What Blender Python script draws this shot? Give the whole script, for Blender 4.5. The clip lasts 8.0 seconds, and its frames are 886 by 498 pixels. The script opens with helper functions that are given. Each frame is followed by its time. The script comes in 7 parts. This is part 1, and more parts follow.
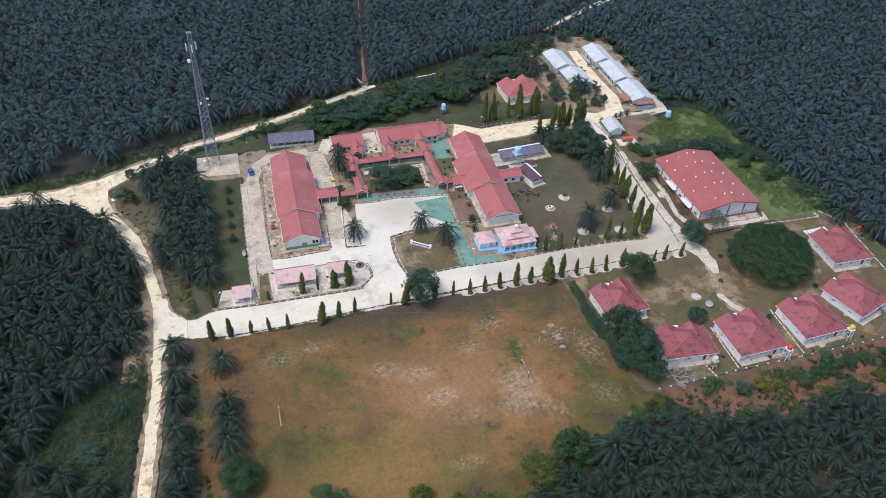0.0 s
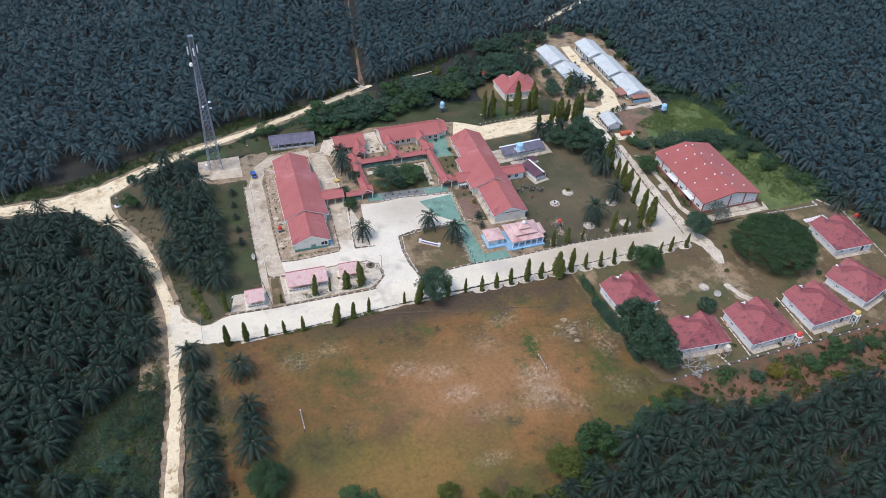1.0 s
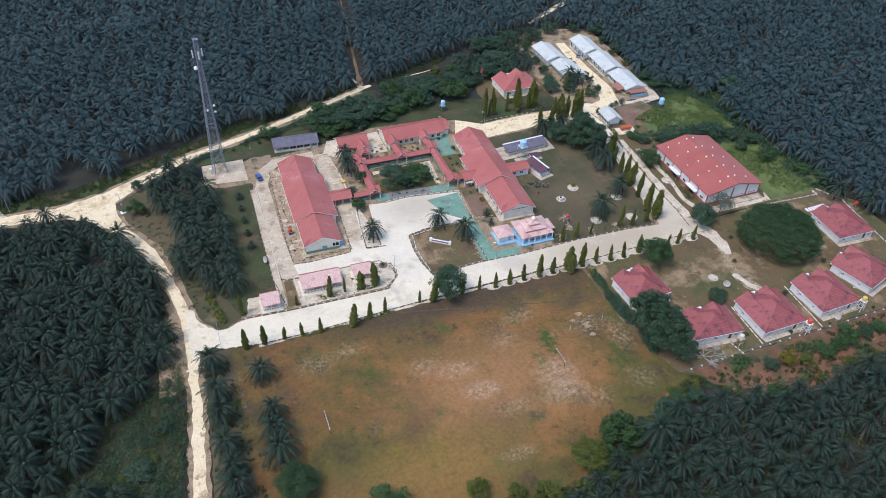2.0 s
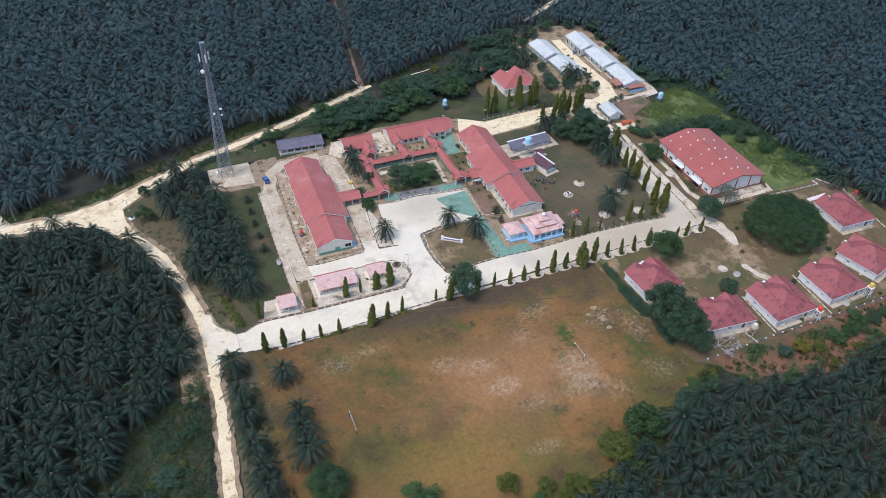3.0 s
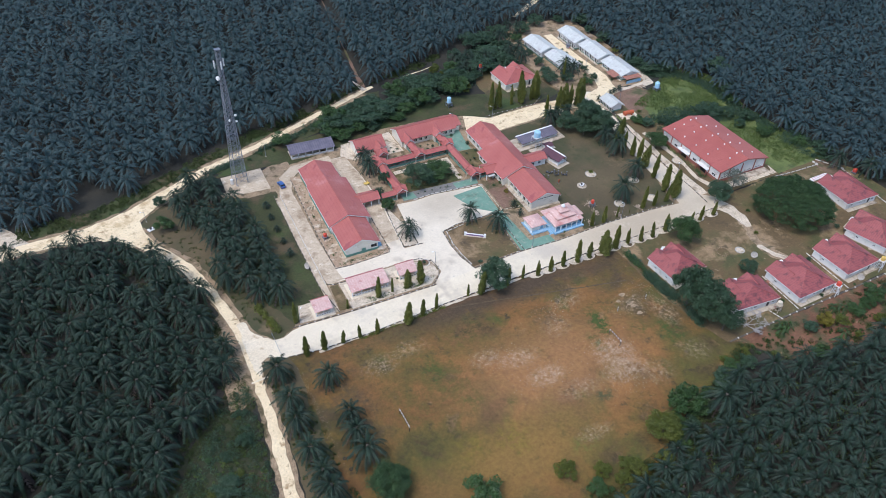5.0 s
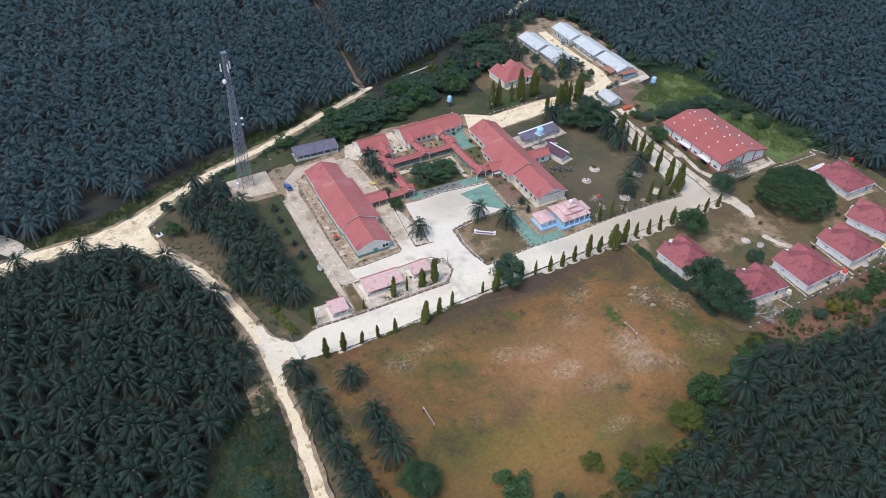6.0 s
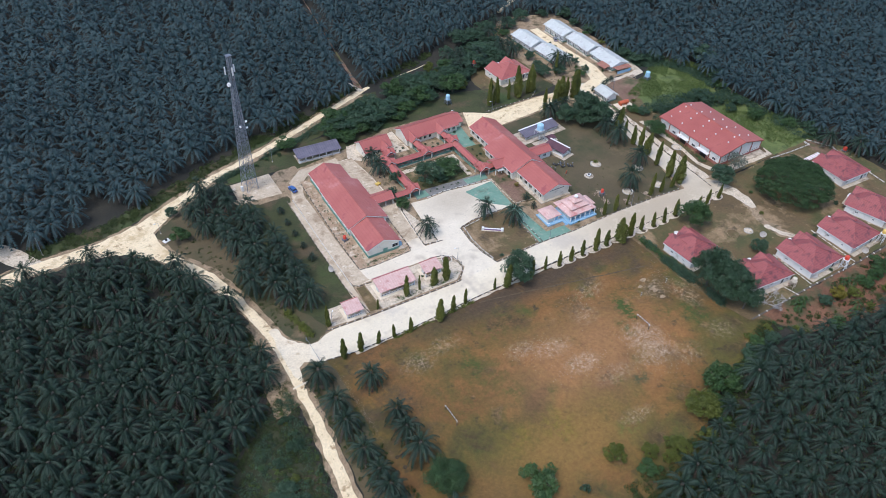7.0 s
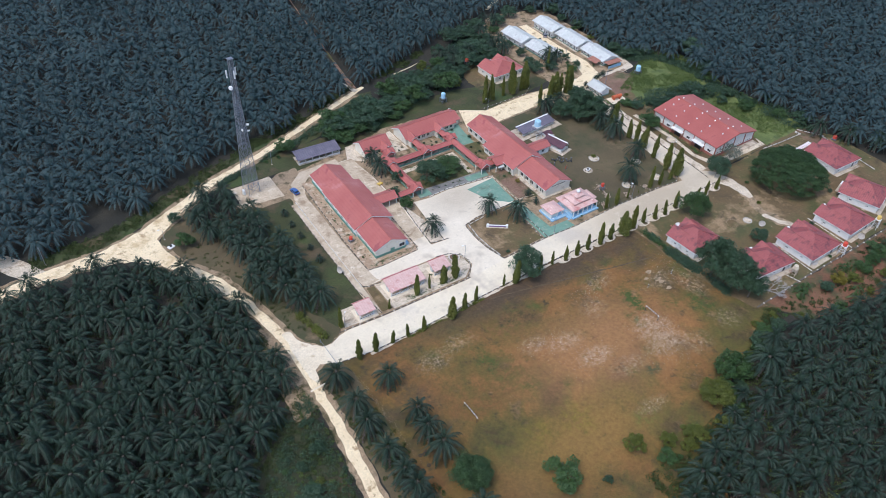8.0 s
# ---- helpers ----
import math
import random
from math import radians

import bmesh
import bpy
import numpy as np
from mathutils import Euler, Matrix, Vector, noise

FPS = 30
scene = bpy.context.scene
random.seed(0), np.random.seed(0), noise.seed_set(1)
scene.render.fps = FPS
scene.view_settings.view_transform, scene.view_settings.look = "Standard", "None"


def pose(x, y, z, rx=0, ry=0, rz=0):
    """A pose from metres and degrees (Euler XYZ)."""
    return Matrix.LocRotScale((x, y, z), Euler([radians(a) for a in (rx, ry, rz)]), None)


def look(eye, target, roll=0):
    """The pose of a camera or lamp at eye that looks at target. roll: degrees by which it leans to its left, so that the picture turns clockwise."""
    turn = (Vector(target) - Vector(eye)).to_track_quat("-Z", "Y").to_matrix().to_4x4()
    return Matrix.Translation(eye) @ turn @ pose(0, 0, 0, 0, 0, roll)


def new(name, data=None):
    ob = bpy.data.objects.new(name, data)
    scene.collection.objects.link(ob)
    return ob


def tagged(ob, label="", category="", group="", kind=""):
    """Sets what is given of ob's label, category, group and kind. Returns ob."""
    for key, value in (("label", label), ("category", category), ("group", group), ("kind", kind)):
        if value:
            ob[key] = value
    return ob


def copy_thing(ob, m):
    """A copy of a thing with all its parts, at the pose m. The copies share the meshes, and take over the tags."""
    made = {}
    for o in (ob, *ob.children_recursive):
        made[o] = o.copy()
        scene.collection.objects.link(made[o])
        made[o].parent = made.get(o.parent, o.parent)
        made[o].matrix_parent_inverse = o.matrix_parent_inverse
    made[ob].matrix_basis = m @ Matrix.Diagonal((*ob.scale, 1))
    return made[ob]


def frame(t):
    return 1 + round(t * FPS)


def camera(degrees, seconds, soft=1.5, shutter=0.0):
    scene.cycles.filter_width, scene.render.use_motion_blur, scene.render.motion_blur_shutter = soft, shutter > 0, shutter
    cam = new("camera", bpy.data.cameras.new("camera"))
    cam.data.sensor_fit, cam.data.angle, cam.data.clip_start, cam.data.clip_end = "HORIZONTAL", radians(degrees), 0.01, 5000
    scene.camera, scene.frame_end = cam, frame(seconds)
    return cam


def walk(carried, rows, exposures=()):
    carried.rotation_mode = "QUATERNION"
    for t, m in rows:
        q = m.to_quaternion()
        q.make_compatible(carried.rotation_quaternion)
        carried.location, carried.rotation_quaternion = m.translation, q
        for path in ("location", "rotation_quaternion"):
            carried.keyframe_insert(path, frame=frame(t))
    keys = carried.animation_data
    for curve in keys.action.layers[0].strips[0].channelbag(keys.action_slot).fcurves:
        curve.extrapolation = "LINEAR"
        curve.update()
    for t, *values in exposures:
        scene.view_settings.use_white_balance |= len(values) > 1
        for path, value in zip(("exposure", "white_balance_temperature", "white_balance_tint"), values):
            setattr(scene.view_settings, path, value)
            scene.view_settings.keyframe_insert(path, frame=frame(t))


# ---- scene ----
cam = camera(61.0, 8.0, soft=0.4)
PATH = [
    (0.0, 1.502, -123.194, 169.208, 48.604, -2.330, -16.212),
    (0.5, -3.809, -121.756, 169.422, 48.530, -2.334, -17.425),
    (1.0, -9.125, -120.310, 169.561, 48.483, -2.325, -18.587),
    (1.5, -14.440, -118.844, 169.636, 48.460, -2.305, -19.709),
    (2.0, -19.748, -117.345, 169.659, 48.457, -2.275, -20.797),
    (2.5, -25.042, -115.802, 169.642, 48.468, -2.238, -21.859),
    (3.0, -30.315, -114.201, 169.596, 48.490, -2.194, -22.904),
    (3.5, -35.563, -112.532, 169.531, 48.520, -2.146, -23.939),
    (4.0, -40.777, -110.781, 169.461, 48.552, -2.096, -24.972),
    (4.5, -45.952, -108.937, 169.395, 48.584, -2.047, -26.011),
    (5.0, -51.081, -106.988, 169.346, 48.611, -2.001, -27.065),
    (5.5, -56.158, -104.921, 169.325, 48.630, -1.961, -28.140),
    (6.0, -61.176, -102.724, 169.343, 48.637, -1.929, -29.246),
    (6.5, -66.129, -100.385, 169.412, 48.629, -1.908, -30.390),
    (7.0, -71.011, -97.892, 169.543, 48.602, -1.902, -31.580),
    (7.5, -75.815, -95.233, 169.747, 48.553, -1.913, -32.824),
    (8.0, -80.535, -92.395, 170.036, 48.479, -1.945, -34.130),
]
EXPO, KELVIN, TINT = 0.49, 6110.0, 14.5
walk(cam, [(t, pose(*p)) for t, *p in PATH], exposures=[(0.0, EXPO, KELVIN, TINT), (8.0, EXPO, KELVIN, TINT)])

# ---- light: hazy bright sky with a broad, veiled sun high in the west ----
SUN_DIR = Vector((-0.50, -0.12, 1.0)).normalized()
world = bpy.data.worlds.new("world")
scene.world = world
world.use_nodes = True
wn = world.node_tree.nodes
sky = wn.new("ShaderNodeTexSky")
sky.sky_type = "NISHITA"
sky.sun_disc = False
sky.sun_elevation = math.asin(SUN_DIR.z)
sky.sun_rotation = math.atan2(SUN_DIR.x, SUN_DIR.y)
sky.air_density, sky.dust_density, sky.ozone_density = 1.3, 1.5, 2.0
world.node_tree.links.new(sky.outputs[0], wn["Background"].inputs[0])
wn["Background"].inputs[1].default_value = 0.15
sun = new("sun", bpy.data.lights.new("sun", "SUN"))
sun.data.energy, sun.data.angle, sun.data.color = 1.5, radians(24.0), (1.0, 0.96, 0.91)
sun.matrix_world = look(SUN_DIR * 400, (0, 0, 0))


# ---- materials ----
def mat(name, low, high, scale=0.5, rough=0.8, metal=0.0, bump=0.0, bump_scale=6.0, fine=0.25, stain=None, stain_scale=0.15,
        stain_amount=0.45, island=0.0, obrand=0.0, spec=0.5, lines=None, spots=(), grain=0.0, grain_scale=1.6, thin=0.0):
    """Colour runs from low to high by noise of that scale, a finer noise and, if wanted, by random per island or object."""
    m = bpy.data.materials.new(name)
    m.use_nodes = True
    nt = m.node_tree
    n, l = nt.nodes, nt.links
    bsdf = n["Principled BSDF"]
    bsdf.inputs["Roughness"].default_value = rough
    bsdf.inputs["Metallic"].default_value = metal
    bsdf.inputs["Specular IOR Level"].default_value = spec
    tc = n.new("ShaderNodeTexCoord")

    def tex(s, detail=5.0, r=0.6):
        t = n.new("ShaderNodeTexNoise")
        t.inputs["Scale"].default_value, t.inputs["Detail"].default_value, t.inputs["Roughness"].default_value = s, detail, r
        l.new(tc.outputs["Object"], t.inputs["Vector"])
        return t.outputs["Fac"]

    def calc(op, a, b):
        c = n.new("ShaderNodeMath")
        c.operation = op
        for i, v in enumerate((a, b)):
            if isinstance(v, (int, float)):
                c.inputs[i].default_value = v
            else:
                l.new(v, c.inputs[i])
        return c.outputs[0]

    def blend(f, a, b):
        c = n.new("ShaderNodeMix")
        c.data_type = "RGBA"
        l.new(f, c.inputs[0])
        for i, v in ((6, a), (7, b)):
            if isinstance(v, tuple):
                c.inputs[i].default_value = (*v, 1)
            else:
                l.new(v, c.inputs[i])
        return c.outputs[2]

    def stretch(v, lo, hi):
        r = n.new("ShaderNodeMapRange")
        l.new(v, r.inputs[0])
        r.inputs[1].default_value, r.inputs[2].default_value = lo, hi
        return r.outputs[0]

    f = stretch(tex(scale), 0.32, 0.68)
    f = calc("ADD", calc("MULTIPLY", f, 1 - fine), calc("MULTIPLY", tex(scale * 11, 3.0), fine))
    if island:
        g = n.new("ShaderNodeNewGeometry")
        f = calc("ADD", calc("MULTIPLY", f, 1 - island), calc("MULTIPLY", g.outputs["Random Per Island"], island))
    if obrand:
        o = n.new("ShaderNodeObjectInfo")
        f = calc("ADD", calc("MULTIPLY", f, 1 - obrand), calc("MULTIPLY", o.outputs["Random"], obrand))
    col = blend(f, low, high)
    for i, s in enumerate(stain if isinstance(stain, list) else ([(stain, stain_scale, stain_amount)] if stain else [])):
        c, sc, am = s
        k = stretch(tex(sc * (1 + 0.01 * i), 6.0, 0.65), 0.68 - am * 0.5, 0.74 - am * 0.3)
        col = blend(k, col, c)
    speck = tex(1.5, 4.0, 0.85) if spots else None
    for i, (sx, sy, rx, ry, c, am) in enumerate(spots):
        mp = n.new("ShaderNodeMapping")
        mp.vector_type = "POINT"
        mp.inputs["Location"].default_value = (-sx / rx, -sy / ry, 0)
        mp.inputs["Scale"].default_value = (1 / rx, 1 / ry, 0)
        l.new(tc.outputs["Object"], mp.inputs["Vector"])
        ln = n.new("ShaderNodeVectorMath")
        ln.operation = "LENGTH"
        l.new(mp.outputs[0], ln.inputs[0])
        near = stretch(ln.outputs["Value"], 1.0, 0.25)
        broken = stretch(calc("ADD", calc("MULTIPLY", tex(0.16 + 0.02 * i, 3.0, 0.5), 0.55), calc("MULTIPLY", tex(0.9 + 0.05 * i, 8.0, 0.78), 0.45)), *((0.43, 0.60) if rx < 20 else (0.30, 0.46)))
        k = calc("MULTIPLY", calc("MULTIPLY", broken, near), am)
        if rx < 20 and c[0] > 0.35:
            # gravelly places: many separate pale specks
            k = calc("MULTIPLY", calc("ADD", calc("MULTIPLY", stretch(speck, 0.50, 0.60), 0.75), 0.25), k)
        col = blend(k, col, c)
    if grain:
        r = n.new("ShaderNodeMapRange")
        l.new(tex(grain_scale, 8.0, 0.82), r.inputs[0])
        r.inputs[1].default_value, r.inputs[2].default_value, r.inputs[3].default_value, r.inputs[4].default_value = 0.36, 0.64, 1 - grain, 1 + grain
        mul = n.new("ShaderNodeVectorMath")
        mul.operation = "SCALE"
        l.new(col, mul.inputs[0])
        l.new(r.outputs[0], mul.inputs["Scale"])
        col = mul.outputs[0]
    if lines:
        axis, step, colour, amount = lines
        sep = n.new("ShaderNodeSeparateXYZ")
        l.new(tc.outputs["Object"], sep.inputs[0])
        w = calc("PINGPONG", sep.outputs[axis], step / 2)
        k = calc("MULTIPLY", calc("LESS_THAN", w, step * 0.09), amount)
        col = blend(k, col, colour)
    l.new(col, bsdf.inputs["Base Color"])
    if bump:
        b = n.new("ShaderNodeBump")
        b.inputs["Strength"].default_value, b.inputs["Distance"].default_value = bump, 0.2
        l.new(tex(bump_scale, 6.0), b.inputs["Height"])
        l.new(b.outputs[0], bsdf.inputs["Normal"])
    if thin:
        # leaves let some of the light through
        tr = n.new("ShaderNodeBsdfTranslucent")
        l.new(col, tr.inputs["Color"])
        mx = n.new("ShaderNodeMixShader")
        mx.inputs[0].default_value = thin
        l.new(bsdf.outputs[0], mx.inputs[1])
        l.new(tr.outputs[0], mx.inputs[2])
        l.new(mx.outputs[0], n["Material Output"].inputs["Surface"])
    return m


M = {}
M["thicket"] = mat("weedy_dark_earth", (0.016, 0.022, 0.010), (0.048, 0.052, 0.020), 0.10, 0.95, bump=0.6, bump_scale=1.5, stain=[((0.075, 0.050, 0.028), 0.06, 0.25)], grain=0.3)
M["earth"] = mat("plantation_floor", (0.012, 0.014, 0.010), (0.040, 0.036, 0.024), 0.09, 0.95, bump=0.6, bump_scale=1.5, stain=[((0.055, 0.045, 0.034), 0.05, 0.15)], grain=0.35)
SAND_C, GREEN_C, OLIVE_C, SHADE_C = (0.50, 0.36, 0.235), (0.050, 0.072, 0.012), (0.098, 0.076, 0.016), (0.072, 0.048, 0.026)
# SHADE_C: darker bands put into the colour along the north and west edges
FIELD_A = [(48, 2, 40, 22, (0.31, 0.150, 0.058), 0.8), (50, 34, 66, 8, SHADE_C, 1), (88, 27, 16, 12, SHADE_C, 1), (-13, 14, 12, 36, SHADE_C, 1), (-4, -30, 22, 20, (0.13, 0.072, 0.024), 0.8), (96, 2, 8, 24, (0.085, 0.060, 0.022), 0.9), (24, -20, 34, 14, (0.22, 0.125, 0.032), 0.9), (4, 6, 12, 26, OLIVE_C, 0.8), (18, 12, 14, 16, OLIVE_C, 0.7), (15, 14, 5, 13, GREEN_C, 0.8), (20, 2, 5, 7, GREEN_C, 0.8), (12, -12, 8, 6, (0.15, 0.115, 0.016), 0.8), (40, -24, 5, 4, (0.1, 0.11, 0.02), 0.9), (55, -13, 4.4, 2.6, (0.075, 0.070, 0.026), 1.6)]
FIELD_B = [(24, -14, 7, 7, (0.17, 0.125, 0.018), 0.9), (30, 24, 16, 7, (0.17, 0.085, 0.030), 0.9), (70, 10.5, 4.0, 8.0, GREEN_C, 2.2), (64.5, 4.5, 3, 5, GREEN_C, 1.2), (88, -2, 6, 9, GREEN_C, 1.3), (80, 3, 6, 5, GREEN_C, 0.7), (86, -14, 9, 7, OLIVE_C, 1), (74, 17, 8, 5, OLIVE_C, 0.7), (67, -2, 8, 8, SAND_C, 1.6), (66, -8, 9, 5, SAND_C, 1.3)]
FIELD_C = [(74, -13, 7, 5, SAND_C, 0.6), (44, 0, 7, 4, SAND_C, 1.7), (40, 9, 8, 4, SAND_C, 1.3), (31, 13, 6, 4, SAND_C, 1.0), (50, -8, 9, 4, SAND_C, 0.7), (57, 15, 6, 5, SAND_C, 0.7), (66, 23, 8, 4, SAND_C, 0.8), (84, 13, 7, 6, SAND_C, 0.7), (92, 6, 5, 8, SAND_C, 0.8), (45, -22, 7, 3, SAND_C, 0.8), (2, 24, 7, 5, SAND_C, 0.7), (90, -11, 6, 5, SAND_C, 0.6), (12, 26, 8, 4, SAND_C, 0.5)]
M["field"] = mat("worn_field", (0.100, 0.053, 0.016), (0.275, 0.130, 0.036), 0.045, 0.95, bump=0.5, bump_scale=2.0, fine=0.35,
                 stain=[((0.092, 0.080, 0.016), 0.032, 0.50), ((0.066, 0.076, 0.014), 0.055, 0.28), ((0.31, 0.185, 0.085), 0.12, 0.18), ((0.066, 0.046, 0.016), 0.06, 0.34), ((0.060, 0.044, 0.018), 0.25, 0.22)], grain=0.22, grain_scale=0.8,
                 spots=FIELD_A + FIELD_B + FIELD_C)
M["lawn"] = mat("tired_lawn", (0.090, 0.064, 0.029), (0.200, 0.130, 0.058), 0.05, 0.95, bump=0.4, bump_scale=2.0, fine=0.25, stain=[((0.078, 0.080, 0.028), 0.05, 0.46), ((0.30, 0.205, 0.11), 0.07, 0.30), ((0.075, 0.055, 0.028), 0.11, 0.22), ((0.36, 0.27, 0.17), 0.4, 0.10)], grain=0.22)
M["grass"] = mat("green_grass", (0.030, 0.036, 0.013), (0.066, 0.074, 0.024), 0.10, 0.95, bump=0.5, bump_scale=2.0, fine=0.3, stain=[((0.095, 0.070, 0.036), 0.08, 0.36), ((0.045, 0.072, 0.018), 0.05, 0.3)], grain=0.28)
M["dirt"] = mat("red_brown_dirt", (0.13, 0.072, 0.046), (0.27, 0.165, 0.11), 0.12, 0.95, bump=0.5, bump_scale=2.0, fine=0.35, stain=[((0.085, 0.085, 0.035), 0.09, 0.42), ((0.36, 0.27, 0.19), 0.3, 0.12)], grain=0.36)
M["sand"] = mat("pale_sand", (0.47, 0.385, 0.27), (0.70, 0.605, 0.46), 0.25, 0.95, bump=0.4, bump_scale=3.0, fine=0.35, stain=[((0.24, 0.18, 0.115), 0.22, 0.28), ((0.32, 0.25, 0.17), 0.9, 0.2)], grain=0.3)
M["track"] = mat("limestone_track", (0.70, 0.55, 0.33), (0.85, 0.71, 0.46), 0.16, 0.92, bump=0.35, bump_scale=2.0, fine=0.35, stain=[((0.58, 0.43, 0.235), 0.12, 0.26), ((0.40, 0.275, 0.145), 0.34, 0.24), ((0.34, 0.235, 0.125), 0.9, 0.16)], grain=0.15)
M["concrete"] = mat("pale_concrete", (0.66, 0.57, 0.41), (0.80, 0.705, 0.525), 0.12, 0.85, fine=0.35, stain=[((0.54, 0.46, 0.345), 0.10, 0.28), ((0.44, 0.385, 0.30), 0.5, 0.10), ((0.58, 0.51, 0.40), 0.03, 0.3)], grain=0.08, spots=[(114, 44, 52, 14, (0.46, 0.375, 0.26), 0.95), (142, 68, 22, 44, (0.52, 0.44, 0.32), 0.6)])
M["oldcrete"] = mat("weathered_concrete", (0.42, 0.345, 0.25), (0.62, 0.54, 0.42), 0.25, 0.9, bump=0.2, fine=0.35, stain=[((0.26, 0.20, 0.14), 0.3, 0.36), ((0.50, 0.44, 0.35), 1.2, 0.2)], grain=0.22)
M["plaza"] = mat("stained_plaza_concrete", (0.64, 0.555, 0.415), (0.79, 0.70, 0.54), 0.12, 0.85, fine=0.35, stain=[((0.54, 0.46, 0.345), 0.10, 0.28), ((0.44, 0.385, 0.30), 0.5, 0.12)], grain=0.09, spots=[(54, 84, 20, 13, (0.47, 0.395, 0.285), 0.75), (28.6, 104, 8, 34, (0.50, 0.41, 0.285), 0.8)])
M["green_paint"] = mat("green_court_paint", (0.12, 0.235, 0.165), (0.19, 0.32, 0.235), 0.25, 0.7, stain=[((0.30, 0.33, 0.25), 0.4, 0.24), ((0.12, 0.17, 0.115), 0.15, 0.25)], grain=0.12)
M["roof"] = mat("rose_red_roof_metal", (0.355, 0.092, 0.074), (0.435, 0.138, 0.110), 0.18, 0.5, stain=[((0.30, 0.074, 0.070), 0.35, 0.25), ((0.46, 0.18, 0.155), 0.08, 0.2)], lines=(0, 1.0, (0.30, 0.070, 0.066), 0.35), grain=0.07)
M["roof_hall"] = mat("red_hall_roof_metal", (0.335, 0.084, 0.064), (0.415, 0.120, 0.092), 0.15, 0.5, stain=[((0.29, 0.07, 0.06), 0.3, 0.2)], lines=(1, 0.9, (0.29, 0.06, 0.05), 0.30), grain=0.06)
M["roof_house"] = mat("mildewed_red_metal_tiles", (0.265, 0.062, 0.058), (0.37, 0.102, 0.092), 0.3, 0.6, bump=0.5, bump_scale=3.0,
                      stain=[((0.12, 0.038, 0.043), 0.42, 0.32), ((0.16, 0.048, 0.052), 1.6, 0.24)], lines=(1, 0.7, (0.16, 0.042, 0.046), 0.6), grain=0.22)
M["roof_pink"] = mat("faded_pink_roof_sheets", (0.56, 0.335, 0.285), (0.69, 0.49, 0.425), 0.5, 0.65, fine=0.4, stain=[((0.48, 0.185, 0.160), 0.4, 0.34), ((0.73, 0.60, 0.53), 0.8, 0.2)], lines=(0, 0.8, (0.50, 0.285, 0.245), 0.5), grain=0.12)
M["roof_zinc"] = mat("pale_zinc_roof", (0.47, 0.485, 0.44), (0.61, 0.625, 0.575), 0.3, 0.6, stain=[((0.42, 0.41, 0.38), 0.35, 0.3)], lines=(1, 0.8, (0.47, 0.47, 0.44), 0.5), grain=0.1)
M["roof_grey"] = mat("purple_grey_roof", (0.10, 0.09, 0.115), (0.19, 0.17, 0.20), 0.4, 0.6, lines=(0, 0.9, (0.075, 0.07, 0.09), 0.6))
M["roof_maroon"] = mat("maroon_roof", (0.085, 0.035, 0.045), (0.14, 0.06, 0.07), 0.4, 0.6, lines=(1, 0.9, (0.06, 0.03, 0.035), 0.6))
M["rust"] = mat("rusty_sheet", (0.22, 0.08, 0.05), (0.42, 0.20, 0.14), 1.2, 0.8)
M["wall"] = mat("white_wall_paint", (0.68, 0.67, 0.63), (0.80, 0.79, 0.75), 0.5, 0.8, stain=[((0.50, 0.48, 0.43), 0.4, 0.22)])
M["wall_cream"] = mat("cream_wall_paint", (0.66, 0.62, 0.51), (0.78, 0.74, 0.64), 0.5, 0.8, stain=[((0.50, 0.45, 0.36), 0.4, 0.2)])
M["wall_green"] = mat("sea_green_wall_paint", (0.10, 0.24, 0.19), (0.16, 0.31, 0.25), 0.5, 0.75)
M["wall_blue"] = mat("sky_blue_paint", (0.19, 0.37, 0.52), (0.30, 0.48, 0.61), 0.6, 0.7, stain=[((0.38, 0.47, 0.54), 0.8, 0.2)])
M["brick"] = mat("red_brown_dado", (0.28, 0.095, 0.07), (0.40, 0.16, 0.12), 1.0, 0.8)
M["dark"] = mat("dark_opening", (0.010, 0.010, 0.012), (0.022, 0.022, 0.025), 1.0, 0.5)
M["glass"] = mat("dark_window_glass", (0.012, 0.014, 0.018), (0.03, 0.034, 0.04), 1.0, 0.12)
M["white"] = mat("white_paint", (0.74, 0.74, 0.72), (0.82, 0.82, 0.80), 1.0, 0.6)
M["black"] = mat("black_paint", (0.018, 0.018, 0.018), (0.05, 0.048, 0.044), 1.0, 0.7)
M["kerb_dark"] = mat("dirty_kerb", (0.070, 0.060, 0.048), (0.16, 0.135, 0.105), 1.2, 0.9)
M["kerb_light"] = mat("whitewashed_kerb", (0.50, 0.47, 0.40), (0.70, 0.67, 0.60), 1.2, 0.9)
M["steel"] = mat("galvanised_steel", (0.17, 0.19, 0.22), (0.30, 0.32, 0.35), 2.0, 0.5, metal=0.4)
M["steel_pale"] = mat("pale_painted_steel", (0.42, 0.43, 0.42), (0.58, 0.59, 0.57), 2.0, 0.5)
M["tank_red"] = mat("red_plastic_tank", (0.55, 0.045, 0.02), (0.68, 0.08, 0.04), 2.0, 0.4)
M["tank_blue"] = mat("light_blue_plastic_tank", (0.28, 0.52, 0.66), (0.42, 0.64, 0.76), 2.0, 0.4)
M["tank_cream"] = mat("cream_plastic_tank", (0.58, 0.50, 0.36), (0.70, 0.63, 0.50), 2.0, 0.5)
M["tank_yellow"] = mat("yellow_plastic_tank", (0.62, 0.40, 0.08), (0.72, 0.52, 0.14), 2.0, 0.45)
M["car_blue"] = mat("blue_car_paint", (0.03, 0.09, 0.26), (0.05, 0.13, 0.33), 2.0, 0.3)
M["bark"] = mat("grey_brown_bark", (0.07, 0.055, 0.04), (0.16, 0.13, 0.10), 1.5, 0.95, bump=0.6, bump_scale=8.0)
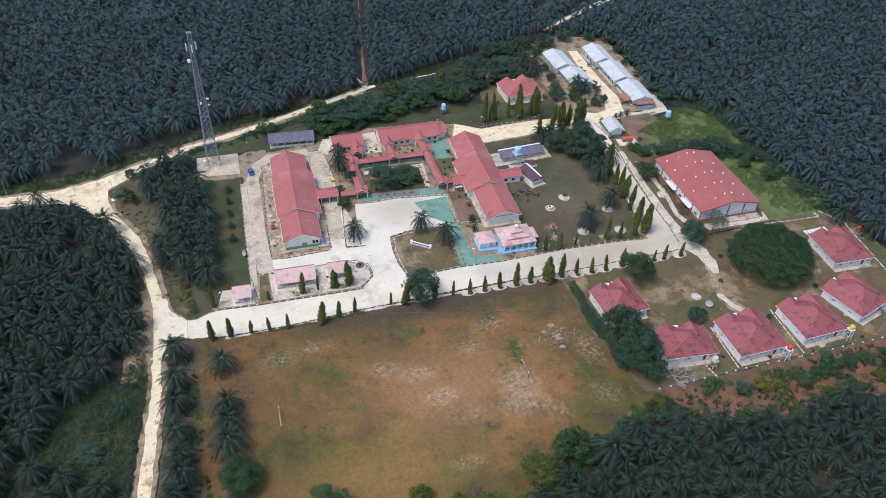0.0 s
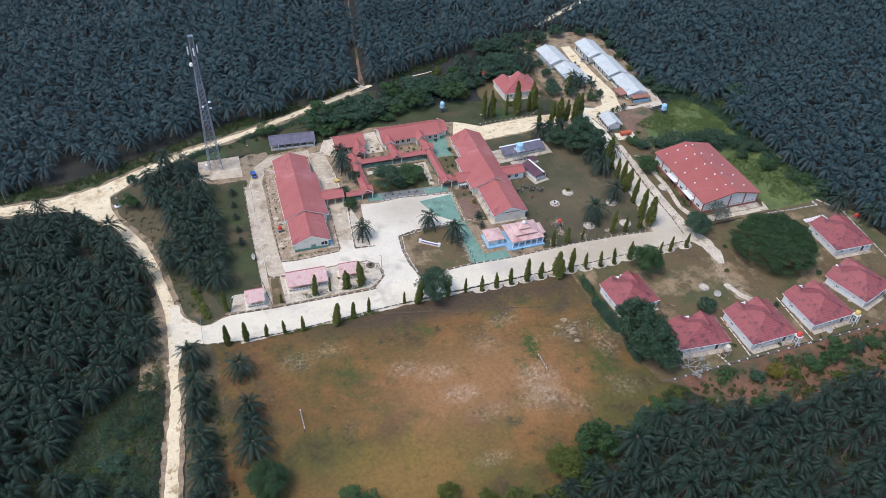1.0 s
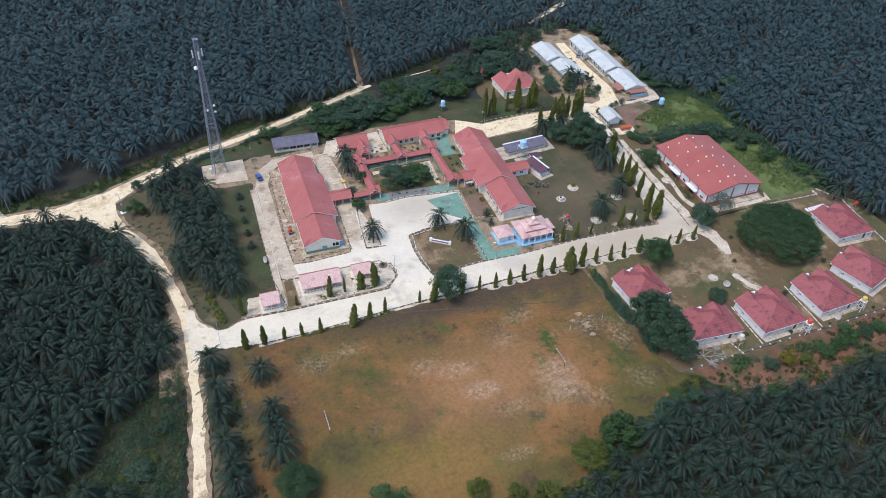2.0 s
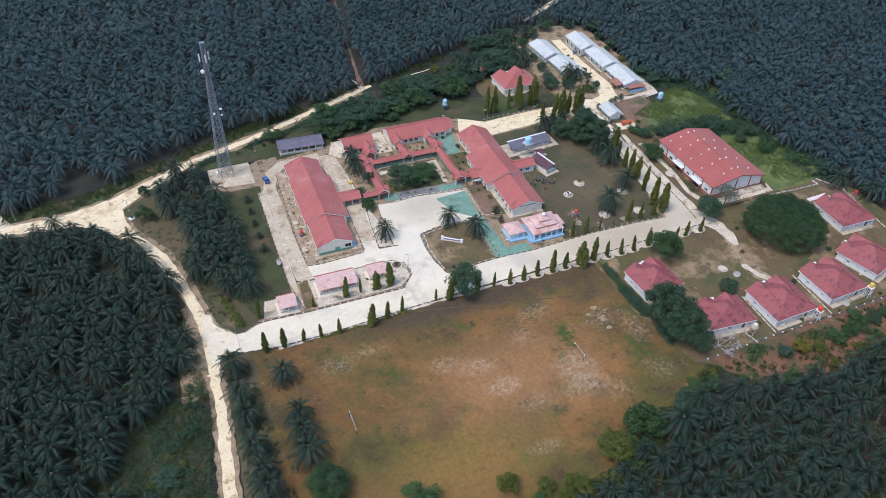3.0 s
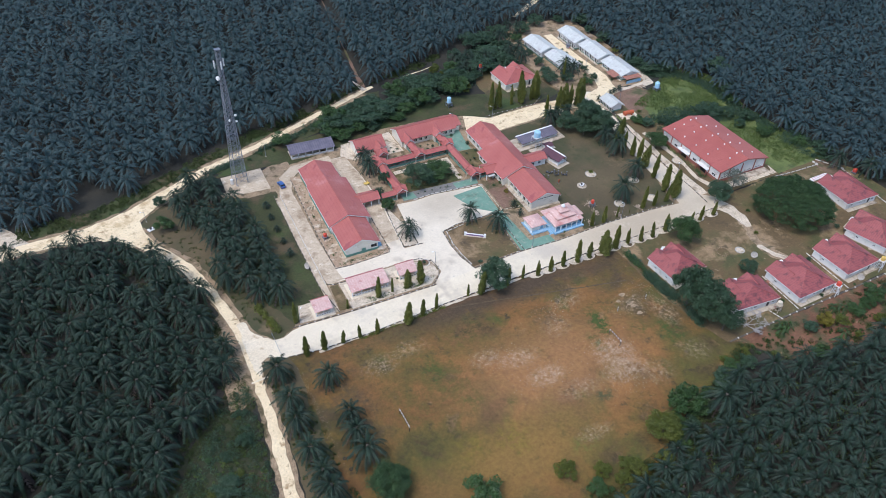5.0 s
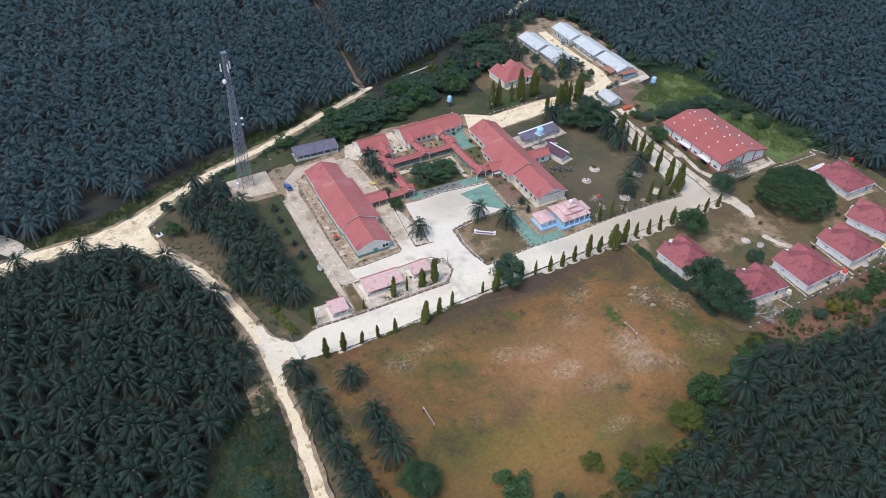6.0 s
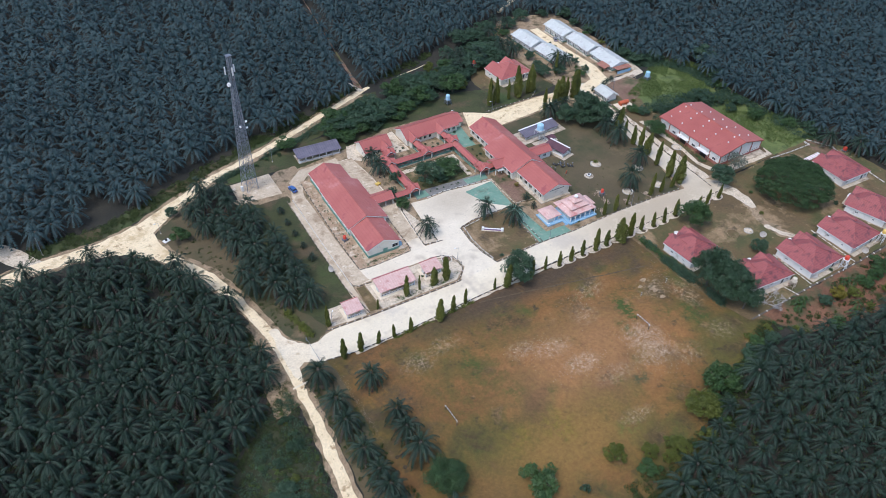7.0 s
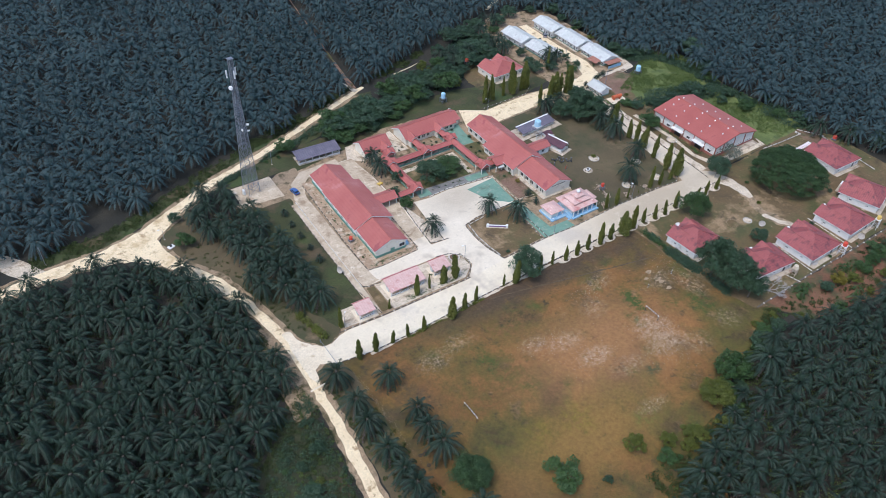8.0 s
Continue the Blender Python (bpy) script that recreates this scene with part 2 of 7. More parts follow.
M["bare_bark"] = mat("bleached_bare_wood", (0.33, 0.31, 0.29), (0.48, 0.46, 0.43), 1.5, 0.9)
M["palm_bark"] = mat("palm_trunk_bark", (0.05, 0.045, 0.035), (0.13, 0.11, 0.085), 1.5, 0.95, bump=0.8, bump_scale=5.0)
M["palm"] = mat("oil_palm_leaf", (0.009, 0.024, 0.014), (0.037, 0.070, 0.041), 0.06, 0.6, island=0.25, obrand=0.3, spec=0.4, thin=0.2, grain=0.42, grain_scale=0.55)
# northern palms: distance haze painted in as a paler, bluer leaf colour
M["palm_hazed"] = mat("hazed_palm_leaf", (0.020, 0.045, 0.047), (0.069, 0.119, 0.117), 0.05, 0.6, island=0.25, obrand=0.25, spec=0.4, thin=0.25, grain=0.42, grain_scale=0.5)
M["palm_old"] = mat("dry_palm_leaf", (0.045, 0.036, 0.032), (0.11, 0.085, 0.065), 0.6, 0.8, island=0.5)
M["leaf_dark"] = mat("dark_broad_leaf", (0.018, 0.050, 0.025), (0.070, 0.130, 0.062), 0.25, 0.5, island=0.35, obrand=0.25, spec=0.5, thin=0.25, grain=0.32, grain_scale=0.8)
M["leaf_mid"] = mat("green_broad_leaf", (0.022, 0.060, 0.018), (0.085, 0.155, 0.042), 0.25, 0.5, island=0.35, obrand=0.2, spec=0.45, thin=0.28, grain=0.32, grain_scale=0.8)
M["leaf_light"] = mat("yellow_green_leaf", (0.060, 0.086, 0.014), (0.180, 0.195, 0.034), 0.25, 0.5, island=0.4, obrand=0.2, spec=0.4, thin=0.3, grain=0.32, grain_scale=0.8)
M["leaf_mast"] = mat("mast_tree_leaf", (0.052, 0.078, 0.016), (0.205, 0.210, 0.040), 0.3, 0.5, island=0.45, obrand=0.25, spec=0.4, thin=0.3)
M["leaf_yellow"] = mat("yellow_crown_leaf", (0.10, 0.11, 0.012), (0.32, 0.24, 0.03), 0.3, 0.55, island=0.6, thin=0.35)
M["scrub"] = mat("scrub_leaf", (0.020, 0.042, 0.009), (0.078, 0.104, 0.022), 0.12, 0.6, island=0.4, spec=0.4, thin=0.3)
M["verge"] = mat("brown_sandy_verge", (0.205, 0.142, 0.080), (0.41, 0.30, 0.185), 0.3, 0.95, bump=0.4, bump_scale=3.0, fine=0.4, stain=[((0.10, 0.080, 0.038), 0.25, 0.35)], grain=0.35)
M["leaf_pale"] = mat("grey_green_leaf", (0.07, 0.095, 0.07), (0.20, 0.235, 0.18), 0.3, 0.6, island=0.5, thin=0.3)
M["yard"] = mat("trodden_yard_earth", (0.072, 0.058, 0.030), (0.138, 0.104, 0.052), 0.04, 0.95, bump=0.4, bump_scale=2.0, fine=0.22, stain=[((0.060, 0.062, 0.026), 0.05, 0.46), ((0.19, 0.135, 0.075), 0.07, 0.2)], grain=0.16)
M["leaf_rain"] = mat("rain_tree_leaf", (0.014, 0.046, 0.015), (0.066, 0.122, 0.040), 0.16, 0.55, island=0.35, spec=0.4, thin=0.25, grain=0.32, grain_scale=0.8)
M["wild"] = mat("wild_grass_blades", (0.056, 0.100, 0.020), (0.155, 0.205, 0.052), 0.12, 0.6, island=0.4, spec=0.4, thin=0.3)
M["meadow"] = mat("meadow_grass", (0.066, 0.098, 0.024), (0.155, 0.185, 0.050), 0.08, 0.9, bump=0.6, bump_scale=2.5, fine=0.3, stain=[((0.055, 0.078, 0.022), 0.12, 0.3), ((0.19, 0.17, 0.06), 0.2, 0.2)], grain=0.26)
M["garden"] = mat("red_garden_earth", (0.125, 0.056, 0.030), (0.235, 0.115, 0.062), 0.14, 0.95, bump=0.5, bump_scale=2.0, fine=0.35, stain=[((0.06, 0.066, 0.026), 0.10, 0.44), ((0.30, 0.18, 0.105), 0.4, 0.14)], grain=0.38)
M["orange"] = mat("orange_machine_paint", (0.48, 0.09, 0.03), (0.60, 0.15, 0.06), 2.0, 0.5)
M["purple"] = mat("violet_sign_paint", (0.18, 0.10, 0.24), (0.26, 0.16, 0.32), 2.0, 0.6)
M["ditch"] = mat("damp_ditch_earth", (0.060, 0.042, 0.024), (0.12, 0.085, 0.045), 0.3, 0.95, grain=0.3)
# apron concrete darkened to grey: the walk's shade is in the colour
M["greycrete"] = mat("shade_grey_concrete", (0.15, 0.145, 0.13), (0.27, 0.26, 0.235), 0.3, 0.9, bump=0.2, stain=[((0.09, 0.095, 0.07), 0.3, 0.3)], grain=0.2)
M["lane"] = mat("dusty_lane_concrete", (0.42, 0.325, 0.215), (0.63, 0.52, 0.37), 0.2, 0.9, bump=0.15, fine=0.4, stain=[((0.33, 0.24, 0.15), 0.14, 0.34), ((0.68, 0.59, 0.44), 0.3, 0.24), ((0.26, 0.19, 0.12), 0.6, 0.16)], grain=0.16)
M["rubble_bed"] = mat("stony_orange_earth", (0.26, 0.165, 0.095), (0.48, 0.36, 0.24), 0.25, 0.95, bump=0.4, bump_scale=3.0, fine=0.4, stain=[((0.60, 0.50, 0.37), 0.35, 0.34), ((0.13, 0.095, 0.05), 0.3, 0.18)], grain=0.3)
M["mouth"] = mat("white_sand_over_concrete", (0.66, 0.55, 0.375), (0.80, 0.70, 0.52), 0.2, 0.92, fine=0.4, stain=[((0.52, 0.40, 0.25), 0.25, 0.24)], grain=0.14)
M["chips"] = mat("sandy_stone_chips", (0.30, 0.22, 0.155), (0.50, 0.40, 0.30), 1.0, 0.95, island=0.6)
M["stone"] = mat("pale_rubble", (0.34, 0.31, 0.27), (0.60, 0.56, 0.50), 1.0, 0.9, island=0.5)


# ---- mesh helpers ----
class Geo:
    def __init__(self):
        self.v, self.f = [], []

    def face(self, pts):
        k = len(self.v)
        self.v += [tuple(p) for p in pts]
        self.f.append(tuple(range(k, k + len(pts))))
        return self

    def box(self, x0, y0, z0, x1, y1, z1):
        k = len(self.v)
        self.v += [(x, y, z) for z in (z0, z1) for x, y in ((x0, y0), (x1, y0), (x1, y1), (x0, y1))]
        self.f += [tuple(k + i for i in q) for q in ((3, 2, 1, 0), (4, 5, 6, 7), (0, 1, 5, 4), (1, 2, 6, 5), (2, 3, 7, 6), (3, 0, 4, 7))]
        return self

    def prism(self, pts, a, b, axis="z"):
        """A closed solid: an outline swept from a to b along an axis. pts run in the plane of the other two axes."""
        put = {"z": lambda p, h: (p[0], p[1], h), "y": lambda p, h: (p[0], h, p[1]), "x": lambda p, h: (h, p[0], p[1])}[axis]
        k, n = len(self.v), len(pts)
        self.v += [put(p, a) for p in pts] + [put(p, b) for p in pts]
        self.f += [tuple(range(k + n - 1, k - 1, -1)), tuple(range(k + n, k + 2 * n))]
        self.f += [(k + i, k + (i + 1) % n, k + n + (i + 1) % n, k + n + i) for i in range(n)]
        return self

    def tube(self, p, q, r0, r1=None, n=6):
        p, q = Vector(p), Vector(q)
        r1 = r0 if r1 is None else r1
        d = (q - p).normalized()
        a = d.orthogonal().normalized()
        b = d.cross(a)
        k = len(self.v)
        for c, r in ((p, r0), (q, r1)):
            self.v += [tuple(c + (a * math.cos(2 * math.pi * i / n) + b * math.sin(2 * math.pi * i / n)) * r) for i in range(n)]
        self.f += [(k + i, k + (i + 1) % n, k + n + (i + 1) % n, k + n + i) for i in range(n)]
        self.f += [tuple(range(k + n - 1, k - 1, -1)), tuple(range(k + n, k + 2 * n))]
        return self

    def lathe(self, x, y, profile, n=14):
        k = len(self.v)
        for r, z in profile:
            self.v += [(x + r * math.cos(2 * math.pi * i / n), y + r * math.sin(2 * math.pi * i / n), z) for i in range(n)]
        for j in range(len(profile) - 1):
            self.f += [(k + j * n + i, k + j * n + (i + 1) % n, k + (j + 1) * n + (i + 1) % n, k + (j + 1) * n + i) for i in range(n)]
        self.f += [tuple(range(k + n - 1, k - 1, -1)), tuple(range(k + (len(profile) - 1) * n, k + len(profile) * n))]
        return self

    def gable(self, x0, y0, x1, y1, ze, zr, axis="y", t=0.16, at=0.5):
        """A bent slab: two slopes that meet in a ridge along the axis."""
        lo, hi = (x0, x1) if axis == "y" else (y0, y1)
        m = lo + (hi - lo) * at
        pts = [(lo, ze), (lo, ze - t), (m, zr - t), (hi, ze - t), (hi, ze), (m, zr)]
        return self.prism(pts, *((y0, y1) if axis == "y" else (x0, x1)), axis=axis)

    def hip(self, x0, y0, x1, y1, ze, zr, t=0.18, axis=None, run=None):
        """A hipped roof with closed eaves; run: how far the ends slope in."""
        w, d = x1 - x0, y1 - y0
        axis = axis or ("x" if w > d else "y")
        run = run if run is not None else min(w, d) / 2
        cx, cy = (x0 + x1) / 2, (y0 + y1) / 2
        k = len(self.v)
        e = [(x0, y0), (x1, y0), (x1, y1), (x0, y1)]
        r = [(x0 + run, cy), (x1 - run, cy)] if axis == "x" else [(cx, y0 + run), (cx, y1 - run)]
        self.v += [(*p, ze - t) for p in e] + [(*p, ze) for p in e] + [(*p, zr) for p in r]
        top = [(4, 5, 9, 8), (5, 6, 9), (6, 7, 8, 9), (7, 4, 8)] if axis == "x" else [(4, 5, 8), (5, 6, 9, 8), (6, 7, 9), (7, 4, 8, 9)]
        for q in [(3, 2, 1, 0), (0, 1, 5, 4), (1, 2, 6, 5), (2, 3, 7, 6), (3, 0, 4, 7)] + top:
            self.f.append(tuple(k + i for i in q))
        return self

    def mesh(self, name, material):
        me = bpy.data.meshes.new(name)
        me.from_pydata(self.v, [], self.f)
        me.materials.append(material)
        me.update()
        return me


def array_mesh(name, verts, faces, material):
    """A mesh from number arrays; faces all have the same number of corners."""
    me = bpy.data.meshes.new(name)
    k, c = faces.shape
    me.vertices.add(len(verts))
    me.vertices.foreach_set("co", np.ascontiguousarray(verts, dtype=np.float32).ravel())
    me.loops.add(k * c)
    me.loops.foreach_set("vertex_index", np.ascontiguousarray(faces, dtype=np.int32).ravel())
    me.polygons.add(k)
    me.polygons.foreach_set("loop_start", np.arange(0, k * c, c, dtype=np.int32))
    me.update(calc_edges=True)
    me.materials.append(material)
    return me


def thing(name, x, y, z=0.0, turn=0.0, label="", category="", group="", kind=""):
    ob = tagged(new(name), label, category, group, kind)
    ob.matrix_basis = pose(x, y, z, 0, 0, turn)
    ob.empty_display_size = 0.2
    return ob


def part(name, geo, material, parent, label=""):
    me = geo if isinstance(geo, bpy.types.Mesh) else geo.mesh(name, material)
    ob = new(name, me)
    ob.parent = parent
    if label:
        ob["label"] = label
    return ob


def setting(name, geo, material, label, category="ground"):
    me = geo if isinstance(geo, bpy.types.Mesh) else geo.mesh(name, material)
    return tagged(new(name, me), label, category, kind="structure")


def ragged(pts, step=2.0, amount=0.35, seed=0.0, closed=True):
    """An outline cut into short steps and pushed about by noise."""
    out = []
    n = len(pts)
    for i in range(n if closed else n - 1):
        a, b = Vector(pts[i]), Vector(pts[(i + 1) % n])
        k = max(1, int((b - a).length / step))
        side = Vector((-(b - a).y, (b - a).x)).normalized()
        for j in range(k):
            p = a.lerp(b, j / k)
            w = noise.noise(Vector((p.x * 0.22, p.y * 0.22, seed))) + 0.45 * noise.noise(Vector((p.x * 0.6, p.y * 0.6, seed + 5)))
            out.append(tuple(p + side * w * amount) if j else tuple(p))
    return out


def sheet(name, pts, z, material, label, wobble=0.35, category="ground", seed=0.0):
    outline = ragged(pts, 0.8, wobble, seed) if wobble else pts
    return setting(name, Geo().prism(outline, z - 0.25, z), material, label, category)


def ribbon(name, centre, widths, z, material, label, wobble=0.3, category="road", seed=1.0):
    """A road along a line of places, with its width at each."""
    c = [Vector(p) for p in centre]
    left, right = [], []
    for i, p in enumerate(c):
        d = (c[min(i + 1, len(c) - 1)] - c[max(i - 1, 0)]).normalized()
        s = Vector((-d.y, d.x)) * widths[i] / 2
        left.append(tuple(p + s))
        right.append(tuple(p - s))
    a = ragged(left, 0.8, wobble, seed, False) + [left[-1]]
    b = ragged(right, 0.8, wobble, seed + 9, False) + [right[-1]]
    return setting(name, Geo().prism((b + a[::-1]), z - 0.25, z), material, label, category)


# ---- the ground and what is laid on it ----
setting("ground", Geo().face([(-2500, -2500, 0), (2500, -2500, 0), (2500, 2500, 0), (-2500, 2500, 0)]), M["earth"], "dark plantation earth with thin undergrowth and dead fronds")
sheet("compound_ground", [(-21, 47), (150, 39), (150, 96), (146, 128), (92, 134), (60, 140), (6, 134), (-20, 121)], 0.02, M["verge"], "bare brown compound earth", 0.5)
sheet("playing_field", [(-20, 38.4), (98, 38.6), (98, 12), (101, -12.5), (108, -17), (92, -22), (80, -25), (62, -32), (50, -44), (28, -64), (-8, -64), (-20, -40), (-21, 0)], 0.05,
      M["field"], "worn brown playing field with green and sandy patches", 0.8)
sheet("house_lawn", [(95.5, 37.0), (146, 38.4), (152, 44), (185, 46), (206, 47), (214, 36), (214, -4), (196, -12), (101, -13), (98, -4), (95.5, 12)], 0.055, M["lawn"], "dry brownish lawn round the staff houses", 0.5)
sheet("garden_ground", [(101, -13.4), (196, -12.4), (215, -5), (215, -26), (168, -31), (137, -31), (113, -26.5), (107, -18)], 0.045, M["garden"], "bare red-brown garden earth behind the houses", 0.8)
sheet("yard_lawn", [(92, 49.8), (131, 48.5), (136.5, 66), (140, 84), (144, 103), (143, 116), (118, 119), (95, 117.5)], 0.05, M["yard"], "worn olive-brown yard lawn", 0.4)
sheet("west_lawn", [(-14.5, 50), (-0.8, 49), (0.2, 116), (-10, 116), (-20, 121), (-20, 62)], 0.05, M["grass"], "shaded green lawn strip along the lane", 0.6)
sheet("corner_lawn", [(-49.8, 114.5), (-45, 104), (-37.5, 93), (-33.4, 83), (-31, 68), (-28.6, 57.4), (-26.2, 51), (-22.6, 46.4), (-19.6, 46.2), (-15, 49), (-16, 62), (-22, 118), (-32, 129), (-40, 126)], 0.045, M["yard"], "rough grass in the bend of the road", 0.7)
sheet("bank_grass", [(-86, 123), (-64, 123), (-46, 129.5), (-34, 134.5), (-19, 142.4), (0, 148.6), (14, 155), (6, 156), (-22, 147), (-40, 139.5), (-60, 131), (-86, 129)], 0.04, M["grass"], "dark green bank beside the track", 0.8)
sheet("bank_south", [(-20, 134.5), (-19, 138), (0, 144.6), (15, 150.4), (30, 157.2), (44, 163.2), (58, 168.6), (64, 168), (60, 158), (30, 148), (10, 142), (-6, 138)], 0.042, M["grass"], "green bank between the track and the trees", 0.5)
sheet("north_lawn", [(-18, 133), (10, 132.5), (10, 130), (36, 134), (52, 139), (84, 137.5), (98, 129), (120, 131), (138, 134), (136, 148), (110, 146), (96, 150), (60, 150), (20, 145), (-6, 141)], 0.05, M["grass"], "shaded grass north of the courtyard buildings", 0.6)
sheet("wild_grass", [(158, 110), (176, 118), (186, 123), (205, 129), (212, 112), (208, 90), (211, 56), (208, 44), (180, 46), (181, 88), (158, 90), (149, 92), (149, 108)], 0.05, M["meadow"], "tall bright wild grass beyond the hall", 0.9)
sheet("row_yard", [(138, 127), (184, 127), (187, 150), (187, 196), (160, 204), (140, 196), (136, 168), (139, 148)], 0.03, M["verge"], "bare brown earth round the zinc-roofed rows", 0.8)
sheet("villa_lawn", [(108, 138), (139, 136), (138, 166), (112, 168), (106, 152)], 0.045, M["lawn"], "worn lawn round the villa", 0.6)
sheet("dry_lawn", [(149.4, 93), (160, 91.4), (165, 106), (160, 122), (151, 121)], 0.063, M["lawn"], "dry brown grass beside the drive", 0.8)
sheet("dry_patch", [(157, 107), (166, 108), (178, 118), (174, 125), (160, 124)], 0.065, M["dirt"], "dry reddish bare patch", 0.9)
sheet("red_earth", [(201.6, 36), (209, 34.6), (212, 44), (204, 47), (200.6, 44.6)], 0.067, M["dirt"], "bare reddish earth beside the last house", 0.8)
sheet("hall_lawn", [(147.6, 50), (146.4, 66), (147.4, 84), (149, 96), (156, 98), (182, 88), (183, 46), (152, 45)], 0.06, M["lawn"], "brown lawn round the hall", 0.4)
sheet("scrub_ground", [(-35, 36), (-36, 20), (-38, 2), (-40, -14), (-62, -8), (-66, 8), (-50, 22), (-40, 34)], 0.03, M["thicket"], "weedy roadside ground", 1.0)
sheet("strip_ground", [(-20, 39.4), (-24, 40), (-29.4, 38), (-29.4, 19), (-30, 4), (-31.5, -12), (-34, -30), (-18, -30), (-20, 0)], 0.035, M["yard"], "brown earth between the palm rows", 0.7)

for nm, ln, wd, sd in (("shoulder_bend", [(-51.5, 112.5), (-45.3, 100.6), (-38.3, 88.5), (-34.4, 76), (-32.0, 66), (-30.2, 56), (-29.4, 46), (-31, 38.5), (-31.6, 20), (-33.2, 3.5), (-34.6, -9.5), (-37, -30), (-40, -60)], [10, 7.4, 7.6, 6.4, 5.6, 5.4, 7, 4.8, 5, 5.8, 5.8, 5.6, 5.6], 21.0),
                       ("shoulder_west", [(-110, 116.5), (-84, 119.5), (-64, 119), (-50, 122), (-38, 130), (-20, 139.8), (0, 146.6), (15, 152.4), (30, 159.2), (57, 170.6)], [8, 8, 9, 10, 8, 6.4, 6, 6, 6, 6], 22.0)):
    ribbon(nm, ln, wd, 0.052, M["verge"], "brown trodden road shoulder", 0.9, seed=sd)
ribbon("field_edge", [(28, 36.2), (38, 34.3), (58, 29.6), (78.5, 24.7), (90, 22.2)], [0.2, 0.5, 0.5, 0.6, 0.2], 0.056, M["ditch"], "dark shallow ditch line across the field", 0.3, "ground", seed=41.0)
TRACK = "sandy white limestone track"
ribbon("road_west", [(-140, 112), (-110, 116.5), (-84, 119.5), (-64, 119), (-50, 122), (-38, 130), (-20, 139.8), (0, 146.6), (15, 152.4), (30, 159.2), (44, 165.2), (57, 170.6), (63, 172.8)],
       [5, 5, 5, 7, 8, 5.0, 3.2, 2.9, 2.9, 2.8, 2.7, 2.6, 1.2], 0.06, M["track"], TRACK, 0.5)
ribbon("road_bend", [(-58, 117), (-51.5, 112.5), (-45.3, 100.6), (-38.5, 88.5), (-34.8, 76), (-32.6, 66), (-30.8, 56), (-29.6, 46), (-31, 38.5), (-31.6, 20), (-33.2, 3.5), (-34.6, -9.5), (-37, -30), (-40, -60)],
       [10, 7.0, 4.2, 4.2, 3.5, 3.2, 3.3, 5.2, 2.5, 2.7, 3.1, 3.2, 3.3, 3.3], 0.064, M["track"], TRACK, 0.55, seed=3.0)
ribbon("track_far", [(160, 211), (176, 221), (197, 233), (215, 243), (260, 268)], [1.6, 3.2, 3.4, 3, 3], 0.05, M["track"], "far limestone track between palms", seed=4.5)
ribbon("track_north", [(58, 171), (60.5, 186), (67, 225), (74, 266), (84, 330)], [3.4, 1.4, 0.6, 0.5, 0.5], 0.05, M["dirt"], "thin bare track between palm blocks", seed=4.0)
ribbon("track_fragment", [(79, 175.6), (84, 176.6), (90, 177.6), (96, 179.4)], [0.2, 0.7, 0.5, 0.2], 0.05, M["track"], "narrow end of the track under the trees", seed=4.8)
ribbon("track_fork", [(58.4, 171), (57.6, 176), (56.6, 181)], [2.4, 1.5, 0.5], 0.066, M["sand"], "short sandy fork between palm rows", seed=4.9)
ribbon("road_spur", [(-84, 119), (-90, 128), (-98, 140)], [5, 7, 6], 0.058, M["sand"], "short sandy spur off the track", seed=5.0)
sheet("junction_ground", [(-41, 26), (-19, 28), (-18, 39), (-18, 46), (-20, 52), (-29, 64), (-38, 62)], 0.033, M["verge"], "trodden brown earth at the road junction", 0.9)
sheet("road_mouth", [(-29.6, 34.5), (-28.4, 39.4), (-26.4, 40.6), (-23.8, 39.6), (-21.6, 38.6), (-20.6, 42), (-21.4, 45.8), (-22.6, 46.2), (-25, 48.2), (-27.4, 52), (-28.6, 57), (-30.6, 57), (-31.0, 46), (-31.0, 37.5)], 0.067, M["mouth"], "white sandy mouth of the front road", 0.55, "road", seed=35.0)
CON = "sun-bleached pale concrete paving"
sheet("road_front", [(-22.4, 39.0), (-21.4, 38.2), (-11.8, 36.9), (5, 36.6), (29, 38.1), (55, 38.9), (98, 38.9), (119, 39.3), (143, 40), (149, 39.5), (149.5, 44), (144, 49), (134, 47.4), (121, 48.6), (102.6, 49.2), (82, 48.8), (64.4, 49.0), (47, 48.2), (31, 46.7), (-0.6, 47.2), (-13, 48), (-16.4, 47.4), (-19.6, 45.8), (-22.2, 46.0), (-23.4, 42.6)], 0.07, M["concrete"], CON, 0.0, "road")
sheet("plaza", [(31, 46.6), (47, 48.1), (45.2, 55), (44.8, 62), (45.6, 69.8), (52, 71.4), (65.5, 71.2), (69.7, 71.8), (71.3, 87.8), (52.6, 90.2), (44, 89.6), (37.5, 90.4), (35.9, 78), (35.3, 67), (30, 67.3), (30.4, 72), (32.8, 92), (32.6, 112), (31.4, 127), (25, 127), (25.6, 113), (25.8, 93), (25.4, 70.4), (25.6, 68.8), (5, 67.6), (3.4, 68.6), (0.6, 66), (0.6, 63), (3, 61.4), (29, 61.2), (35.2, 57.4), (36.2, 52)], 0.075, M["plaza"], "pale concrete forecourt", 0.0, "pavement")
sheet("lane_inner", [(25.6, 72), (30.2, 72.4), (32.2, 92), (32.4, 112), (31.4, 126.8), (25.2, 126.8), (25.6, 113), (25.9, 93)], 0.079, M["lane"], "worn tan concrete lane beside the long building", 0.25, "pavement", seed=33.0)
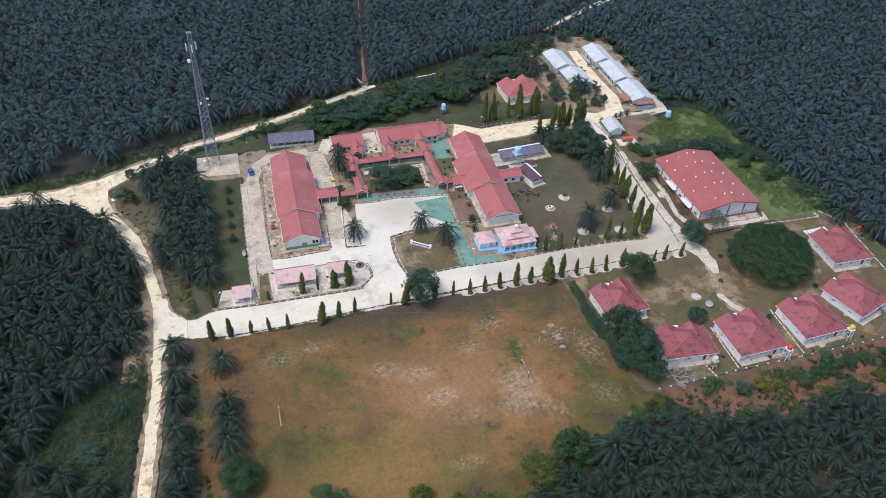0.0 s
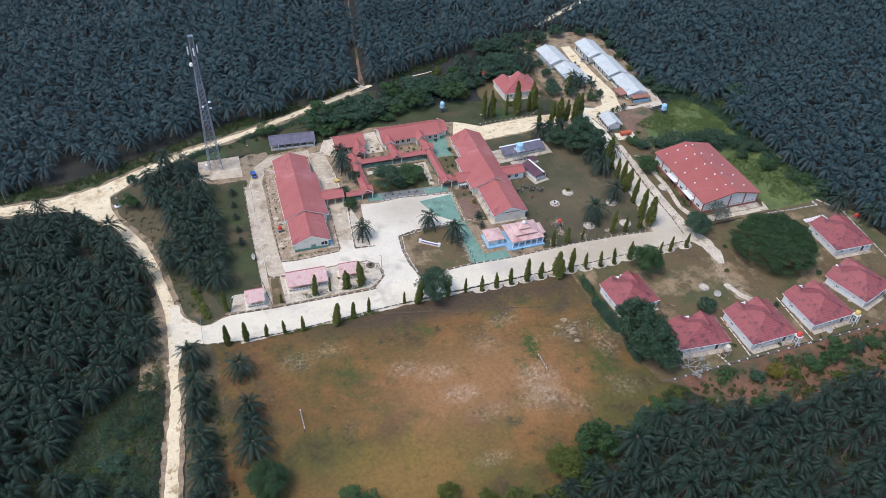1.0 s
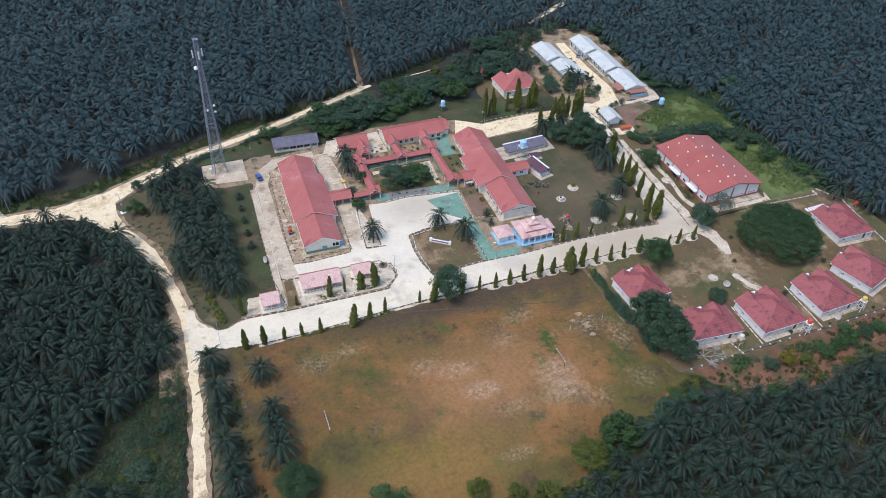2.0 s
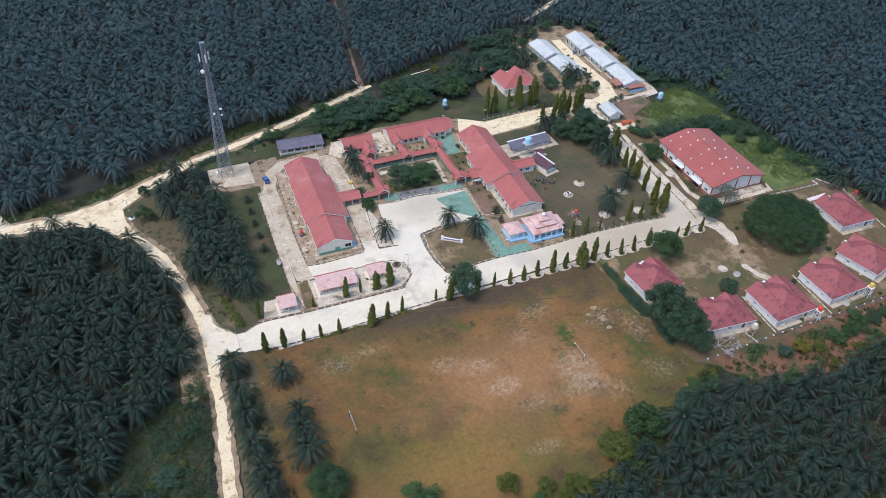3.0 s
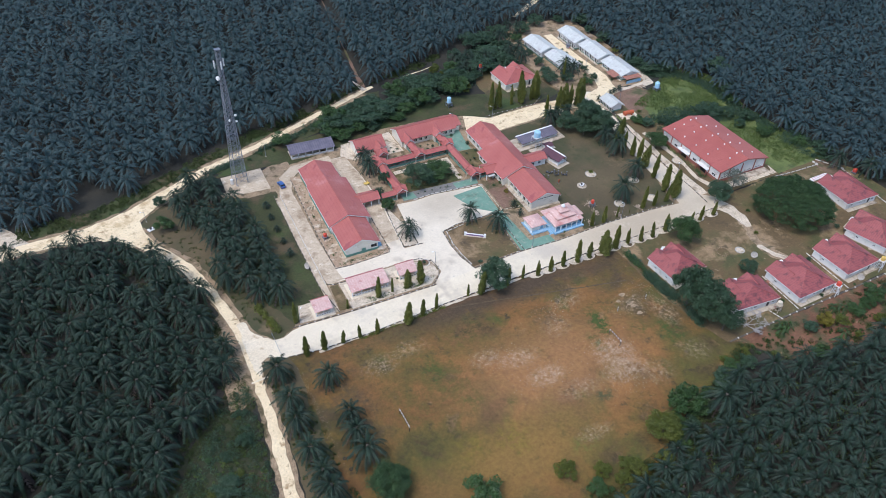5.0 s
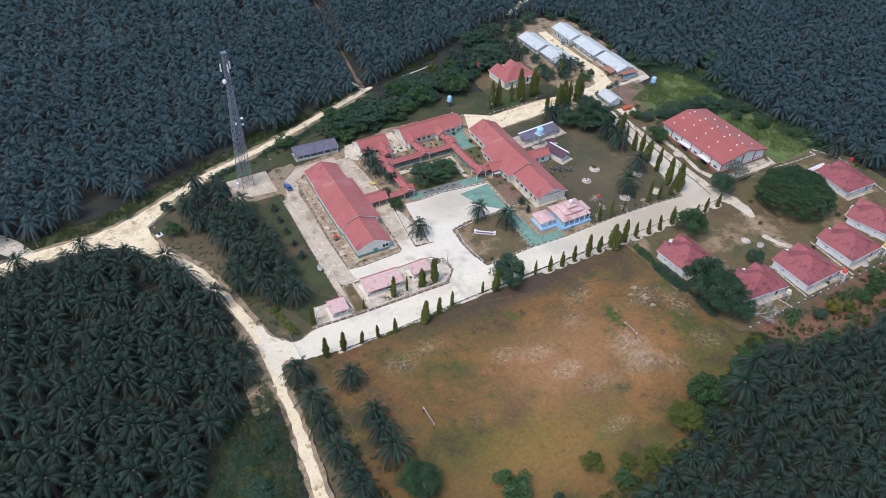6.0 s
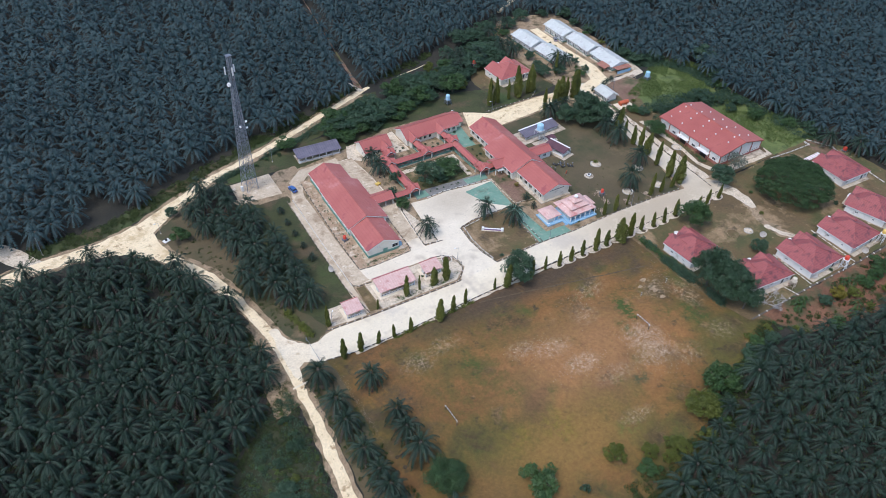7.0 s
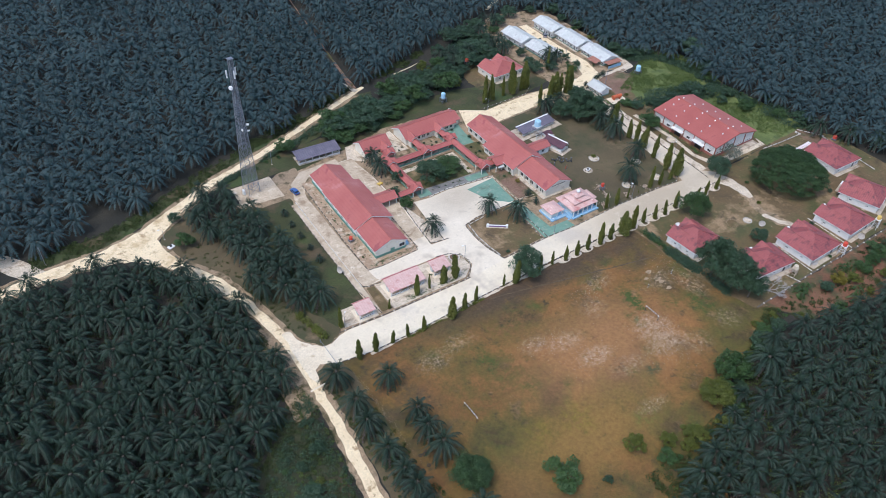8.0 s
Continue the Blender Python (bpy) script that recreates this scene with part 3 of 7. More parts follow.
ribbon("lane_west", [(3.2, 61.5), (2.6, 65), (2.4, 70), (2.4, 84), (3.0, 100), (3.4, 114), (6.0, 122), (11, 126.6), (26, 127.4)], [5.6, 5.4, 5.2, 4.8, 4.6, 4.6, 4.8, 5, 4.6], 0.0765, M["lane"], "worn sandy concrete service lane", 0.25, seed=31.0)
sheet("back_yard", [(47.6, 121), (54.4, 121), (54.4, 136), (47.8, 135), (33, 135), (30, 127), (34, 123)], 0.06, M["sand"], "sandy yard between the classroom houses", 0.3)
sheet("court_green", [(58.6, 86.4), (71.1, 87.4), (69.8, 71.9), (67.5, 71.9), (61.8, 77)], 0.082, M["green_paint"], "worn green painted court paving", 0.1, "pavement")
sheet("path_green", [(65.6, 49.2), (79.2, 49.1), (78.8, 52.8), (71.2, 53), (70.6, 71.4), (67.2, 71.4)], 0.08, M["green_paint"], "green painted paving beside the prayer house", 0.05, "pavement")
sheet("court_apron", [(40.5, 91), (71, 89.4), (72, 93.4), (41, 95.4)], 0.078, M["greycrete"], "apron along the covered walk with shade in its grey", 0.05, "pavement")
sheet("apron_green", [(41, 91.2), (46, 91.0), (46, 94.6), (41.2, 95)], 0.086, M["green_paint"], "green painted end of the apron", 0.05, "pavement")
sheet("apron_green_east", [(62, 90.2), (71, 89.6), (71.6, 92.8), (62, 93.4)], 0.086, M["green_paint"], "green painted end of the apron", 0.05, "pavement")
sheet("side_green", [(72.6, 112), (79.6, 111), (80.4, 118), (82, 128), (73.6, 128)], 0.08, M["green_paint"], "green painted side court", 0.05, "pavement")
sheet("island_lawn", [(46.4, 49.4), (65.2, 50), (66.8, 70.6), (47.2, 70.4), (46.2, 60)], 0.10, M["lawn"], "lawn island with trimmed kerbs", 0.0)
sheet("inner_garden", [(43.6, 95), (66, 94), (68, 110.6), (44.2, 110)], 0.07, M["lawn"], "inner courtyard garden", 0.1)
sheet("garden_walk", [(44.4, 107.2), (65.8, 107.4), (65.2, 95.0), (67.2, 94.8), (68.2, 109.8), (44.4, 109.4)], 0.083, M["sand"], "sandy walk along two sides of the inner garden", 0.2, "path")
sheet("gate_lawn", [(-0.4, 49.2), (3.0, 48.8), (3.0, 60.2), (0.4, 60.4)], 0.105, M["lawn"], "small brown lawn between gatehouse and garden", 0.1)
sheet("bed_west", [(5.4, 67.8), (10, 67.2), (24.2, 67.8), (25.0, 70), (25.6, 82), (25.9, 92), (22, 92), (22, 71), (10.4, 71), (11, 121), (7.6, 122), (6.6, 104), (5.6, 84)], 0.09, M["rubble_bed"], "brown rubbly planting bed beside the long building", 0.1)
sheet("bed_east", [(71.8, 71.6), (80, 69.4), (80, 84), (78, 90), (72.4, 89)], 0.09, M["dirt"], "brown planting bed", 0.1)
sheet("bed_north", [(73.2, 97), (78.2, 97), (81, 111), (73.2, 111)], 0.085, M["lawn"], "small fenced lawn", 0.1)
sheet("front_garden", [(3.4, 48.2), (30.6, 48), (35.2, 51.6), (35.2, 56.6), (28.6, 60.6), (3.4, 60.8)], 0.10, M["sand"], "sandy strip garden round the guard shelters", 0.05)
sheet("gate_garden", [(-13.4, 49.2), (-2, 48.4), (-2, 56), (-11.6, 56.6)], 0.09, M["sand"], "sandy ground round the small gatehouse", 0.2)
sheet("palm_island", [(30.4, 68), (35, 67.6), (35.6, 76), (33.4, 90), (31.8, 84)], 0.10, M["sand"], "sandy palm island", 0.1)
sheet("lane_verge", [(-2.6, 49), (-0.6, 49), (0.2, 84), (0.8, 112), (-1.4, 112), (-2.2, 84)], 0.08, M["lane"], "sandy verge with a drain", 0.15)
sheet("tower_pad", [(-16, 132.2), (-0.6, 132.4), (-0.8, 118.4), (-16.4, 119.8)], 0.09, M["lane"], "rough pale gravel yard under the mast", 0.15, "pavement")
ribbon("road_east", [(139, 46), (139.6, 56), (140.2, 68), (141.8, 82), (144.2, 97), (145.8, 110), (146.5, 122), (150, 130)], [11.5, 9.4, 8, 7, 5.4, 5, 6, 8], 0.066, M["concrete"], "pale concrete drive lined with mast trees", 0.15, seed=6.0)
ribbon("drive_verge", [(146, 48), (146.4, 66), (147.4, 84), (148.6, 100)], [3.4, 3.4, 3, 2.6], 0.061, M["sand"], "sandy verge with a broken kerb", 0.5, seed=6.4)
sheet("road_fork", [(-70, 116), (-62, 121), (-48, 122.4), (-47, 108), (-52, 105), (-58, 112.6)], 0.058, M["track"], "sandy white limestone track at the fork", 0.4, "road")
ribbon("road_north", [(86, 128), (98, 123.4), (120, 125), (140, 124.6), (156, 125)], [14, 10, 9.6, 9, 7], 0.062, M["track"], "broad sandy service road", seed=7.0)
ribbon("yard_white_houses", [(147, 124), (160, 127.5), (164, 140), (163.5, 160), (165, 186)], [7, 9.5, 6.6, 6.0, 4.6], 0.068, M["track"], "sandy lane between the zinc-roofed rows", seed=8.0)
ribbon("road_tank", [(158, 126), (170, 124), (182, 126), (185, 140)], [6, 4.5, 4.5, 3.5], 0.06, M["sand"], "sandy lane end", seed=8.5)
ribbon("footpath_dirt", [(146, 41), (148.4, 36), (148.6, 31), (147.4, 26)], [7, 5, 4.4, 2], 0.066, M["sand"], "trodden sandy path to the houses", 1.2, seed=9.0)
ribbon("footpath_worn", [(148.6, 33), (147.4, 27), (144.0, 19), (144.4, 12), (148, 5)], [5, 3.6, 3, 4.4, 3], 0.062, M["verge"], "worn brown path across the lawn", 1.4, seed=9.6)
ribbon("footpath_end", [(142.6, 17), (144.4, 11.6), (147.6, 6.4)], [1.2, 2.2, 1.8], 0.068, M["sand"], "sandy end of the path", 1.2, seed=9.9)
sheet("hall_path", [(151, 92), (153, 92), (154.2, 80), (153.2, 67), (151.4, 57.6), (154, 50.4), (181.5, 49), (183, 52), (182.5, 46.8), (152.4, 46.6), (149.6, 57), (151.8, 70)], 0.085, M["sand"], "sandy walk along the hall", 0.2, "path")
sheet("verge_south", [(-12, 35.6), (30, 36.8), (55, 37.4), (98, 37), (112, 36.4), (143, 37.4), (143, 39.9), (98, 38.8), (29, 38), (-12, 36.8)], 0.064, M["sand"], "sandy verge under the mast trees", 0.5)


# ---- building parts ----
def window(parent, x, y, z, w, h, face, frame_mat="white", pane_mat="glass", name="window"):
    """A framed window on a wall that faces n, s, e or w; x, y on the wall's outer plane, z the sill."""
    fr, pn = Geo(), Geo()
    t = 0.09

    def bar(geo, a0, a1, z0, z1, d0, d1):
        if face in "ns":
            s = 1 if face == "n" else -1
            geo.box(x + a0, min(y + s * d0, y + s * d1), z0, x + a1, max(y + s * d0, y + s * d1), z1)
        else:
            s = 1 if face == "e" else -1
            geo.box(min(x + s * d0, x + s * d1), y + a0, z0, max(x + s * d0, x + s * d1), y + a1, z1)

    for a0, a1, z0, z1 in ((-w / 2, w / 2, z, z + t), (-w / 2, w / 2, z + h - t, z + h), (-w / 2, -w / 2 + t, z + t, z + h - t), (w / 2 - t, w / 2, z + t, z + h - t), (-t / 2, t / 2, z + t, z + h - t)):
        bar(fr, a0, a1, z0, z1, 0.0, 0.07)
    bar(pn, -w / 2 + t, w / 2 - t, z + t, z + h - t, 0.0, 0.03)
    win = part(name, fr, M[frame_mat], parent)
    part("pane", pn, M[pane_mat], win, "dark glass pane")
    return win


def door(parent, x, y, z, w, h, face, material="dark"):
    g = Geo()
    s = 1 if face in "ne" else -1
    if face in "ns":
        g.box(x - w / 2, min(y, y + s * 0.06), z, x + w / 2, max(y, y + s * 0.06), z + h)
    else:
        g.box(min(x, x + s * 0.06), y - w / 2, z, max(x, x + s * 0.06), y + w / 2, z + h)
    d = part("door", g, M[material], parent)
    return d


def walls_gable(x0, y0, x1, y1, ze, zr, axis="y", at=0.5, base=0.0):
    lo, hi = (x0, x1) if axis == "y" else (y0, y1)
    m = lo + (hi - lo) * at
    return Geo().prism([(lo, base), (hi, base), (hi, ze), (m, zr), (lo, ze)], *((y0, y1) if axis == "y" else (x0, x1)), axis=axis)


def fascia(x0, y0, x1, y1, ze, zr, axis, end, at=0.5):
    """The white barge boards of one gable end."""
    lo, hi = (x0, x1) if axis == "y" else (y0, y1)
    m = lo + (hi - lo) * at
    pts = [(lo, ze - 0.16), (lo, ze - 0.42), (m, zr - 0.42), (hi, ze - 0.42), (hi, ze - 0.16), (m, zr - 0.16)]
    a = (y0 if axis == "y" else x0) if end < 0 else (y1 if axis == "y" else x1)
    return Geo().prism(pts, a, a - end * 0.08, axis=axis)


def ridge_cap(p, q, r=0.16):
    return Geo().tube(p, q, r, r, 6)


def vent_row(parent, x0, x1, y, z, n, face="s"):
    for i in range(n):
        x = x0 + (x1 - x0) * (i + 0.5) / n
        part("gable_vent", Geo().box(x - 0.28, y - 0.05, z, x + 0.28, y + 0.02, z + 0.26), M["dark"], parent)


# ---- the two long buildings ----
def section(parent, x0, y0, x1, y1, ze, zr, roof, wall, inset=0.75, at=0.5, south=False, north=False, gable_z=0.0):
    xm = x0 + (x1 - x0) * at
    part("wall", walls_gable(x0 + inset, y0 + 0.35, x1 - inset, y1 - 0.35, ze + inset * 0.35, zr - 0.22, "y", at), M[wall], parent)
    r = part("roof", Geo().gable(x0, y0, x1, y1, ze, zr, "y", at=at), M[roof], parent)
    part("ridge_cap", ridge_cap((xm, y0 - 0.05, zr), (xm, y1 + 0.05, zr)), M[roof], r)
    part("barge_board", fascia(x0, y0, x1, y1, ze, zr, "y", -1, at), M["white"], r, "white barge board")
    part("barge_board", fascia(x0, y0, x1, y1, ze, zr, "y", 1, at), M["white"], r, "white barge board")
    for x in (x0, x1):
        part("gutter", Geo().box(x - 0.07, y0, ze - 0.24, x + 0.07, y1, ze - 0.08), M["white"], r, "white eaves gutter")


a = thing("long_building", 16.6, 96, 0, -1.4, "long white hall with stepped rose-red metal gable roofs", "building")
section(a, -6.3, -25.2, 6.5, -11.4, 3.5, 6.3, "roof", "wall_cream")
section(a, -6.9, -12.0, 8.3, 13.2, 3.6, 7.1, "roof", "wall", at=0.46)
section(a, -6.4, 12.4, 6.6, 24.8, 3.5, 6.3, "roof", "wall")
for x0, y0, x1, y1 in ((-5.75, -25.0, 5.95, -11.6), (-6.35, -11.6, 7.75, 13), (-5.85, 13, 6.05, 24.6)):
    part("dado", Geo().box(x0, y0, 0, x1, y1, 0.95), M["wall_green"], a, "sea-green painted lower wall")
for y in (-22, -18, -14, -9, -5, -1, 3, 7, 11, 15, 19, 23):
    window(a, -5.6 if y < -12 or y > 13 else -6.16, y, 1.15, 1.6, 1.3, "w")
    window(a, 5.78 if y < -12 or y > 13 else 7.58, y, 1.15, 1.6, 1.3, "e")
window(a, 4.3, -24.87, 1.3, 2.2, 1.5, "s", pane_mat="glass")
window(a, -2.2, -24.87, 3.4, 0.5, 0.35, "s")
window(a, 2.4, -24.87, 3.7, 0.5, 0.35, "s")
door(a, 0.6, -25.0, 0, 1.6, 2.2, "s", "wall_green")
part("step", Geo().box(5.4, -25.9, 0, 7.4, -23.0, 0.35), M["oldcrete"], a)
part("porch_blue", Geo().box(6.0, -24.4, 0.2, 7.2, -23.2, 1.4), M["wall_blue"], a, "pale blue entrance box")
for y in (-10, 12):
    part("downpipe", Geo().tube((-6.5, y, 0), (-6.5, y, 3.5), 0.07), M["white"], a)
al = part("link_roof", Geo().gable(6.5, -2.9, 15.8, 3.1, 2.9, 4.2, "x"), M["roof"], a)
part("ridge_cap", ridge_cap((6.5, 0.1, 4.2), (15.8, 0.1, 4.2)), M["roof"], al)
part("link_wall", Geo().box(7.0, -2.4, 0, 8.2, 2.6, 2.9), M["wall_green"], a, "sea-green link wall")
for x in (9.5, 12.3, 15.2):
    for y in (-2.3, 2.5):
        part("post", Geo().box(x - 0.12, y - 0.12, 0, x + 0.12, y + 0.12, 2.95), M["white"], a)

b = thing("long_building", 86.9, 93, 0, -0.9, "long cream school block with stepped rose-red metal gable roofs", "building")
section(b, -6.6, -26.2, 6.4, -8.2, 3.6, 6.4, "roof", "wall_cream")
section(b, -8.8, -9.2, 6.9, 10.6, 3.4, 7.3, "roof", "wall_cream", at=0.56)
section(b, -6.0, 9.8, 6.9, 26.0, 3.5, 6.5, "roof", "wall_cream")
for y in (-23.5, -20.5, -17.5, -14.5, -11.5):
    window(b, -5.88, y, 1.1, 1.7, 1.5, "w", "wall_cream", "dark")
    window(b, 5.68, y, 1.1, 1.7, 1.5, "e")
for y in (-6.5, -3.5, 6, 8.6):
    window(b, -8.08, y, 1.1, 1.7, 1.4, "w", "wall_cream", "dark")
for y in (13, 16.5, 20, 23.5):
    window(b, -5.28, y, 1.1, 1.7, 1.4, "w", "wall_cream", "dark")
    window(b, 6.18, y, 1.1, 1.7, 1.4, "e")
vent_row(b, -3.4, 3.2, -25.86, 3.9, 9)
part("plinth", Geo().box(-7.4, -26.6, 0, 6.2, -8.8, 0.35), M["oldcrete"], b, "low concrete veranda edge")
for y in (-24, -20.5, -17, -13.5, -10):
    part("veranda_post", Geo().box(-6.5, y - 0.12, 0.35, -6.26, y + 0.12, 3.5), M["wall_cream"], b)
bw = part("wing_roof", Geo().gable(5.6, -3.4, 15.0, 2.4, 3.0, 4.3, "x"), M["roof"], b)
part("ridge_cap", ridge_cap((5.6, -0.5, 4.3), (15.0, -0.5, 4.3)), M["roof"], bw)
part("wing_wall", walls_gable(6, -2.9, 14.4, 1.9, 3.1, 4.1, "x"), M["wall"], b)
for x in (8.5, 11.5):
    window(b, x, -2.9, 1.0, 1.4, 1.3, "s")
bl = part("link_roof", Geo().gable(-12.4, -3.6, -4.0, 3.0, 3.0, 4.5, "x"), M["roof"], b)
part("ridge_cap", ridge_cap((-12.4, -0.3, 4.5), (-4, -0.3, 4.5)), M["roof"], bl)
for x in (-12, -9.2):
    for y in (-3.2, 2.6):
        part("post", Geo().box(x - 0.13, y - 0.13, 0, x + 0.13, y + 0.13, 3.0), M["white"], b)
part("awning", Geo().box(-11.8, -4.6, 2.3, -8.9, -3.6, 2.38), M["roof_zinc"], b, "small pale metal awning")


# ---- the courtyard block ----
def dormer(parent, x, y0, y1, w, ze, zr, roof="roof", wall="wall_cream"):
    """A gabled porch that faces south."""
    part("porch_wall", walls_gable(x - w / 2 + 0.35, y0 + 0.35, x + w / 2 - 0.35, y1, ze, zr - 0.25, "y"), M[wall], parent)
    r = part("porch_roof", Geo().gable(x - w / 2, y0, x + w / 2, y1, ze, zr, "y", 0.12), M[roof], parent)
    part("barge_board", fascia(x - w / 2, y0, x + w / 2, y1, ze, zr, "y", -1), M["white"], r, "white barge board")
    part("arch_opening", Geo().prism([(x - 0.7, 0.1), (x + 0.7, 0.1), (x + 0.7, 2.0), (x + 0.45, 2.45), (x, 2.65), (x - 0.45, 2.45), (x - 0.7, 2.0)], y0 + 0.3, y0 + 0.36, "y"), M["dark"], parent, "dark arched doorway")


def court_house(x0, x1, y0, y1, porches, label):
    cx, cy = (x0 + x1) / 2, (y0 + y1) / 2
    h = thing("classroom_house", cx, cy, 0, 1.0, label, "building", "courtyard houses")
    X0, X1, Y0, Y1 = x0 - cx, x1 - cx, y0 - cy, y1 - cy
    part("wall", walls_gable(X0 + 0.5, Y0 + 0.7, X1 - 0.5, Y1 - 0.7, 3.1, 5.4, "x"), M["wall_cream"], h)
    r = part("roof", Geo().gable(X0, Y0, X1, Y1, 3.0, 5.7, "x"), M["roof"], h)
    part("ridge_cap", ridge_cap((X0, 0, 5.7), (X1, 0, 5.7)), M["roof"], r)
    part("barge_board", fascia(X0, Y0, X1, Y1, 3.0, 5.7, "x", -1), M["white"], r, "white barge board")
    part("barge_board", fascia(X0, Y0, X1, Y1, 3.0, 5.7, "x", 1), M["white"], r, "white barge board")
    for px in porches:
        dormer(h, px - cx, Y0 - 2.2, 0, 4.4, 2.9, 4.9)
    x = X0 + 2
    while x < X1 - 1.5:
        if all(abs(x + cx - p) > 2.6 for p in porches):
            window(h, x, Y0 + 0.7, 1.0, 1.3, 1.35, "s", "wall_cream")
        x += 2.3
    return h


c1 = court_house(35.4, 47.8, 122.8, 132.2, [44.6], "cream classroom house with rose-red gable roof and porch")
c2 = court_house(54.2, 79.2, 123.0, 133.8, [57.2, 70.2], "long cream classroom house with two gabled porches")
part("annex_roof", Geo().gable(12.4, -3.6, 15.8, 5.4, 2.7, 4.6, "x"), M["roof"], c2)
part("annex_wall", Geo().box(12.4, -3.0, 0, 15.3, 4.8, 2.7), M["wall_cream"], c2)


def covered_walk(x0, y0, x1, y1, axis, label="open covered walk with a rose-red gable roof"):
    cx, cy = (x0 + x1) / 2, (y0 + y1) / 2
    w = thing("covered_walk", cx, cy, 0, 0, label, "walkway", "covered walks")
    X, Y = (x1 - x0) / 2, (y1 - y0) / 2
    r = part("roof", Geo().gable(-X, -Y, X, Y, 2.7, 3.6, axis, 0.1), M["roof"], w)
    part("ridge_cap", ridge_cap((0, -Y, 3.6), (0, Y, 3.6), 0.12) if axis == "y" else ridge_cap((-X, 0, 3.6), (X, 0, 3.6), 0.12), M["roof"], r)
    part("floor_slab", Geo().box(-X + 0.5, -Y + 0.1, 0, X - 0.5, Y - 0.1, 0.15), M["oldcrete"], w)
    n = max(2, int(max(X, Y) * 2 / 3.2) + 1)
    for i in range(n):
        f = -1 + 2 * (i + 0.06) / (n - 0.88)
        for s in (-1, 1):
            px, py = (s * (X - 0.45), f * Y) if axis == "y" else (f * X, s * (Y - 0.45))
            part("post", Geo().box(px - 0.1, py - 0.1, 0.1, px + 0.1, py + 0.1, 2.75), M["wall_green"], w)
    for s in (-1, 1):
        g = Geo().box(s * (X - 0.5) - 0.05, -Y + 0.5, 0.1, s * (X - 0.5) + 0.05, Y - 0.5, 0.85) if axis == "y" else Geo().box(-X + 0.5, s * (Y - 0.5) - 0.05, 0.1, X - 0.5, s * (Y - 0.5) + 0.05, 0.85)
        part("low_wall", g, M["wall_green"], w, "sea-green parapet")
    return w


def kiosk_roof(x, y, w, d, axis, label="small gabled pavilion roof over the walks"):
    k = thing("walk_pavilion", x, y, 0, 0, label, "pavilion", "walk pavilions")
    r = part("roof", Geo().gable(-w / 2, -d / 2, w / 2, d / 2, 2.9, 4.5, axis, 0.12), M["roof"], k)
    part("cross_roof", Geo().gable(-w / 2, -d / 2, w / 2, d / 2, 2.9, 4.4, "x" if axis == "y" else "y", 0.12), M["roof"], r)
    part("barge_board", fascia(-w / 2, -d / 2, w / 2, d / 2, 2.9, 4.5, axis, -1), M["white"], r, "white barge board")
    for sx in (-1, 1):
        for sy in (-1, 1):
            part("post", Geo().box(sx * (w / 2 - 0.4) - 0.13, sy * (d / 2 - 0.4) - 0.13, 0, sx * (w / 2 - 0.4) + 0.13, sy * (d / 2 - 0.4) + 0.13, 2.95), M["wall_cream"], k)


covered_walk(39.2, 97, 42.6, 118.4, "y")
covered_walk(43.4, 111.2, 69.0, 114.4, "x")
covered_walk(69.0, 96.4, 72.2, 113.6, "y")
covered_walk(73.2, 91.6, 77.2, 94.6, "x")
covered_walk(33.0, 92.6, 38.8, 95.6, "x")
covered_walk(55.6, 115.6, 58.8, 121.0, "y")
covered_walk(68.6, 117.4, 71.6, 121.2, "y")
for x, y in ((40.8, 95), (57.2, 113.4), (70.6, 115.4), (70.8, 93.4), (44.0, 119.6), (41, 113.4)):
    kiosk_roof(x, y, 4.6, 4.6, "y")

# ---- the hall ----
hall = thing("sports_hall", 167.6, 68.2, 0, 0.2, "big white hall with a red metal roof and roof ventilators", "building")
part("wall", walls_gable(-11.8, -16.6, 11.8, 16.6, 5.3, 7.7, "y", 0.53), M["wall"], hall)
part("dado", Geo().box(-11.86, -16.66, 0, 11.86, 16.66, 1.2), M["brick"], hall, "red-brown lower wall")
hr = part("roof", Geo().gable(-12.5, -17.2, 12.6, 17.2, 5.2, 7.9, "y", 0.2, at=0.53), M["roof_hall"], hall)
part("ridge_cap", ridge_cap((0.8, -17.2, 7.9), (0.8, 17.2, 7.9), 0.2), M["roof_hall"], hr)
for s in (-1, 1):
    part("barge_board", fascia(-12.5, -17.2, 12.6, 17.2, 5.2, 7.9, "y", s, 0.53), M["brick"], hr, "red-brown barge board")
for y in (-16.6, -11.1, -5.5, 0, 5.5, 11.1, 16.6):
    part("pilaster", Geo().box(-12.0, y - 0.2, 0, -11.7, y + 0.2, 5.3), M["brick"], hall, "red-brown pilaster")
    part("pilaster", Geo().box(11.7, y - 0.2, 0, 12.0, y + 0.2, 5.3), M["brick"], hall, "red-brown pilaster")
for x in (-7, -0.5, 6):
    part("pilaster", Geo().box(x - 0.2, -16.8, 0, x + 0.2, -16.5, 6.0), M["brick"], hall, "red-brown pilaster")
for x in (-10.3, -8.9, -5.2, -3.8, 1.8, 3.2, 4.4, 7.6, 8.8, 10.0):
    window(hall, x, -16.66, 1.7, 0.9, 0.6, "s")
for y in (-13.8, -2.7, 8.3, 13.6):
    window(hall, -11.86, y, 1.6, 1.8, 1.1, "w")
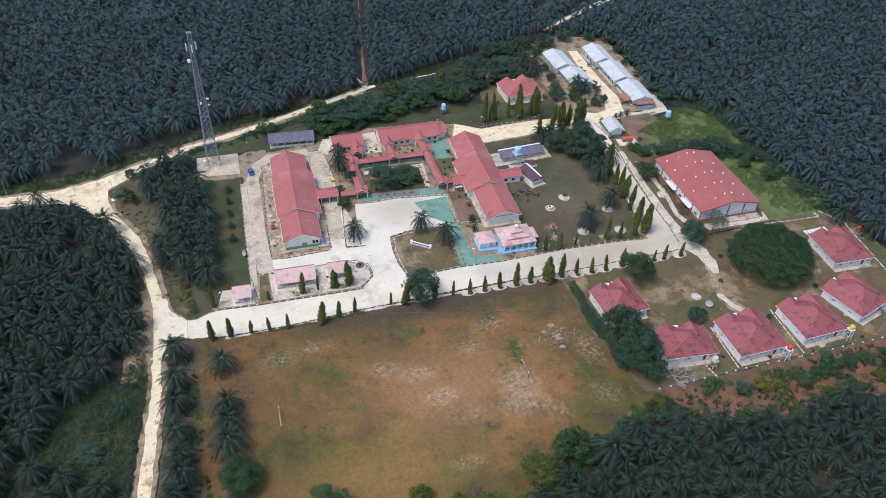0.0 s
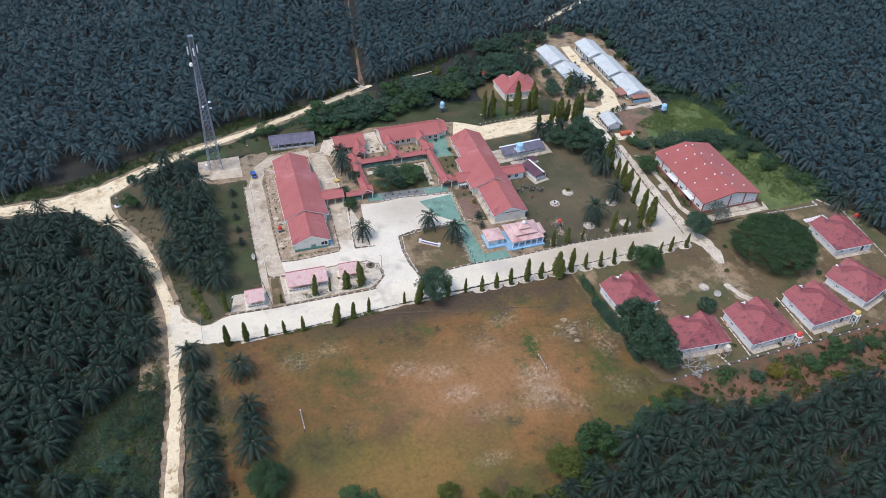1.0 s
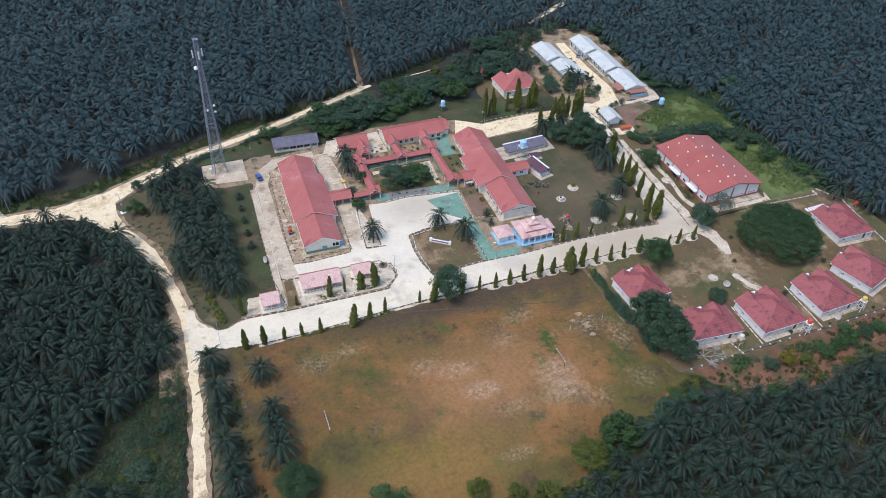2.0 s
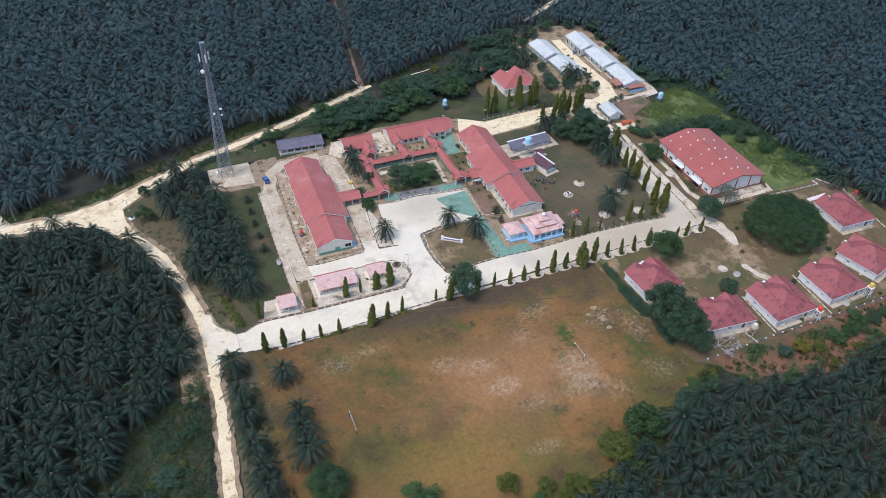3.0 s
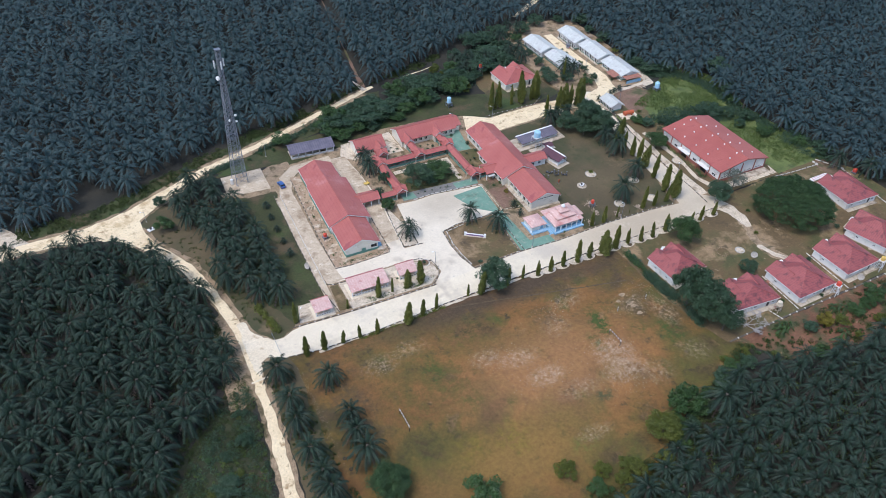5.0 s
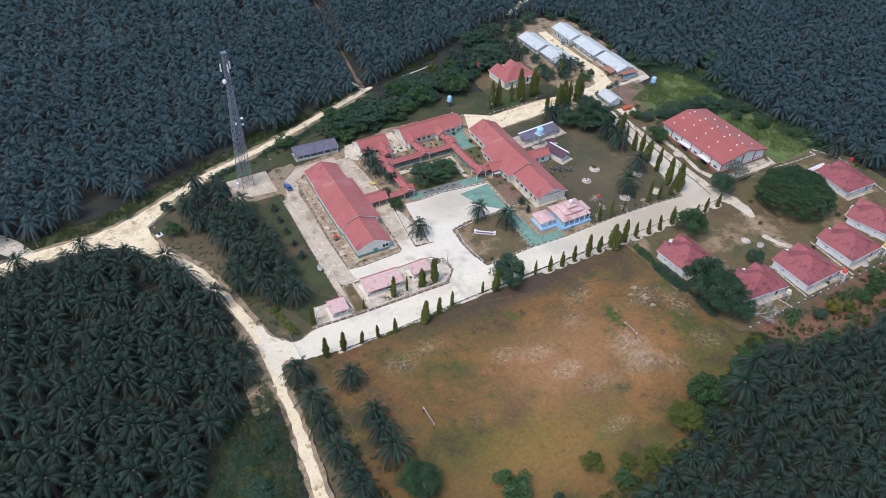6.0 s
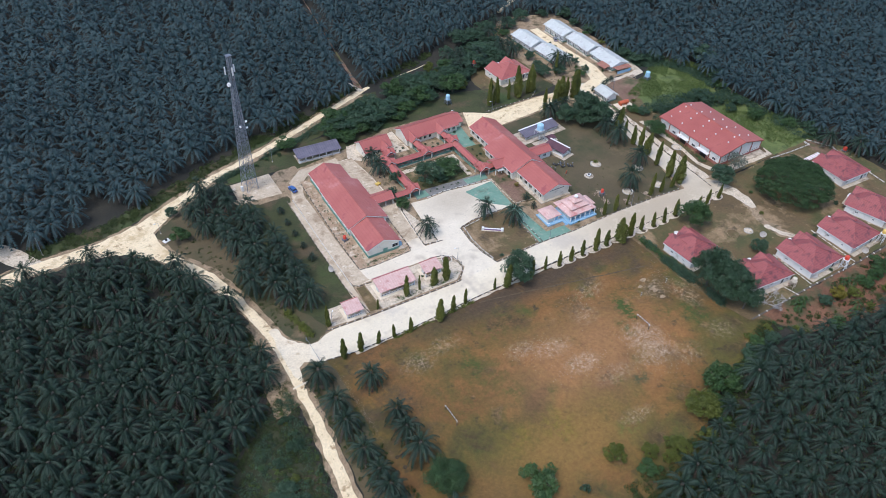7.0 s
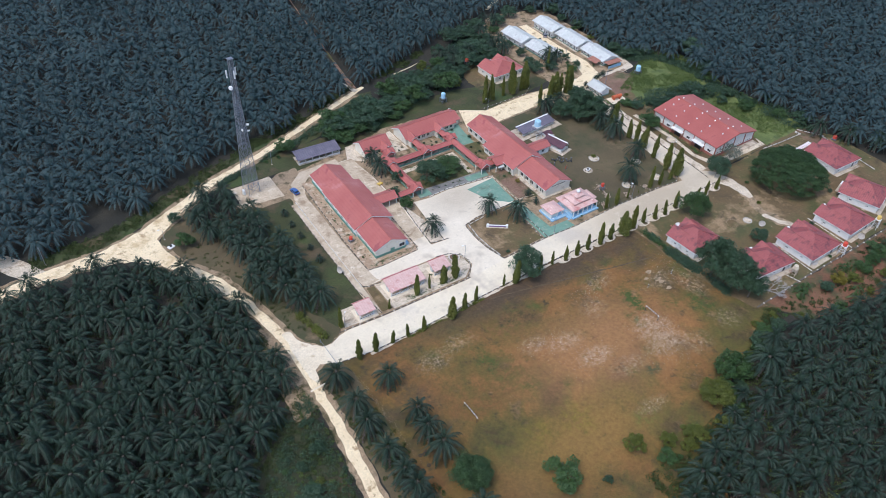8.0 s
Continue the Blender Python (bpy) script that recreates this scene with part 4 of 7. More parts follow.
for y in (-8.3, 2.8):
    door(hall, -11.86, y, 0, 3.2, 2.7, "w")
    cp = part("canopy", Geo().box(-13.6, y - 3.0, 2.9, -11.8, y + 3.0, 3.05), M["wall"], hall, "flat white entrance canopy")
    for s in (-2.7, 2.7):
        part("canopy_post", Geo().box(-13.5, y + s - 0.12, 0, -13.26, y + s + 0.12, 2.9), M["brick"], cp)
for x in (-9.3, -4.6, -0.6, 2.4, 7.2):
    for i, y in enumerate((-13, -6.2, 0.6, 7.4, 13.6)):
        if (x == 7.2 and i == 4) or (x == -9.3 and i == 0):
            continue
        z = 5.2 + 2.7 * ((x + 12.5) / 13.3 if x < 0.8 else (12.6 - x) / 11.8)
        v = part("ventilator", Geo().lathe(x, y + (0.8 if x in (-0.6, 2.4) else 0), [(0.16, z - 0.1), (0.16, z + 0.2), (0.3, z + 0.24), (0.34, z + 0.42), (0.22, z + 0.58), (0.06, z + 0.64)], 10), M["white"], hr, "white turbine ventilator")
part("south_terrace", Geo().box(-1, -19.4, 0, 12.6, -16.6, 0.4), M["oldcrete"], hall, "concrete rear terrace")


# ---- staff houses with hipped roofs ----
def staff_house(x, y, w, d, turn, label, group="staff houses", roof="roof_house", wall="wall", peaks=True, height=6.7, flip=False):
    h = thing("staff_house", x, y, 0, turn, label, "house", group)
    X, Y = w / 2, d / 2
    ze = 3.2
    k = -1 if flip else 1
    part("wall", Geo().box(-X + 0.3, -Y + 0.5, 0, X - 0.3, Y - 0.9, ze), M[wall], h)
    part("plinth", Geo().box(-X + 0.15, -Y + 0.3, 0, X - 0.15, Y - 0.6, 0.3), M["oldcrete"], h, "grey concrete plinth")
    run = Y * 0.86
    r = part("roof", Geo().hip(-X, -Y, X, Y, ze, height, axis="y", run=run), M[roof], h)
    if peaks:
        for f in (-0.22, 0.2):
            gx = f * w * k
            gr = part("cross_gable", Geo().gable(gx - w * 0.21, 0, gx + w * 0.21, Y + 0.15, ze + 0.1, ze + (height - ze) * (0.62 + 0.1 * (f > 0)), "y", 0.12), M[roof], r)
            part("ridge_cap", ridge_cap((gx, 0, ze + (height - ze) * (0.62 + 0.1 * (f > 0))), (gx, Y + 0.15, ze + (height - ze) * (0.62 + 0.1 * (f > 0))), 0.12), M[roof], gr)
            part("gable_wall", Geo().prism([(gx - w * 0.15, ze - 0.1), (gx + w * 0.15, ze - 0.1), (gx, ze + (height - ze) * 0.45)], Y - 0.5, Y - 0.3, "y"), M[wall], gr, "white gable wall")
        part("flat_slab", Geo().box(-0.06 * w - 1.1, Y - 0.6, ze, -0.06 * w + 1.4, Y + 0.9, ze + 0.15), M["white"], r, "pale concrete canopy slab")
    for p, q in (((-X, -Y), (0, -Y + run)), ((X, -Y), (0, -Y + run))):
        part("hip_cap", ridge_cap((*p, ze + 0.03), (*q, height), 0.14), M[roof], r)
    for sx in (-X, X):
        part("gutter", Geo().box(sx - 0.08, -Y, ze - 0.24, sx + 0.08, Y - 0.2, ze - 0.06), M["white"], r, "white gutter")
    part("gutter", Geo().box(-X, -Y - 0.1, ze - 0.22, X, -Y + 0.06, ze - 0.06), M["white"], r, "white gutter")
    for f in (-0.62, -0.1, 0.74):
        window(h, f * X, -Y + 0.5, 1.2, 1.1, 0.9, "s")
    door(h, 0.5 * X, -Y + 0.5, 0.3, 0.9, 2.05, "s")
    window(h, -X + 0.3, 0.34 * Y, 1.5, 1.1, 0.7, "w")
    window(h, -X + 0.3, -0.45 * Y, 1.5, 0.9, 0.6, "w")
    for f in (-0.5, 0.3):
        window(h, X - 0.3, f * Y, 1.0, 1.4, 1.2, "e")
    part("terrace", Geo().box(-0.4 * X, Y - 0.9, 0, 0.5 * X, Y + 1.4, 0.28), M["oldcrete"], h, "concrete front terrace")
    for f in (-0.35, 0.45):
        part("terrace_post", Geo().box(f * X - 0.12, Y + 0.0, 0.28, f * X + 0.12, Y + 0.24, ze), M["white"], h)
    part("rear_apron", Geo().box(-X + 0.4, -Y - 1.2, 0, X - 0.4, -Y + 0.8, 0.18), M["oldcrete"], h, "grey concrete rear apron")
    return h


HL = "white staff house under a mildewed red tiled hip roof"
staff_house(107.9, 20.0, 14.6, 13.0, 4, "white staff house half hidden by a big tree")
staff_house(119.4, -1.2, 16.8, 11.4, -5, "white staff house with low red roof beside the bare tree")
staff_house(140.9, -2.9, 16.8, 15.2, 1, HL)
staff_house(163.9, -1.6, 16.2, 15.0, 2, HL)
staff_house(184.6, 3.6, 15.6, 15.2, 17, HL)
staff_house(195.8, 25.2, 15.8, 15.6, -2, "white staff house with red roof at the lawn's edge", flip=True, height=6.3)
staff_house(124.4, 152.2, 17.6, 13.6, 2, "cream house with a clean red hip roof behind mast trees", roof="roof", wall="wall_cream", height=6.8)


# ---- zinc-roofed rows ----
def zinc_house(x0, y0, x1, y1, turn, label, porch, up=0.0):
    cx, cy = (x0 + x1) / 2, (y0 + y1) / 2
    h = thing("row_house", cx, cy, 0, turn, label, "house", "zinc-roofed rows")
    X, Y = (x1 - x0) / 2, (y1 - y0) / 2
    part("wall", walls_gable(-X + 1.2, -Y + 0.5, X - 1.2, Y - 0.5, 2.9 + up, 4.0 + up, "y"), M["wall"], h)
    r = part("roof", Geo().gable(-X, -Y, X, Y, 2.55 + up, 4.35 + up, "y", 0.1), M["roof_zinc"], h)
    part("ridge_cap", ridge_cap((0, -Y, 4.35 + up), (0, Y, 4.35 + up), 0.13), M["roof_zinc"], r)
    for s in (-1, 1):
        part("barge_board", fascia(-X, -Y, X, Y, 2.55 + up, 4.35 + up, "y", s), M["wall"], r)
    for i in range(4):
        y = -Y + (i + 0.5) * Y / 2
        window(h, porch * (X - 1.2), y - 0.9, 0.9, 1.2, 1.1, "e" if porch > 0 else "w")
        door(h, porch * (X - 1.2), y + 0.8, 0.1, 0.9, 2.0, "e" if porch > 0 else "w")
        window(h, -porch * (X - 1.2), y, 0.9, 1.2, 1.0, "w" if porch > 0 else "e")
        part("porch_post", Geo().box(porch * (X - 0.25) - 0.07, y - 0.07, 0, porch * (X - 0.25) + 0.07, y + 0.07, 2.55), M["white"], h)
    part("porch_slab", Geo().box(min(porch * (X - 1.2), porch * X), -Y + 0.4, 0, max(porch * (X - 1.2), porch * X), Y - 0.4, 0.2), M["oldcrete"], h)
    part("dado", Geo().box(-X + 1.16, -Y + 0.46, 0, X - 1.16, Y - 0.46, 0.6), M["wall_green"], h, "green lower wall")
    return h


ZL = "white row house under a pale zinc gable roof"
zinc_house(146.6, 165.2, 157.0, 181.2, 2, ZL, 1, 0.9)
zinc_house(148.8, 149.2, 159.8, 165.0, 2, ZL, 1)
zinc_house(167.6, 166.4, 177.8, 182.2, -1, ZL, -1, 1.2)
zinc_house(169.0, 148.9, 179.6, 166.0, -1, ZL, -1, 0.6)
e3 = zinc_house(169.8, 131.6, 180.8, 148.2, -1, "white row house with rusty lean-to and blue screen", -1)
part("lean_to", Geo().prism([(-4.6, 2.3), (4.2, 2.3), (4.2, 2.4), (-4.6, 2.4)], -11.6, -8.4, "y"), M["rust"], e3, "rusty lean-to roof")
part("blue_screen", Geo().box(-4.2, -11.5, 0, 4.0, -11.3, 1.5), M["wall_blue"], e3, "blue tarpaulin screen")
part("side_lean_to", Geo().prism([(-8.6, 1.9), (-5.0, 2.6), (-5.0, 2.7), (-8.6, 2.0)], -7, -1, "y"), M["rust"], e3, "brown side awning")
for x in (-4.3, 0, 3.9):
    part("lean_to_post", Geo().box(x - 0.06, -11.4, 0, x + 0.06, -11.28, 2.3), M["bark"], e3)
zinc_house(148.6, 110.6, 155.8, 119.8, -2, "small store under a pale zinc roof", -1)


# ---- sheds and small buildings ----
def open_shed(x0, y0, x1, y1, turn, roof, label, ze=2.6, zr=3.7, at=0.75, back=True, cap=None):
    cx, cy = (x0 + x1) / 2, (y0 + y1) / 2
    s = thing("open_shed", cx, cy, 0, turn, label, "shed")
    X, Y = (x1 - x0) / 2, (y1 - y0) / 2
    r = part("roof", Geo().gable(-X, -Y, X, Y, ze, zr, "x", 0.1, at=at), M[roof], s)
    yr = -Y + 2 * Y * at
    part("ridge_cap", Geo().box(-X, yr - 0.3, zr - 0.06, X, yr + 0.3, zr + 0.06), M[cap or roof], r, "pale ridge sheet" if cap else "")
    part("floor_slab", Geo().box(-X + 0.4, -Y + 0.3, 0, X - 0.4, Y - 0.4, 0.25), M["oldcrete"], s)
    if back:
        part("back_wall", Geo().box(-X + 0.6, Y * 0.2, 0.2, X - 0.6, Y * 0.2 + 0.15, ze + 0.4), M["wall"], s)
    n = int(2 * X / 3.4) + 1
    for i in range(n + 1):
        x = -X + 0.6 + i * (2 * X - 1.2) / n
        part("post", Geo().box(x - 0.14, -Y + 0.6, 0.2, x + 0.14, -Y + 0.88, ze + 0.1), M["white"], s)
        if i < n:
            part("bay_wall", Geo().box(x + 0.3, -Y + 0.7, 0.2, x + (2 * X - 1.2) / n - 0.3, -Y + 0.8, 0.9), M["wall"], s, "low white bay wall")
    return s


open_shed(11.8, 131.8, 29.8, 139.0, -3.5, "roof_grey", "open parking shed with a purple-grey roof")
open_shed(98.4, 103.6, 116.8, 109.2, 4.0, "roof_grey", "long low workshop shed with a grey roof", ze=1.9, zr=2.9, at=0.85, cap="white")
sheet("workshop_pad", [(95.6, 101.0), (119.6, 102.6), (119.4, 111.4), (96, 109.8)], 0.075, M["oldcrete"], "pale concrete pad round the workshop", 0.1, "pavement")
sheet("tank_pad", [(100.4, 97.2), (111.6, 97.8), (111.6, 101.0), (100.4, 100.9)], 0.079, M["oldcrete"], "pale concrete pad under the water tank", 0.1, "pavement")
shop = thing("snack_stall", 106, 91.2, 0, 14, "small stall with a maroon roof and white ridge", "stall")
part("roof", Geo().gable(-2.6, -4.9, 2.8, 4.9, 2.4, 3.4, "y", 0.1, at=0.7), M["roof_maroon"], shop)
part("ridge_cap", Geo().box(0.9, -4.9, 3.36, 1.5, 4.9, 3.5), M["white"], shop, "white ridge sheet")
part("counter_wall", Geo().box(-2.0, -4.0, 0, 2.2, 4.0, 1.1), M["wall"], shop)
part("floor_slab", Geo().box(-3.4, -6.0, 0, 3.2, 5.0, 0.12), M["oldcrete"], shop)
for x in (-2.2, 2.4):
    for y in (-4.4, 0, 4.4):
        part("post", Geo().box(x - 0.08, y - 0.08, 0, x + 0.08, y + 0.08, 2.4), M["white"], shop)
hut = thing("pump_hut", 108.8, 99.6, 0, 2, "small white pump hut with a maroon lid roof", "hut")
part("wall", Geo().box(-1.7, -1.3, 0, 1.7, 1.3, 1.1), M["wall"], hut)
part("roof", Geo().gable(-1.95, -1.6, 1.95, 1.6, 1.15, 1.7, "x", 0.08), M["roof_maroon"], hut)


def guard_shelter(x0, y0, x1, y1, label):
    cx, cy = (x0 + x1) / 2, (y0 + y1) / 2
    s = thing("guard_shelter", cx, cy, 0, -1.5, label, "shelter")
    X, Y = (x1 - x0) / 2, (y1 - y0) / 2
    r = part("roof", Geo().gable(-X, -Y, X, Y, 2.75, 3.75, "x", 0.1, at=0.8), M["roof_pink"], s)
    part("ridge_cap", ridge_cap((-X, Y * 0.6, 3.75), (X, Y * 0.6, 3.75), 0.14), M["roof"], r)
    part("fascia", Geo().box(-X, -Y - 0.05, 2.6, X, -Y + 0.04, 2.74), M["roof_pink"], r)
    part("floor_slab", Geo().box(-X - 0.3, -Y - 0.5, 0, X + 0.3, Y - 0.3, 0.22), M["plaza"], s)
    part("back_wall", Geo().box(-X + 0.6, Y * 0.25, 0.22, X - 0.6, Y * 0.25 + 0.15, 2.9), M["wall"], s)
    for x in (-X + 0.6, X - 0.75):
        part("end_wall", Geo().box(x, -Y * 0.2, 0.22, x + 0.15, Y * 0.25, 2.8), M["wall"], s)
    n = max(2, int(2 * X / 3))
    for i in range(n + 1):
        x = -X + 0.5 + i * (2 * X - 1.0) / n
        part("post", Geo().box(x - 0.11, -Y + 0.5, 0.22, x + 0.11, -Y + 0.72, 2.8), M["white"], s)
    part("front_panel", Geo().box(-X + 0.5, -Y + 0.52, 0.22, X - 0.5, -Y + 0.62, 1.05), M["wall"], s, "white front panel")
    for i in range(n * 3):
        x = -X + 0.9 + i * (2 * X - 1.8) / max(1, n * 3 - 1)
        part("panel_slot", Geo().box(x - 0.2, -Y + 0.49, 0.5, x + 0.2, -Y + 0.53, 0.85), M["dark"], s, "dark slot")
    part("bench", Geo().box(-X + 1.0, 0, 0.22, X - 1.0, 0.5, 0.68), M["wall_blue"], s, "faded blue bench")
    return s


guard_shelter(4.9, 52.2, 17.8, 59.4, "long open shelter with a faded pink roof")
guard_shelter(21.7, 53.0, 28.2, 58.6, "short open shelter with a faded pink roof")
guard_shelter(-8.4, 48.9, -2.7, 54.8, "small gate shelter with a faded pink roof")

# prayer house: three stepped roofs over a white room with blue veranda
pr = thing("prayer_house", 87.0, 57.4, 0, 0, "white and blue prayer house with three-tiered pink roof", "building")
part("veranda_slab", Geo().box(-6.3, -5.8, 0, 6.0, 4.4, 0.55), M["wall_blue"], pr, "sky-blue painted veranda base")
part("wall", Geo().box(-4.8, -3.2, 0.5, 4.6, 4.0, 3.2), M["wall"], pr)
part("lower_roof", Geo().hip(-6.1, -5.0, 6.0, 4.8, 3.1, 4.3, run=2.6), M["roof_pink"], pr)
part("middle_wall", Geo().box(-3.4, -2.5, 3.4, 3.2, 2.6, 4.4), M["wall"], pr)
part("middle_roof", Geo().hip(-4.2, -3.2, 4.0, 3.3, 4.3, 5.5, run=2.4), M["roof_pink"], pr)
part("upper_wall", Geo().box(-1.3, -1.0, 5.0, 1.2, 1.1, 5.7), M["wall"], pr)
up = part("upper_roof", Geo().hip(-2.1, -1.7, 2.0, 1.8, 5.6, 6.5, run=1.5), M["roof_pink"], pr)
part("finial", Geo().lathe(0, 0, [(0.3, 6.3), (0.6, 6.6), (0.72, 7.0), (0.5, 7.4), (0.1, 7.7)], 12), M["white"], up, "white dome finial")
part("side_roof", Geo().hip(5.4, -2.6, 7.6, 3.0, 2.8, 3.3, run=0.9), M["roof_pink"], pr)
part("side_wall", Geo().box(5.0, -2.2, 0.5, 7.0, 2.6, 2.75), M["wall"], pr)
for x in (-5.6, -3.4, -1.1, 1.1, 3.3, 5.5):
    part("pillar", Geo().box(x - 0.14, -5.0, 0.5, x + 0.14, -4.72, 3.1), M["white"], pr)
    if x < 5:
        part("railing", Geo().box(x + 0.2, -4.95, 0.55, x + 2.0, -4.85, 1.2), M["wall_blue"], pr, "blue railing")
for x in (-3.4, 0, 3.2):
    window(pr, x, -3.2, 1.2, 1.3, 1.5, "s")
ab = thing("washing_room", 76.6, 58.8, 0, -1, "small white and blue washing room with pink hip roof", "building")
part("base_slab", Geo().box(-3.3, -4.2, 0, 3.6, 3.3, 0.5), M["wall_blue"], ab, "sky-blue base")
part("wall", Geo().box(-2.7, -2.6, 0.5, 2.6, 2.6, 2.7), M["wall"], ab)
part("roof", Geo().hip(-3.2, -3.2, 3.1, 3.2, 2.7, 3.9, run=2.9), M["roof_pink"], ab)
for x in (-2.8, 0.0, 2.7):
    part("pillar", Geo().box(x - 0.12, -3.0, 0.5, x + 0.12, -2.76, 2.7), M["white"], ab)
door(ab, 1.4, -2.6, 0.5, 1.0, 2.0, "s", "wall_blue")
br = thing("linking_steps", 80.6, 54.8, 0, 0, "sky-blue linking steps between the two rooms", "steps")
part("tread", Geo().box(-1.0, -2.0, 0, 0.6, 2.0, 0.35), M["wall_blue"], br)
part("tread", Geo().box(-1.6, -2.4, 0, 0.6, -2.0, 0.18), M["wall_blue"], br)


# ---- lattice mast ----
def mast(x, y):
    t = thing("radio_mast", x, y, 0, 9, "tall galvanised lattice mast with antennas on a gravel yard", "mast")
    H, N = 53.5, 22

    def half(z):
        return 2.2 - 1.55 * min(1, z / 44)

    def corner(i, z):
        h = half(z)
        return Vector((h * (1 if i in (0, 3) else -1), h * (1 if i in (0, 1) else -1), z))

    zs = [0.0]
    while zs[-1] < H:
        zs.append(min(H, zs[-1] + max(1.5, half(zs[-1]) * 1.5)))
    for i in range(4):
        leg = Geo()
        leg.tube(corner(i, 0), corner(i, 44), 0.13, 0.12, 5)
        leg.tube(corner(i, 43.9), corner(i, H), 0.12, 0.11, 5)
        part("leg", leg, M["steel"], t)
        part("footing", Geo().box(corner(i, 0).x - 0.5, corner(i, 0).y - 0.5, -0.1, corner(i, 0).x + 0.5, corner(i, 0).y + 0.5, 0.35), M["oldcrete"], t, "concrete footing")
        brace = Geo()
        j = (i + 1) % 4
        for p, q in zip(zs, zs[1:]):
            brace.tube(corner(i, p), corner(j, q), 0.06, 0.06, 4)
            brace.tube(corner(j, p), corner(i, q), 0.06, 0.06, 4)
            brace.tube(corner(i, q), corner(j, q), 0.06, 0.06, 4)
        part("bracing", brace, M["steel"], t)
    lad = Geo()
    for s in (-0.2, 0.2):
        lad.tube((s, -0.3, 0), (s, -0.3, H), 0.04, 0.04, 4)
    for k in range(int(H / 1.2)):
        lad.tube((-0.2, -0.3, k * 1.2), (0.2, -0.3, k * 1.2), 0.03, 0.03, 4)
    part("ladder", lad, M["steel"], t)
    for z in (20, 34):
        pl, e = Geo(), half(z)
        for x0, y0, x1, y1 in ((-e, -e, e, -e + 0.22), (-e, e - 0.22, e, e), (-e, -e + 0.24, -e + 0.22, e - 0.24), (e - 0.22, -e + 0.24, e, e - 0.24)):
            pl.box(x0, y0, z, x1, y1, z + 0.06)
        part("rest_platform", pl, M["steel"], t)
    for ang, z, r in ((20, 48.2, 1.7), (150, 48.0, 1.8), (265, 48.4, 1.7)):
        ax, ay = r * math.cos(radians(ang)), r * math.sin(radians(ang))
        an = part("antenna_panel", Geo().box(ax - 0.2, ay - 0.16, z - 1.4, ax + 0.2, ay + 0.16, z + 1.4), M["white"], t, "white antenna panel")
        part("antenna_arm", Geo().tube((ax * 0.35, ay * 0.35, z), (ax, ay, z), 0.06), M["steel"], an)
    for ang, z, r, s in ((200, 43.6, 1.5, 0.75), (330, 28.5, 1.9, 0.4), (250, 27.6, 1.7, 0.35), (340, 25.8, 1.9, 0.35)):
        ax, ay = r * math.cos(radians(ang)), r * math.sin(radians(ang))
        part("dish", Geo().tube((ax, ay, z), (ax * 1.4, ay * 1.4, z), s, s * 0.9, 12), M["white"], t, "white round microwave dish")
    part("top_frame", Geo().box(-0.9, -0.9, H - 0.15, 0.9, 0.9, H), M["steel"], t)
    cab = part("equipment_cabinet", Geo().box(-3.6, -0.5, 0.3, -2.8, 0.5, 2.2), M["white"], t, "white equipment cabinet")
    part("cabinet_foot", Geo().box(-3.8, -0.7, 0, -2.6, 0.7, 0.3), M["oldcrete"], cab)
    return t


mast(-9.8, 127.2)


# ---- water tanks ----
def tank(x, y, stand, radius, height, colour, label, legs="steel"):
    t = thing("water_tank", x, y, 0, 8, label, "tank")
    r = radius
    if stand > 0.3:
        w = r * 1.05
        for sx in (-1, 1):
            for sy in (-1, 1):
                part("leg", Geo().tube((sx * w * 1.15, sy * w * 1.15, 0), (sx * w, sy * w, stand), 0.09, 0.08, 5), M[legs], t)
        br = Geo()
        for z in (stand * 0.45, stand * 0.95):
            for p, q in (((-w, -w), (w, -w)), ((w, -w), (w, w)), ((w, w), (-w, w)), ((-w, w), (-w, -w))):
                br.tube((*p, z), (*q, z), 0.05, 0.05, 4)
                br.tube((*p, z * 0.45), (*q, z), 0.04, 0.04, 4)
        part("brace", br, M[legs], t)
        part("platform", Geo().box(-w - 0.15, -w - 0.15, stand, w + 0.15, w + 0.15, stand + 0.12), M[legs], t)
    else:
        part("plinth", Geo().box(-r - 0.3, -r - 0.3, 0, r + 0.3, r + 0.3, max(stand, 0.12)), M["oldcrete"], t)
    z = max(stand, 0.1) + 0.12 * (stand > 0.3)
    h = height
    prof = [(r * 0.96, z), (r, z + 0.05 * h)]
    for k in range(1, 5):
        prof += [(r, z + h * (0.05 + 0.16 * k - 0.03)), (r * 0.95, z + h * (0.05 + 0.16 * k)), (r, z + h * (0.05 + 0.16 * k + 0.03))]
    prof += [(r * 0.98, z + h * 0.8), (r * 0.6, z + h * 0.93), (r * 0.3, z + h * 0.95)]
    tk = part("vessel", Geo().lathe(0, 0, prof, 16), M[colour], t)
    part("lid", Geo().lathe(0, 0, [(r * 0.32, z + h * 0.93), (r * 0.32, z + h), (r * 0.1, z + h * 1.02)], 12), M[colour], tk)
    return t


tank(103.6, 100.6, 5.6, 1.35, 2.9, "tank_blue", "big light blue tank on a high steel stand", "steel_pale")
tank(86.4, 143.6, 2.2, 0.95, 2.6, "tank_blue", "light blue tank on a low steel stand")
tank(180.2, 118.4, 1.4, 1.1, 2.8, "tank_blue", "light blue tank at the grass edge")
tank(7.4, 83.2, 1.0, 0.62, 1.4, "tank_red", "small red tank on a low plinth stand")
tank(102.2, 59.6, 1.6, 0.6, 1.5, "tank_red", "small red tank on a rubble heap")
tank(147.6, -12.2, 4.2, 0.75, 1.6, "tank_red", "red tank on a white concrete stand", "white")
tank(124.2, -9.8, 3.2, 0.75, 1.5, "tank_cream", "cream tank on a grey concrete stand", "oldcrete")
